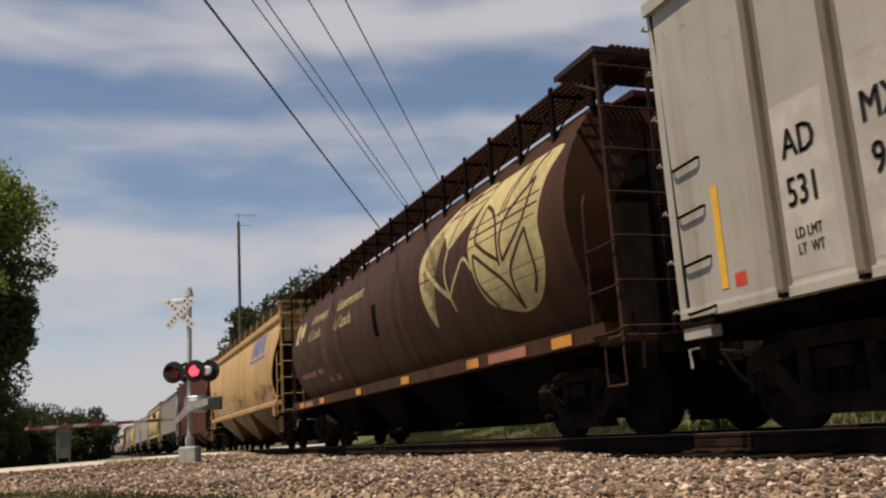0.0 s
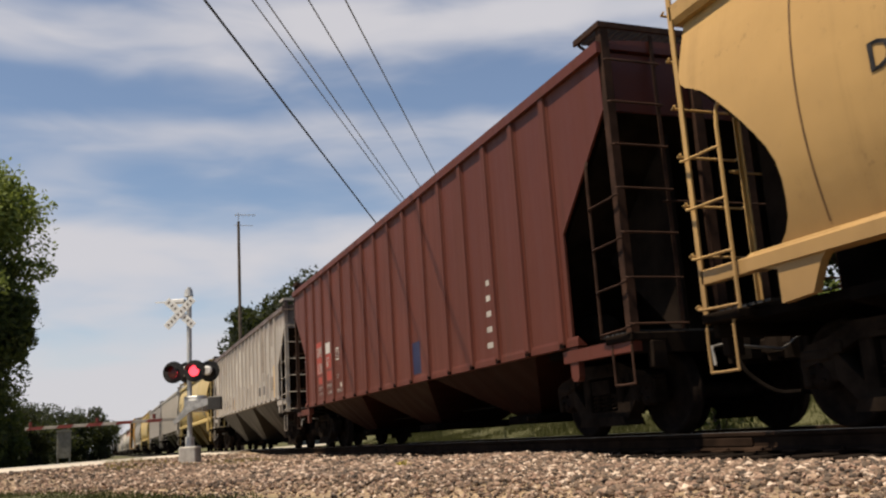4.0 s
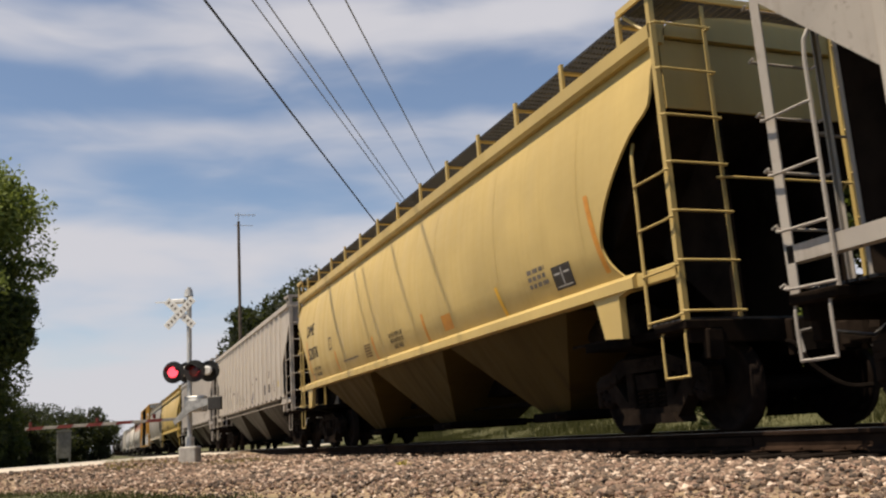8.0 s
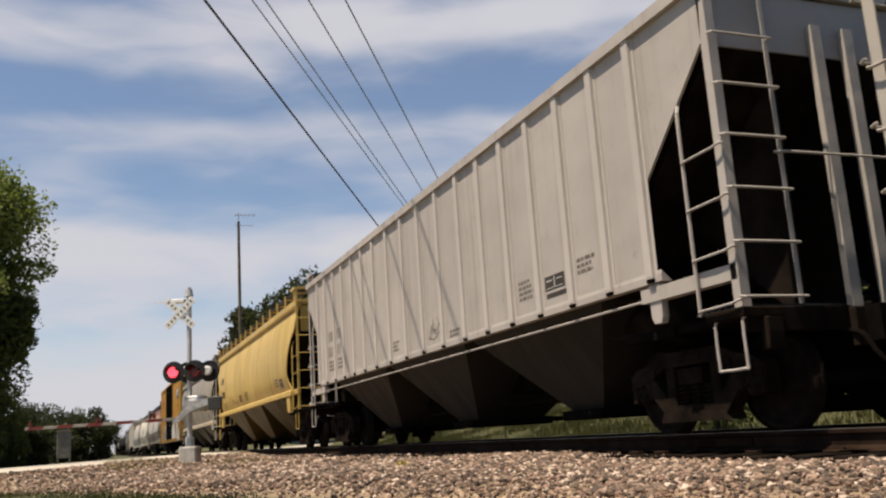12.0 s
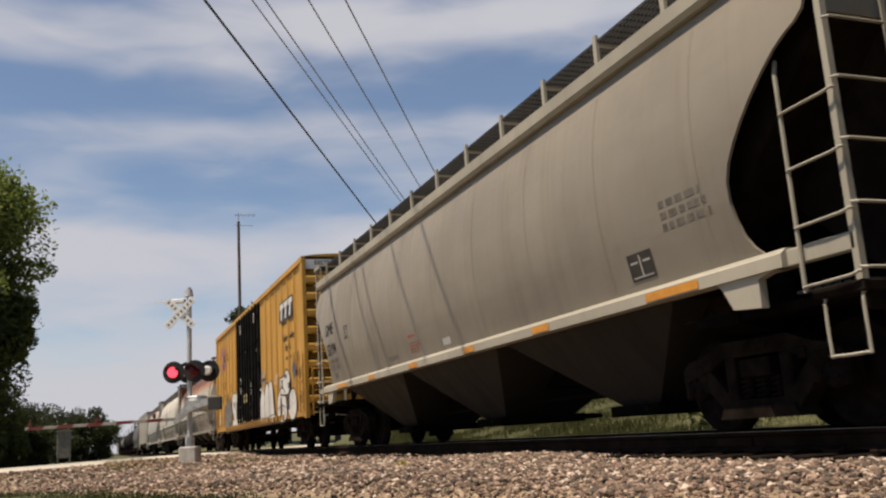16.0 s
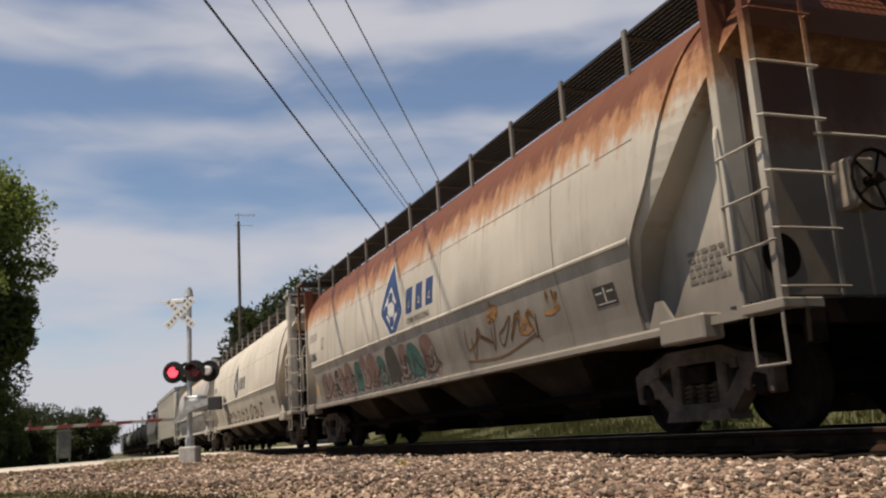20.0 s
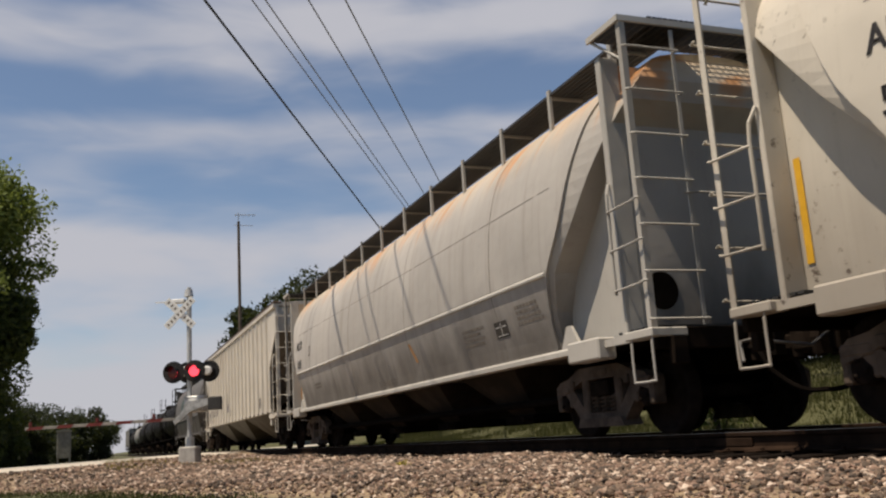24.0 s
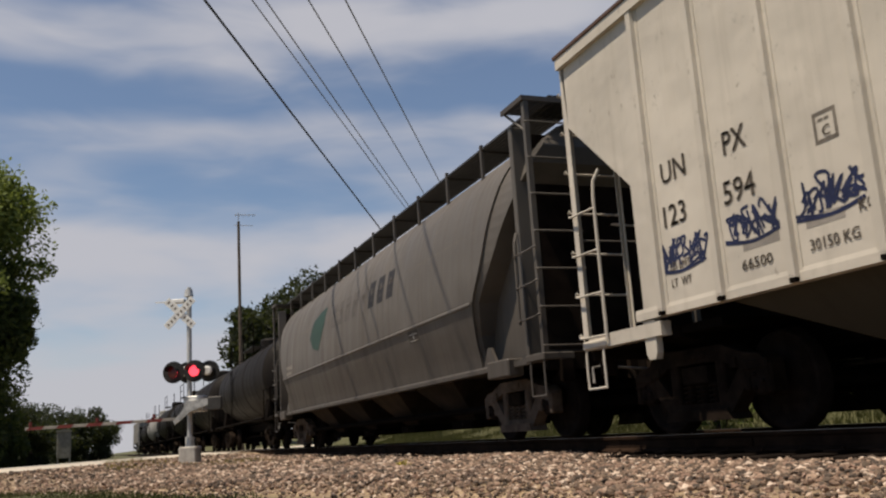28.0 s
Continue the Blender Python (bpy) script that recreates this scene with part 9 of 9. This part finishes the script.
def car_o():
    car, pr = ribbed_hopper("cream white ribbed covered hopper with blue tags", 94.55, 114.0, P_CREAMO, 1.18, 4.45, 0.91, 19, cut_z=2.57, cut_in=1.2, diag_top=3.6, rib_span=8.14, rib_deep=0.05, rib_wide=0.04, boards=False, under=D_CREAM, posts=(-0.5, 0.5), wheel=(-0.55, 2.30), side_ladder=2.95, low_beam=False, slope_mat=P_SLOPEO, roof_mat=P_ROOFO)
    lettering(car, "UN", 7.95, 2.42, 0.21, pr, M_GREYTEXT, "reporting_mark", 0.95)
    lettering(car, "PX", 7.00, 2.42, 0.21, pr, M_GREYTEXT, "reporting_mark", 0.85)
    lettering(car, "123", 8.02, 1.99, 0.21, pr, M_GREYTEXT, "car_number", 0.95)
    lettering(car, "594", 7.07, 1.98, 0.21, pr, M_GREYTEXT, "car_number", 0.95)
    plate_box(car, 5.93, 2.16, 0.25, pr, M_GREYTEXT)
    lettering(car, "LD LMT", 7.96, 1.56, 0.08, pr, M_GREYTEXT, "weight_stencil", 0.85)
    lettering(car, "LT  WT", 7.96, 1.40, 0.08, pr, M_GREYTEXT, "weight_stencil", 0.85)
    lettering(car, "66500", 6.94, 1.37, 0.09, pr, M_GREYTEXT, "weight_stencil", 1.2)
    lettering(car, "30150 KG", 6.14, 1.37, 0.09, pr, M_GREYTEXT, "weight_stencil", 0.95)
    lettering(car, "KG", 5.62, 1.56, 0.09, pr, M_GREYTEXT, "weight_stencil", 0.95)
    rect(car, "paint_patch", 6.90, 6.45, 1.53, 1.62, pr, M_MIDPATCH, 0.003)
    rect(car, "paint_patch", 6.15, 5.75, 1.55, 1.64, pr, M_MIDPATCH, 0.003)
    for y, z, w in ((8.12, 1.60, 0.72), (7.08, 1.66, 0.65), (6.22, 1.67, 0.68), (5.34, 1.66, 0.62), (1.80, 1.68, 0.6)):
        for _ in range(2):
            scribble(car, y, z - 0.04, w, 0.31, pr, M_SPRAYBLUE, RNG, 6, 0.026, label="small dark blue tag")
    bm = bmesh.new()
    for pts in ([(-4.3, 2.1), (-4.2, 1.6), (-4.0, 1.1), (-3.7, 1.1), (-3.6, 1.5), (-3.9, 1.75)], [(-4.3, 2.0), (-4.1, 2.18), (-3.8, 2.1), (-3.75, 1.8), (-4.0, 1.7)], [(-3.6, 2.1), (-3.5, 1.6), (-3.3, 1.15), (-3.1, 1.15), (-3.1, 1.6), (-3.35, 1.7), (-3.1, 1.95), (-3.2, 2.12), (-3.55, 2.1)], [(-3.0, 1.9), (-2.95, 2.1), (-2.75, 2.15), (-2.8, 1.8), (-2.6, 1.6), (-2.6, 1.25), (-2.9, 1.1)]):
        ribbon(bm, smooth_line(pts, 6), 0.022)
    on_side(bm, pr, 0.014, 9.0)
    part("graffiti", bm, M_SPRAYBLUE, car, "outlined dark blue throw-up")
    placard(car, -6.3, 1.40, 0.42, 0.32, pr)
    bars(car, -5.2, 1.35, 0.3, 0.08, 2, pr, M_GREYTEXT, RNG)
    bars(car, 1.9, 2.3, 0.5, 0.10, 8, pr, M_MIDPATCH, RNG)
    bars(car, 0.9, 1.6, 0.5, 0.08, 3, pr, M_MIDPATCH, RNG)
    for y, h in ((4.1, 0.7), (3.3, 1.1), (2.3, 0.6)):
        patch(car, "rust_run", [(y, 4.34), (y - 0.10, 4.34), (y - 0.08, 4.34 - h), (y - 0.03, 4.2 - h)], pr, M_RUSTRUN, 0.005)


def car_p():
    car, pr = center_flow_hopper("dark grey rounded hopper with green emblem", 115.0, 133.2, P_DARKP, end_mat=M_DUSTSHADE)
    patch(car, "emblem_leaf", [(3.6, 2.75), (3.2, 2.45), (2.6, 2.35), (2.1, 2.9), (2.0, 3.35), (2.6, 3.3), (3.3, 3.15)], pr, M_GREEN, 0.010)
    for k in range(8):
        u = 1.35 - k * 0.62
        slanted_block(car, u, 2.72, 0.40, 0.52, pr, M_EMBLEMDIM if k < 5 else M_BLACKTEXT, 0.04)
        slanted_block(car, u - 0.13, 2.86, 0.14, 0.24, pr, P_DARKP, 0.02, "emblem_counter")
    placard(car, -4.2, 1.74, 0.5, 0.2, pr)
    bars(car, 6.6, 2.2, 0.9, 0.16, 2, pr, M_MIDPATCH, RNG)


def far_cars():
    tank_car("black tank car with dusty sides", 134.6, 149.0, P_BLACKT, M_DARK)
    tank_car("short black tank car with a dome platform", 150.6, 163.5, P_BLACKT, M_DARK)
    tank_car("black tank car with a pale band", 165.2, 179.5, P_BLACKT, M_DARK, 1.35)
    tank_car("black tank car streaked with dust", 181.0, 196.0, P_BLACKT, M_DARK, 1.4)
    tank_car("dirty white tank car among black ones", 197.6, 212.5, P_GREYT, M_DARK, 1.4)
    tank_car("black tank car ahead of a grey hopper", 214.1, 229.0, P_BLACKT, M_DARK, 1.4)
    ribbed_hopper("grey ribbed hopper near the end of sight", 230.6, 248.0, P_GREYFAR, 1.52, 4.13, 0.9, 17, under=D_GREY)


for build in (car_a, car_b, car_c, car_d, car_e, car_f, car_g, car_h, car_i, car_j, car_k, car_l, car_m, car_n, car_o, car_p):
    build()
far_cars()


# ---------------------------------------------------------------- what moves
FLASH, TO_RIGHT, TO_LEFT = 1.283, 0.83, 0.26


def flash_rows(which):
    """Each lens turns its lit face to the front for its share of the beat: rows of seconds and degrees. which: 0 left, 1 right."""
    angle = 0.0 if which == 1 else 180.0
    rows = [(0.0, angle)]
    for t in sorted([TO_LEFT + k * FLASH for k in range(22)] + [TO_RIGHT + k * FLASH for k in range(22)]):
        if t > 27.9:
            break
        rows += [(t - 0.03, angle), (t - 0.01, angle + 60.0), (t + 0.01, angle + 120.0), (t + 0.03, angle + 180.0)]
        angle += 180.0
    rows.append((28.0, angle))
    return rows


def motions():
    for car, mid in MOVING:
        walk(car, [(t, pose(TRACK_X, mid - SPEED * (t - T_REF), 0)) for t in (0.0, 28.0)])
    turns = [(t, math.degrees(SPEED * t / WHEEL_R)) for t in [k / 15 for k in range(421)]]
    for w, y in WHEELSETS:
        walk(w, [(t, pose(0, y, WHEEL_R, a)) for t, a in turns])
    for lens, which in LAMPS:
        walk(lens, [(t, pose(0, -0.06, 0, 0, 0, a)) for t, a in flash_rows(which)])


motions()
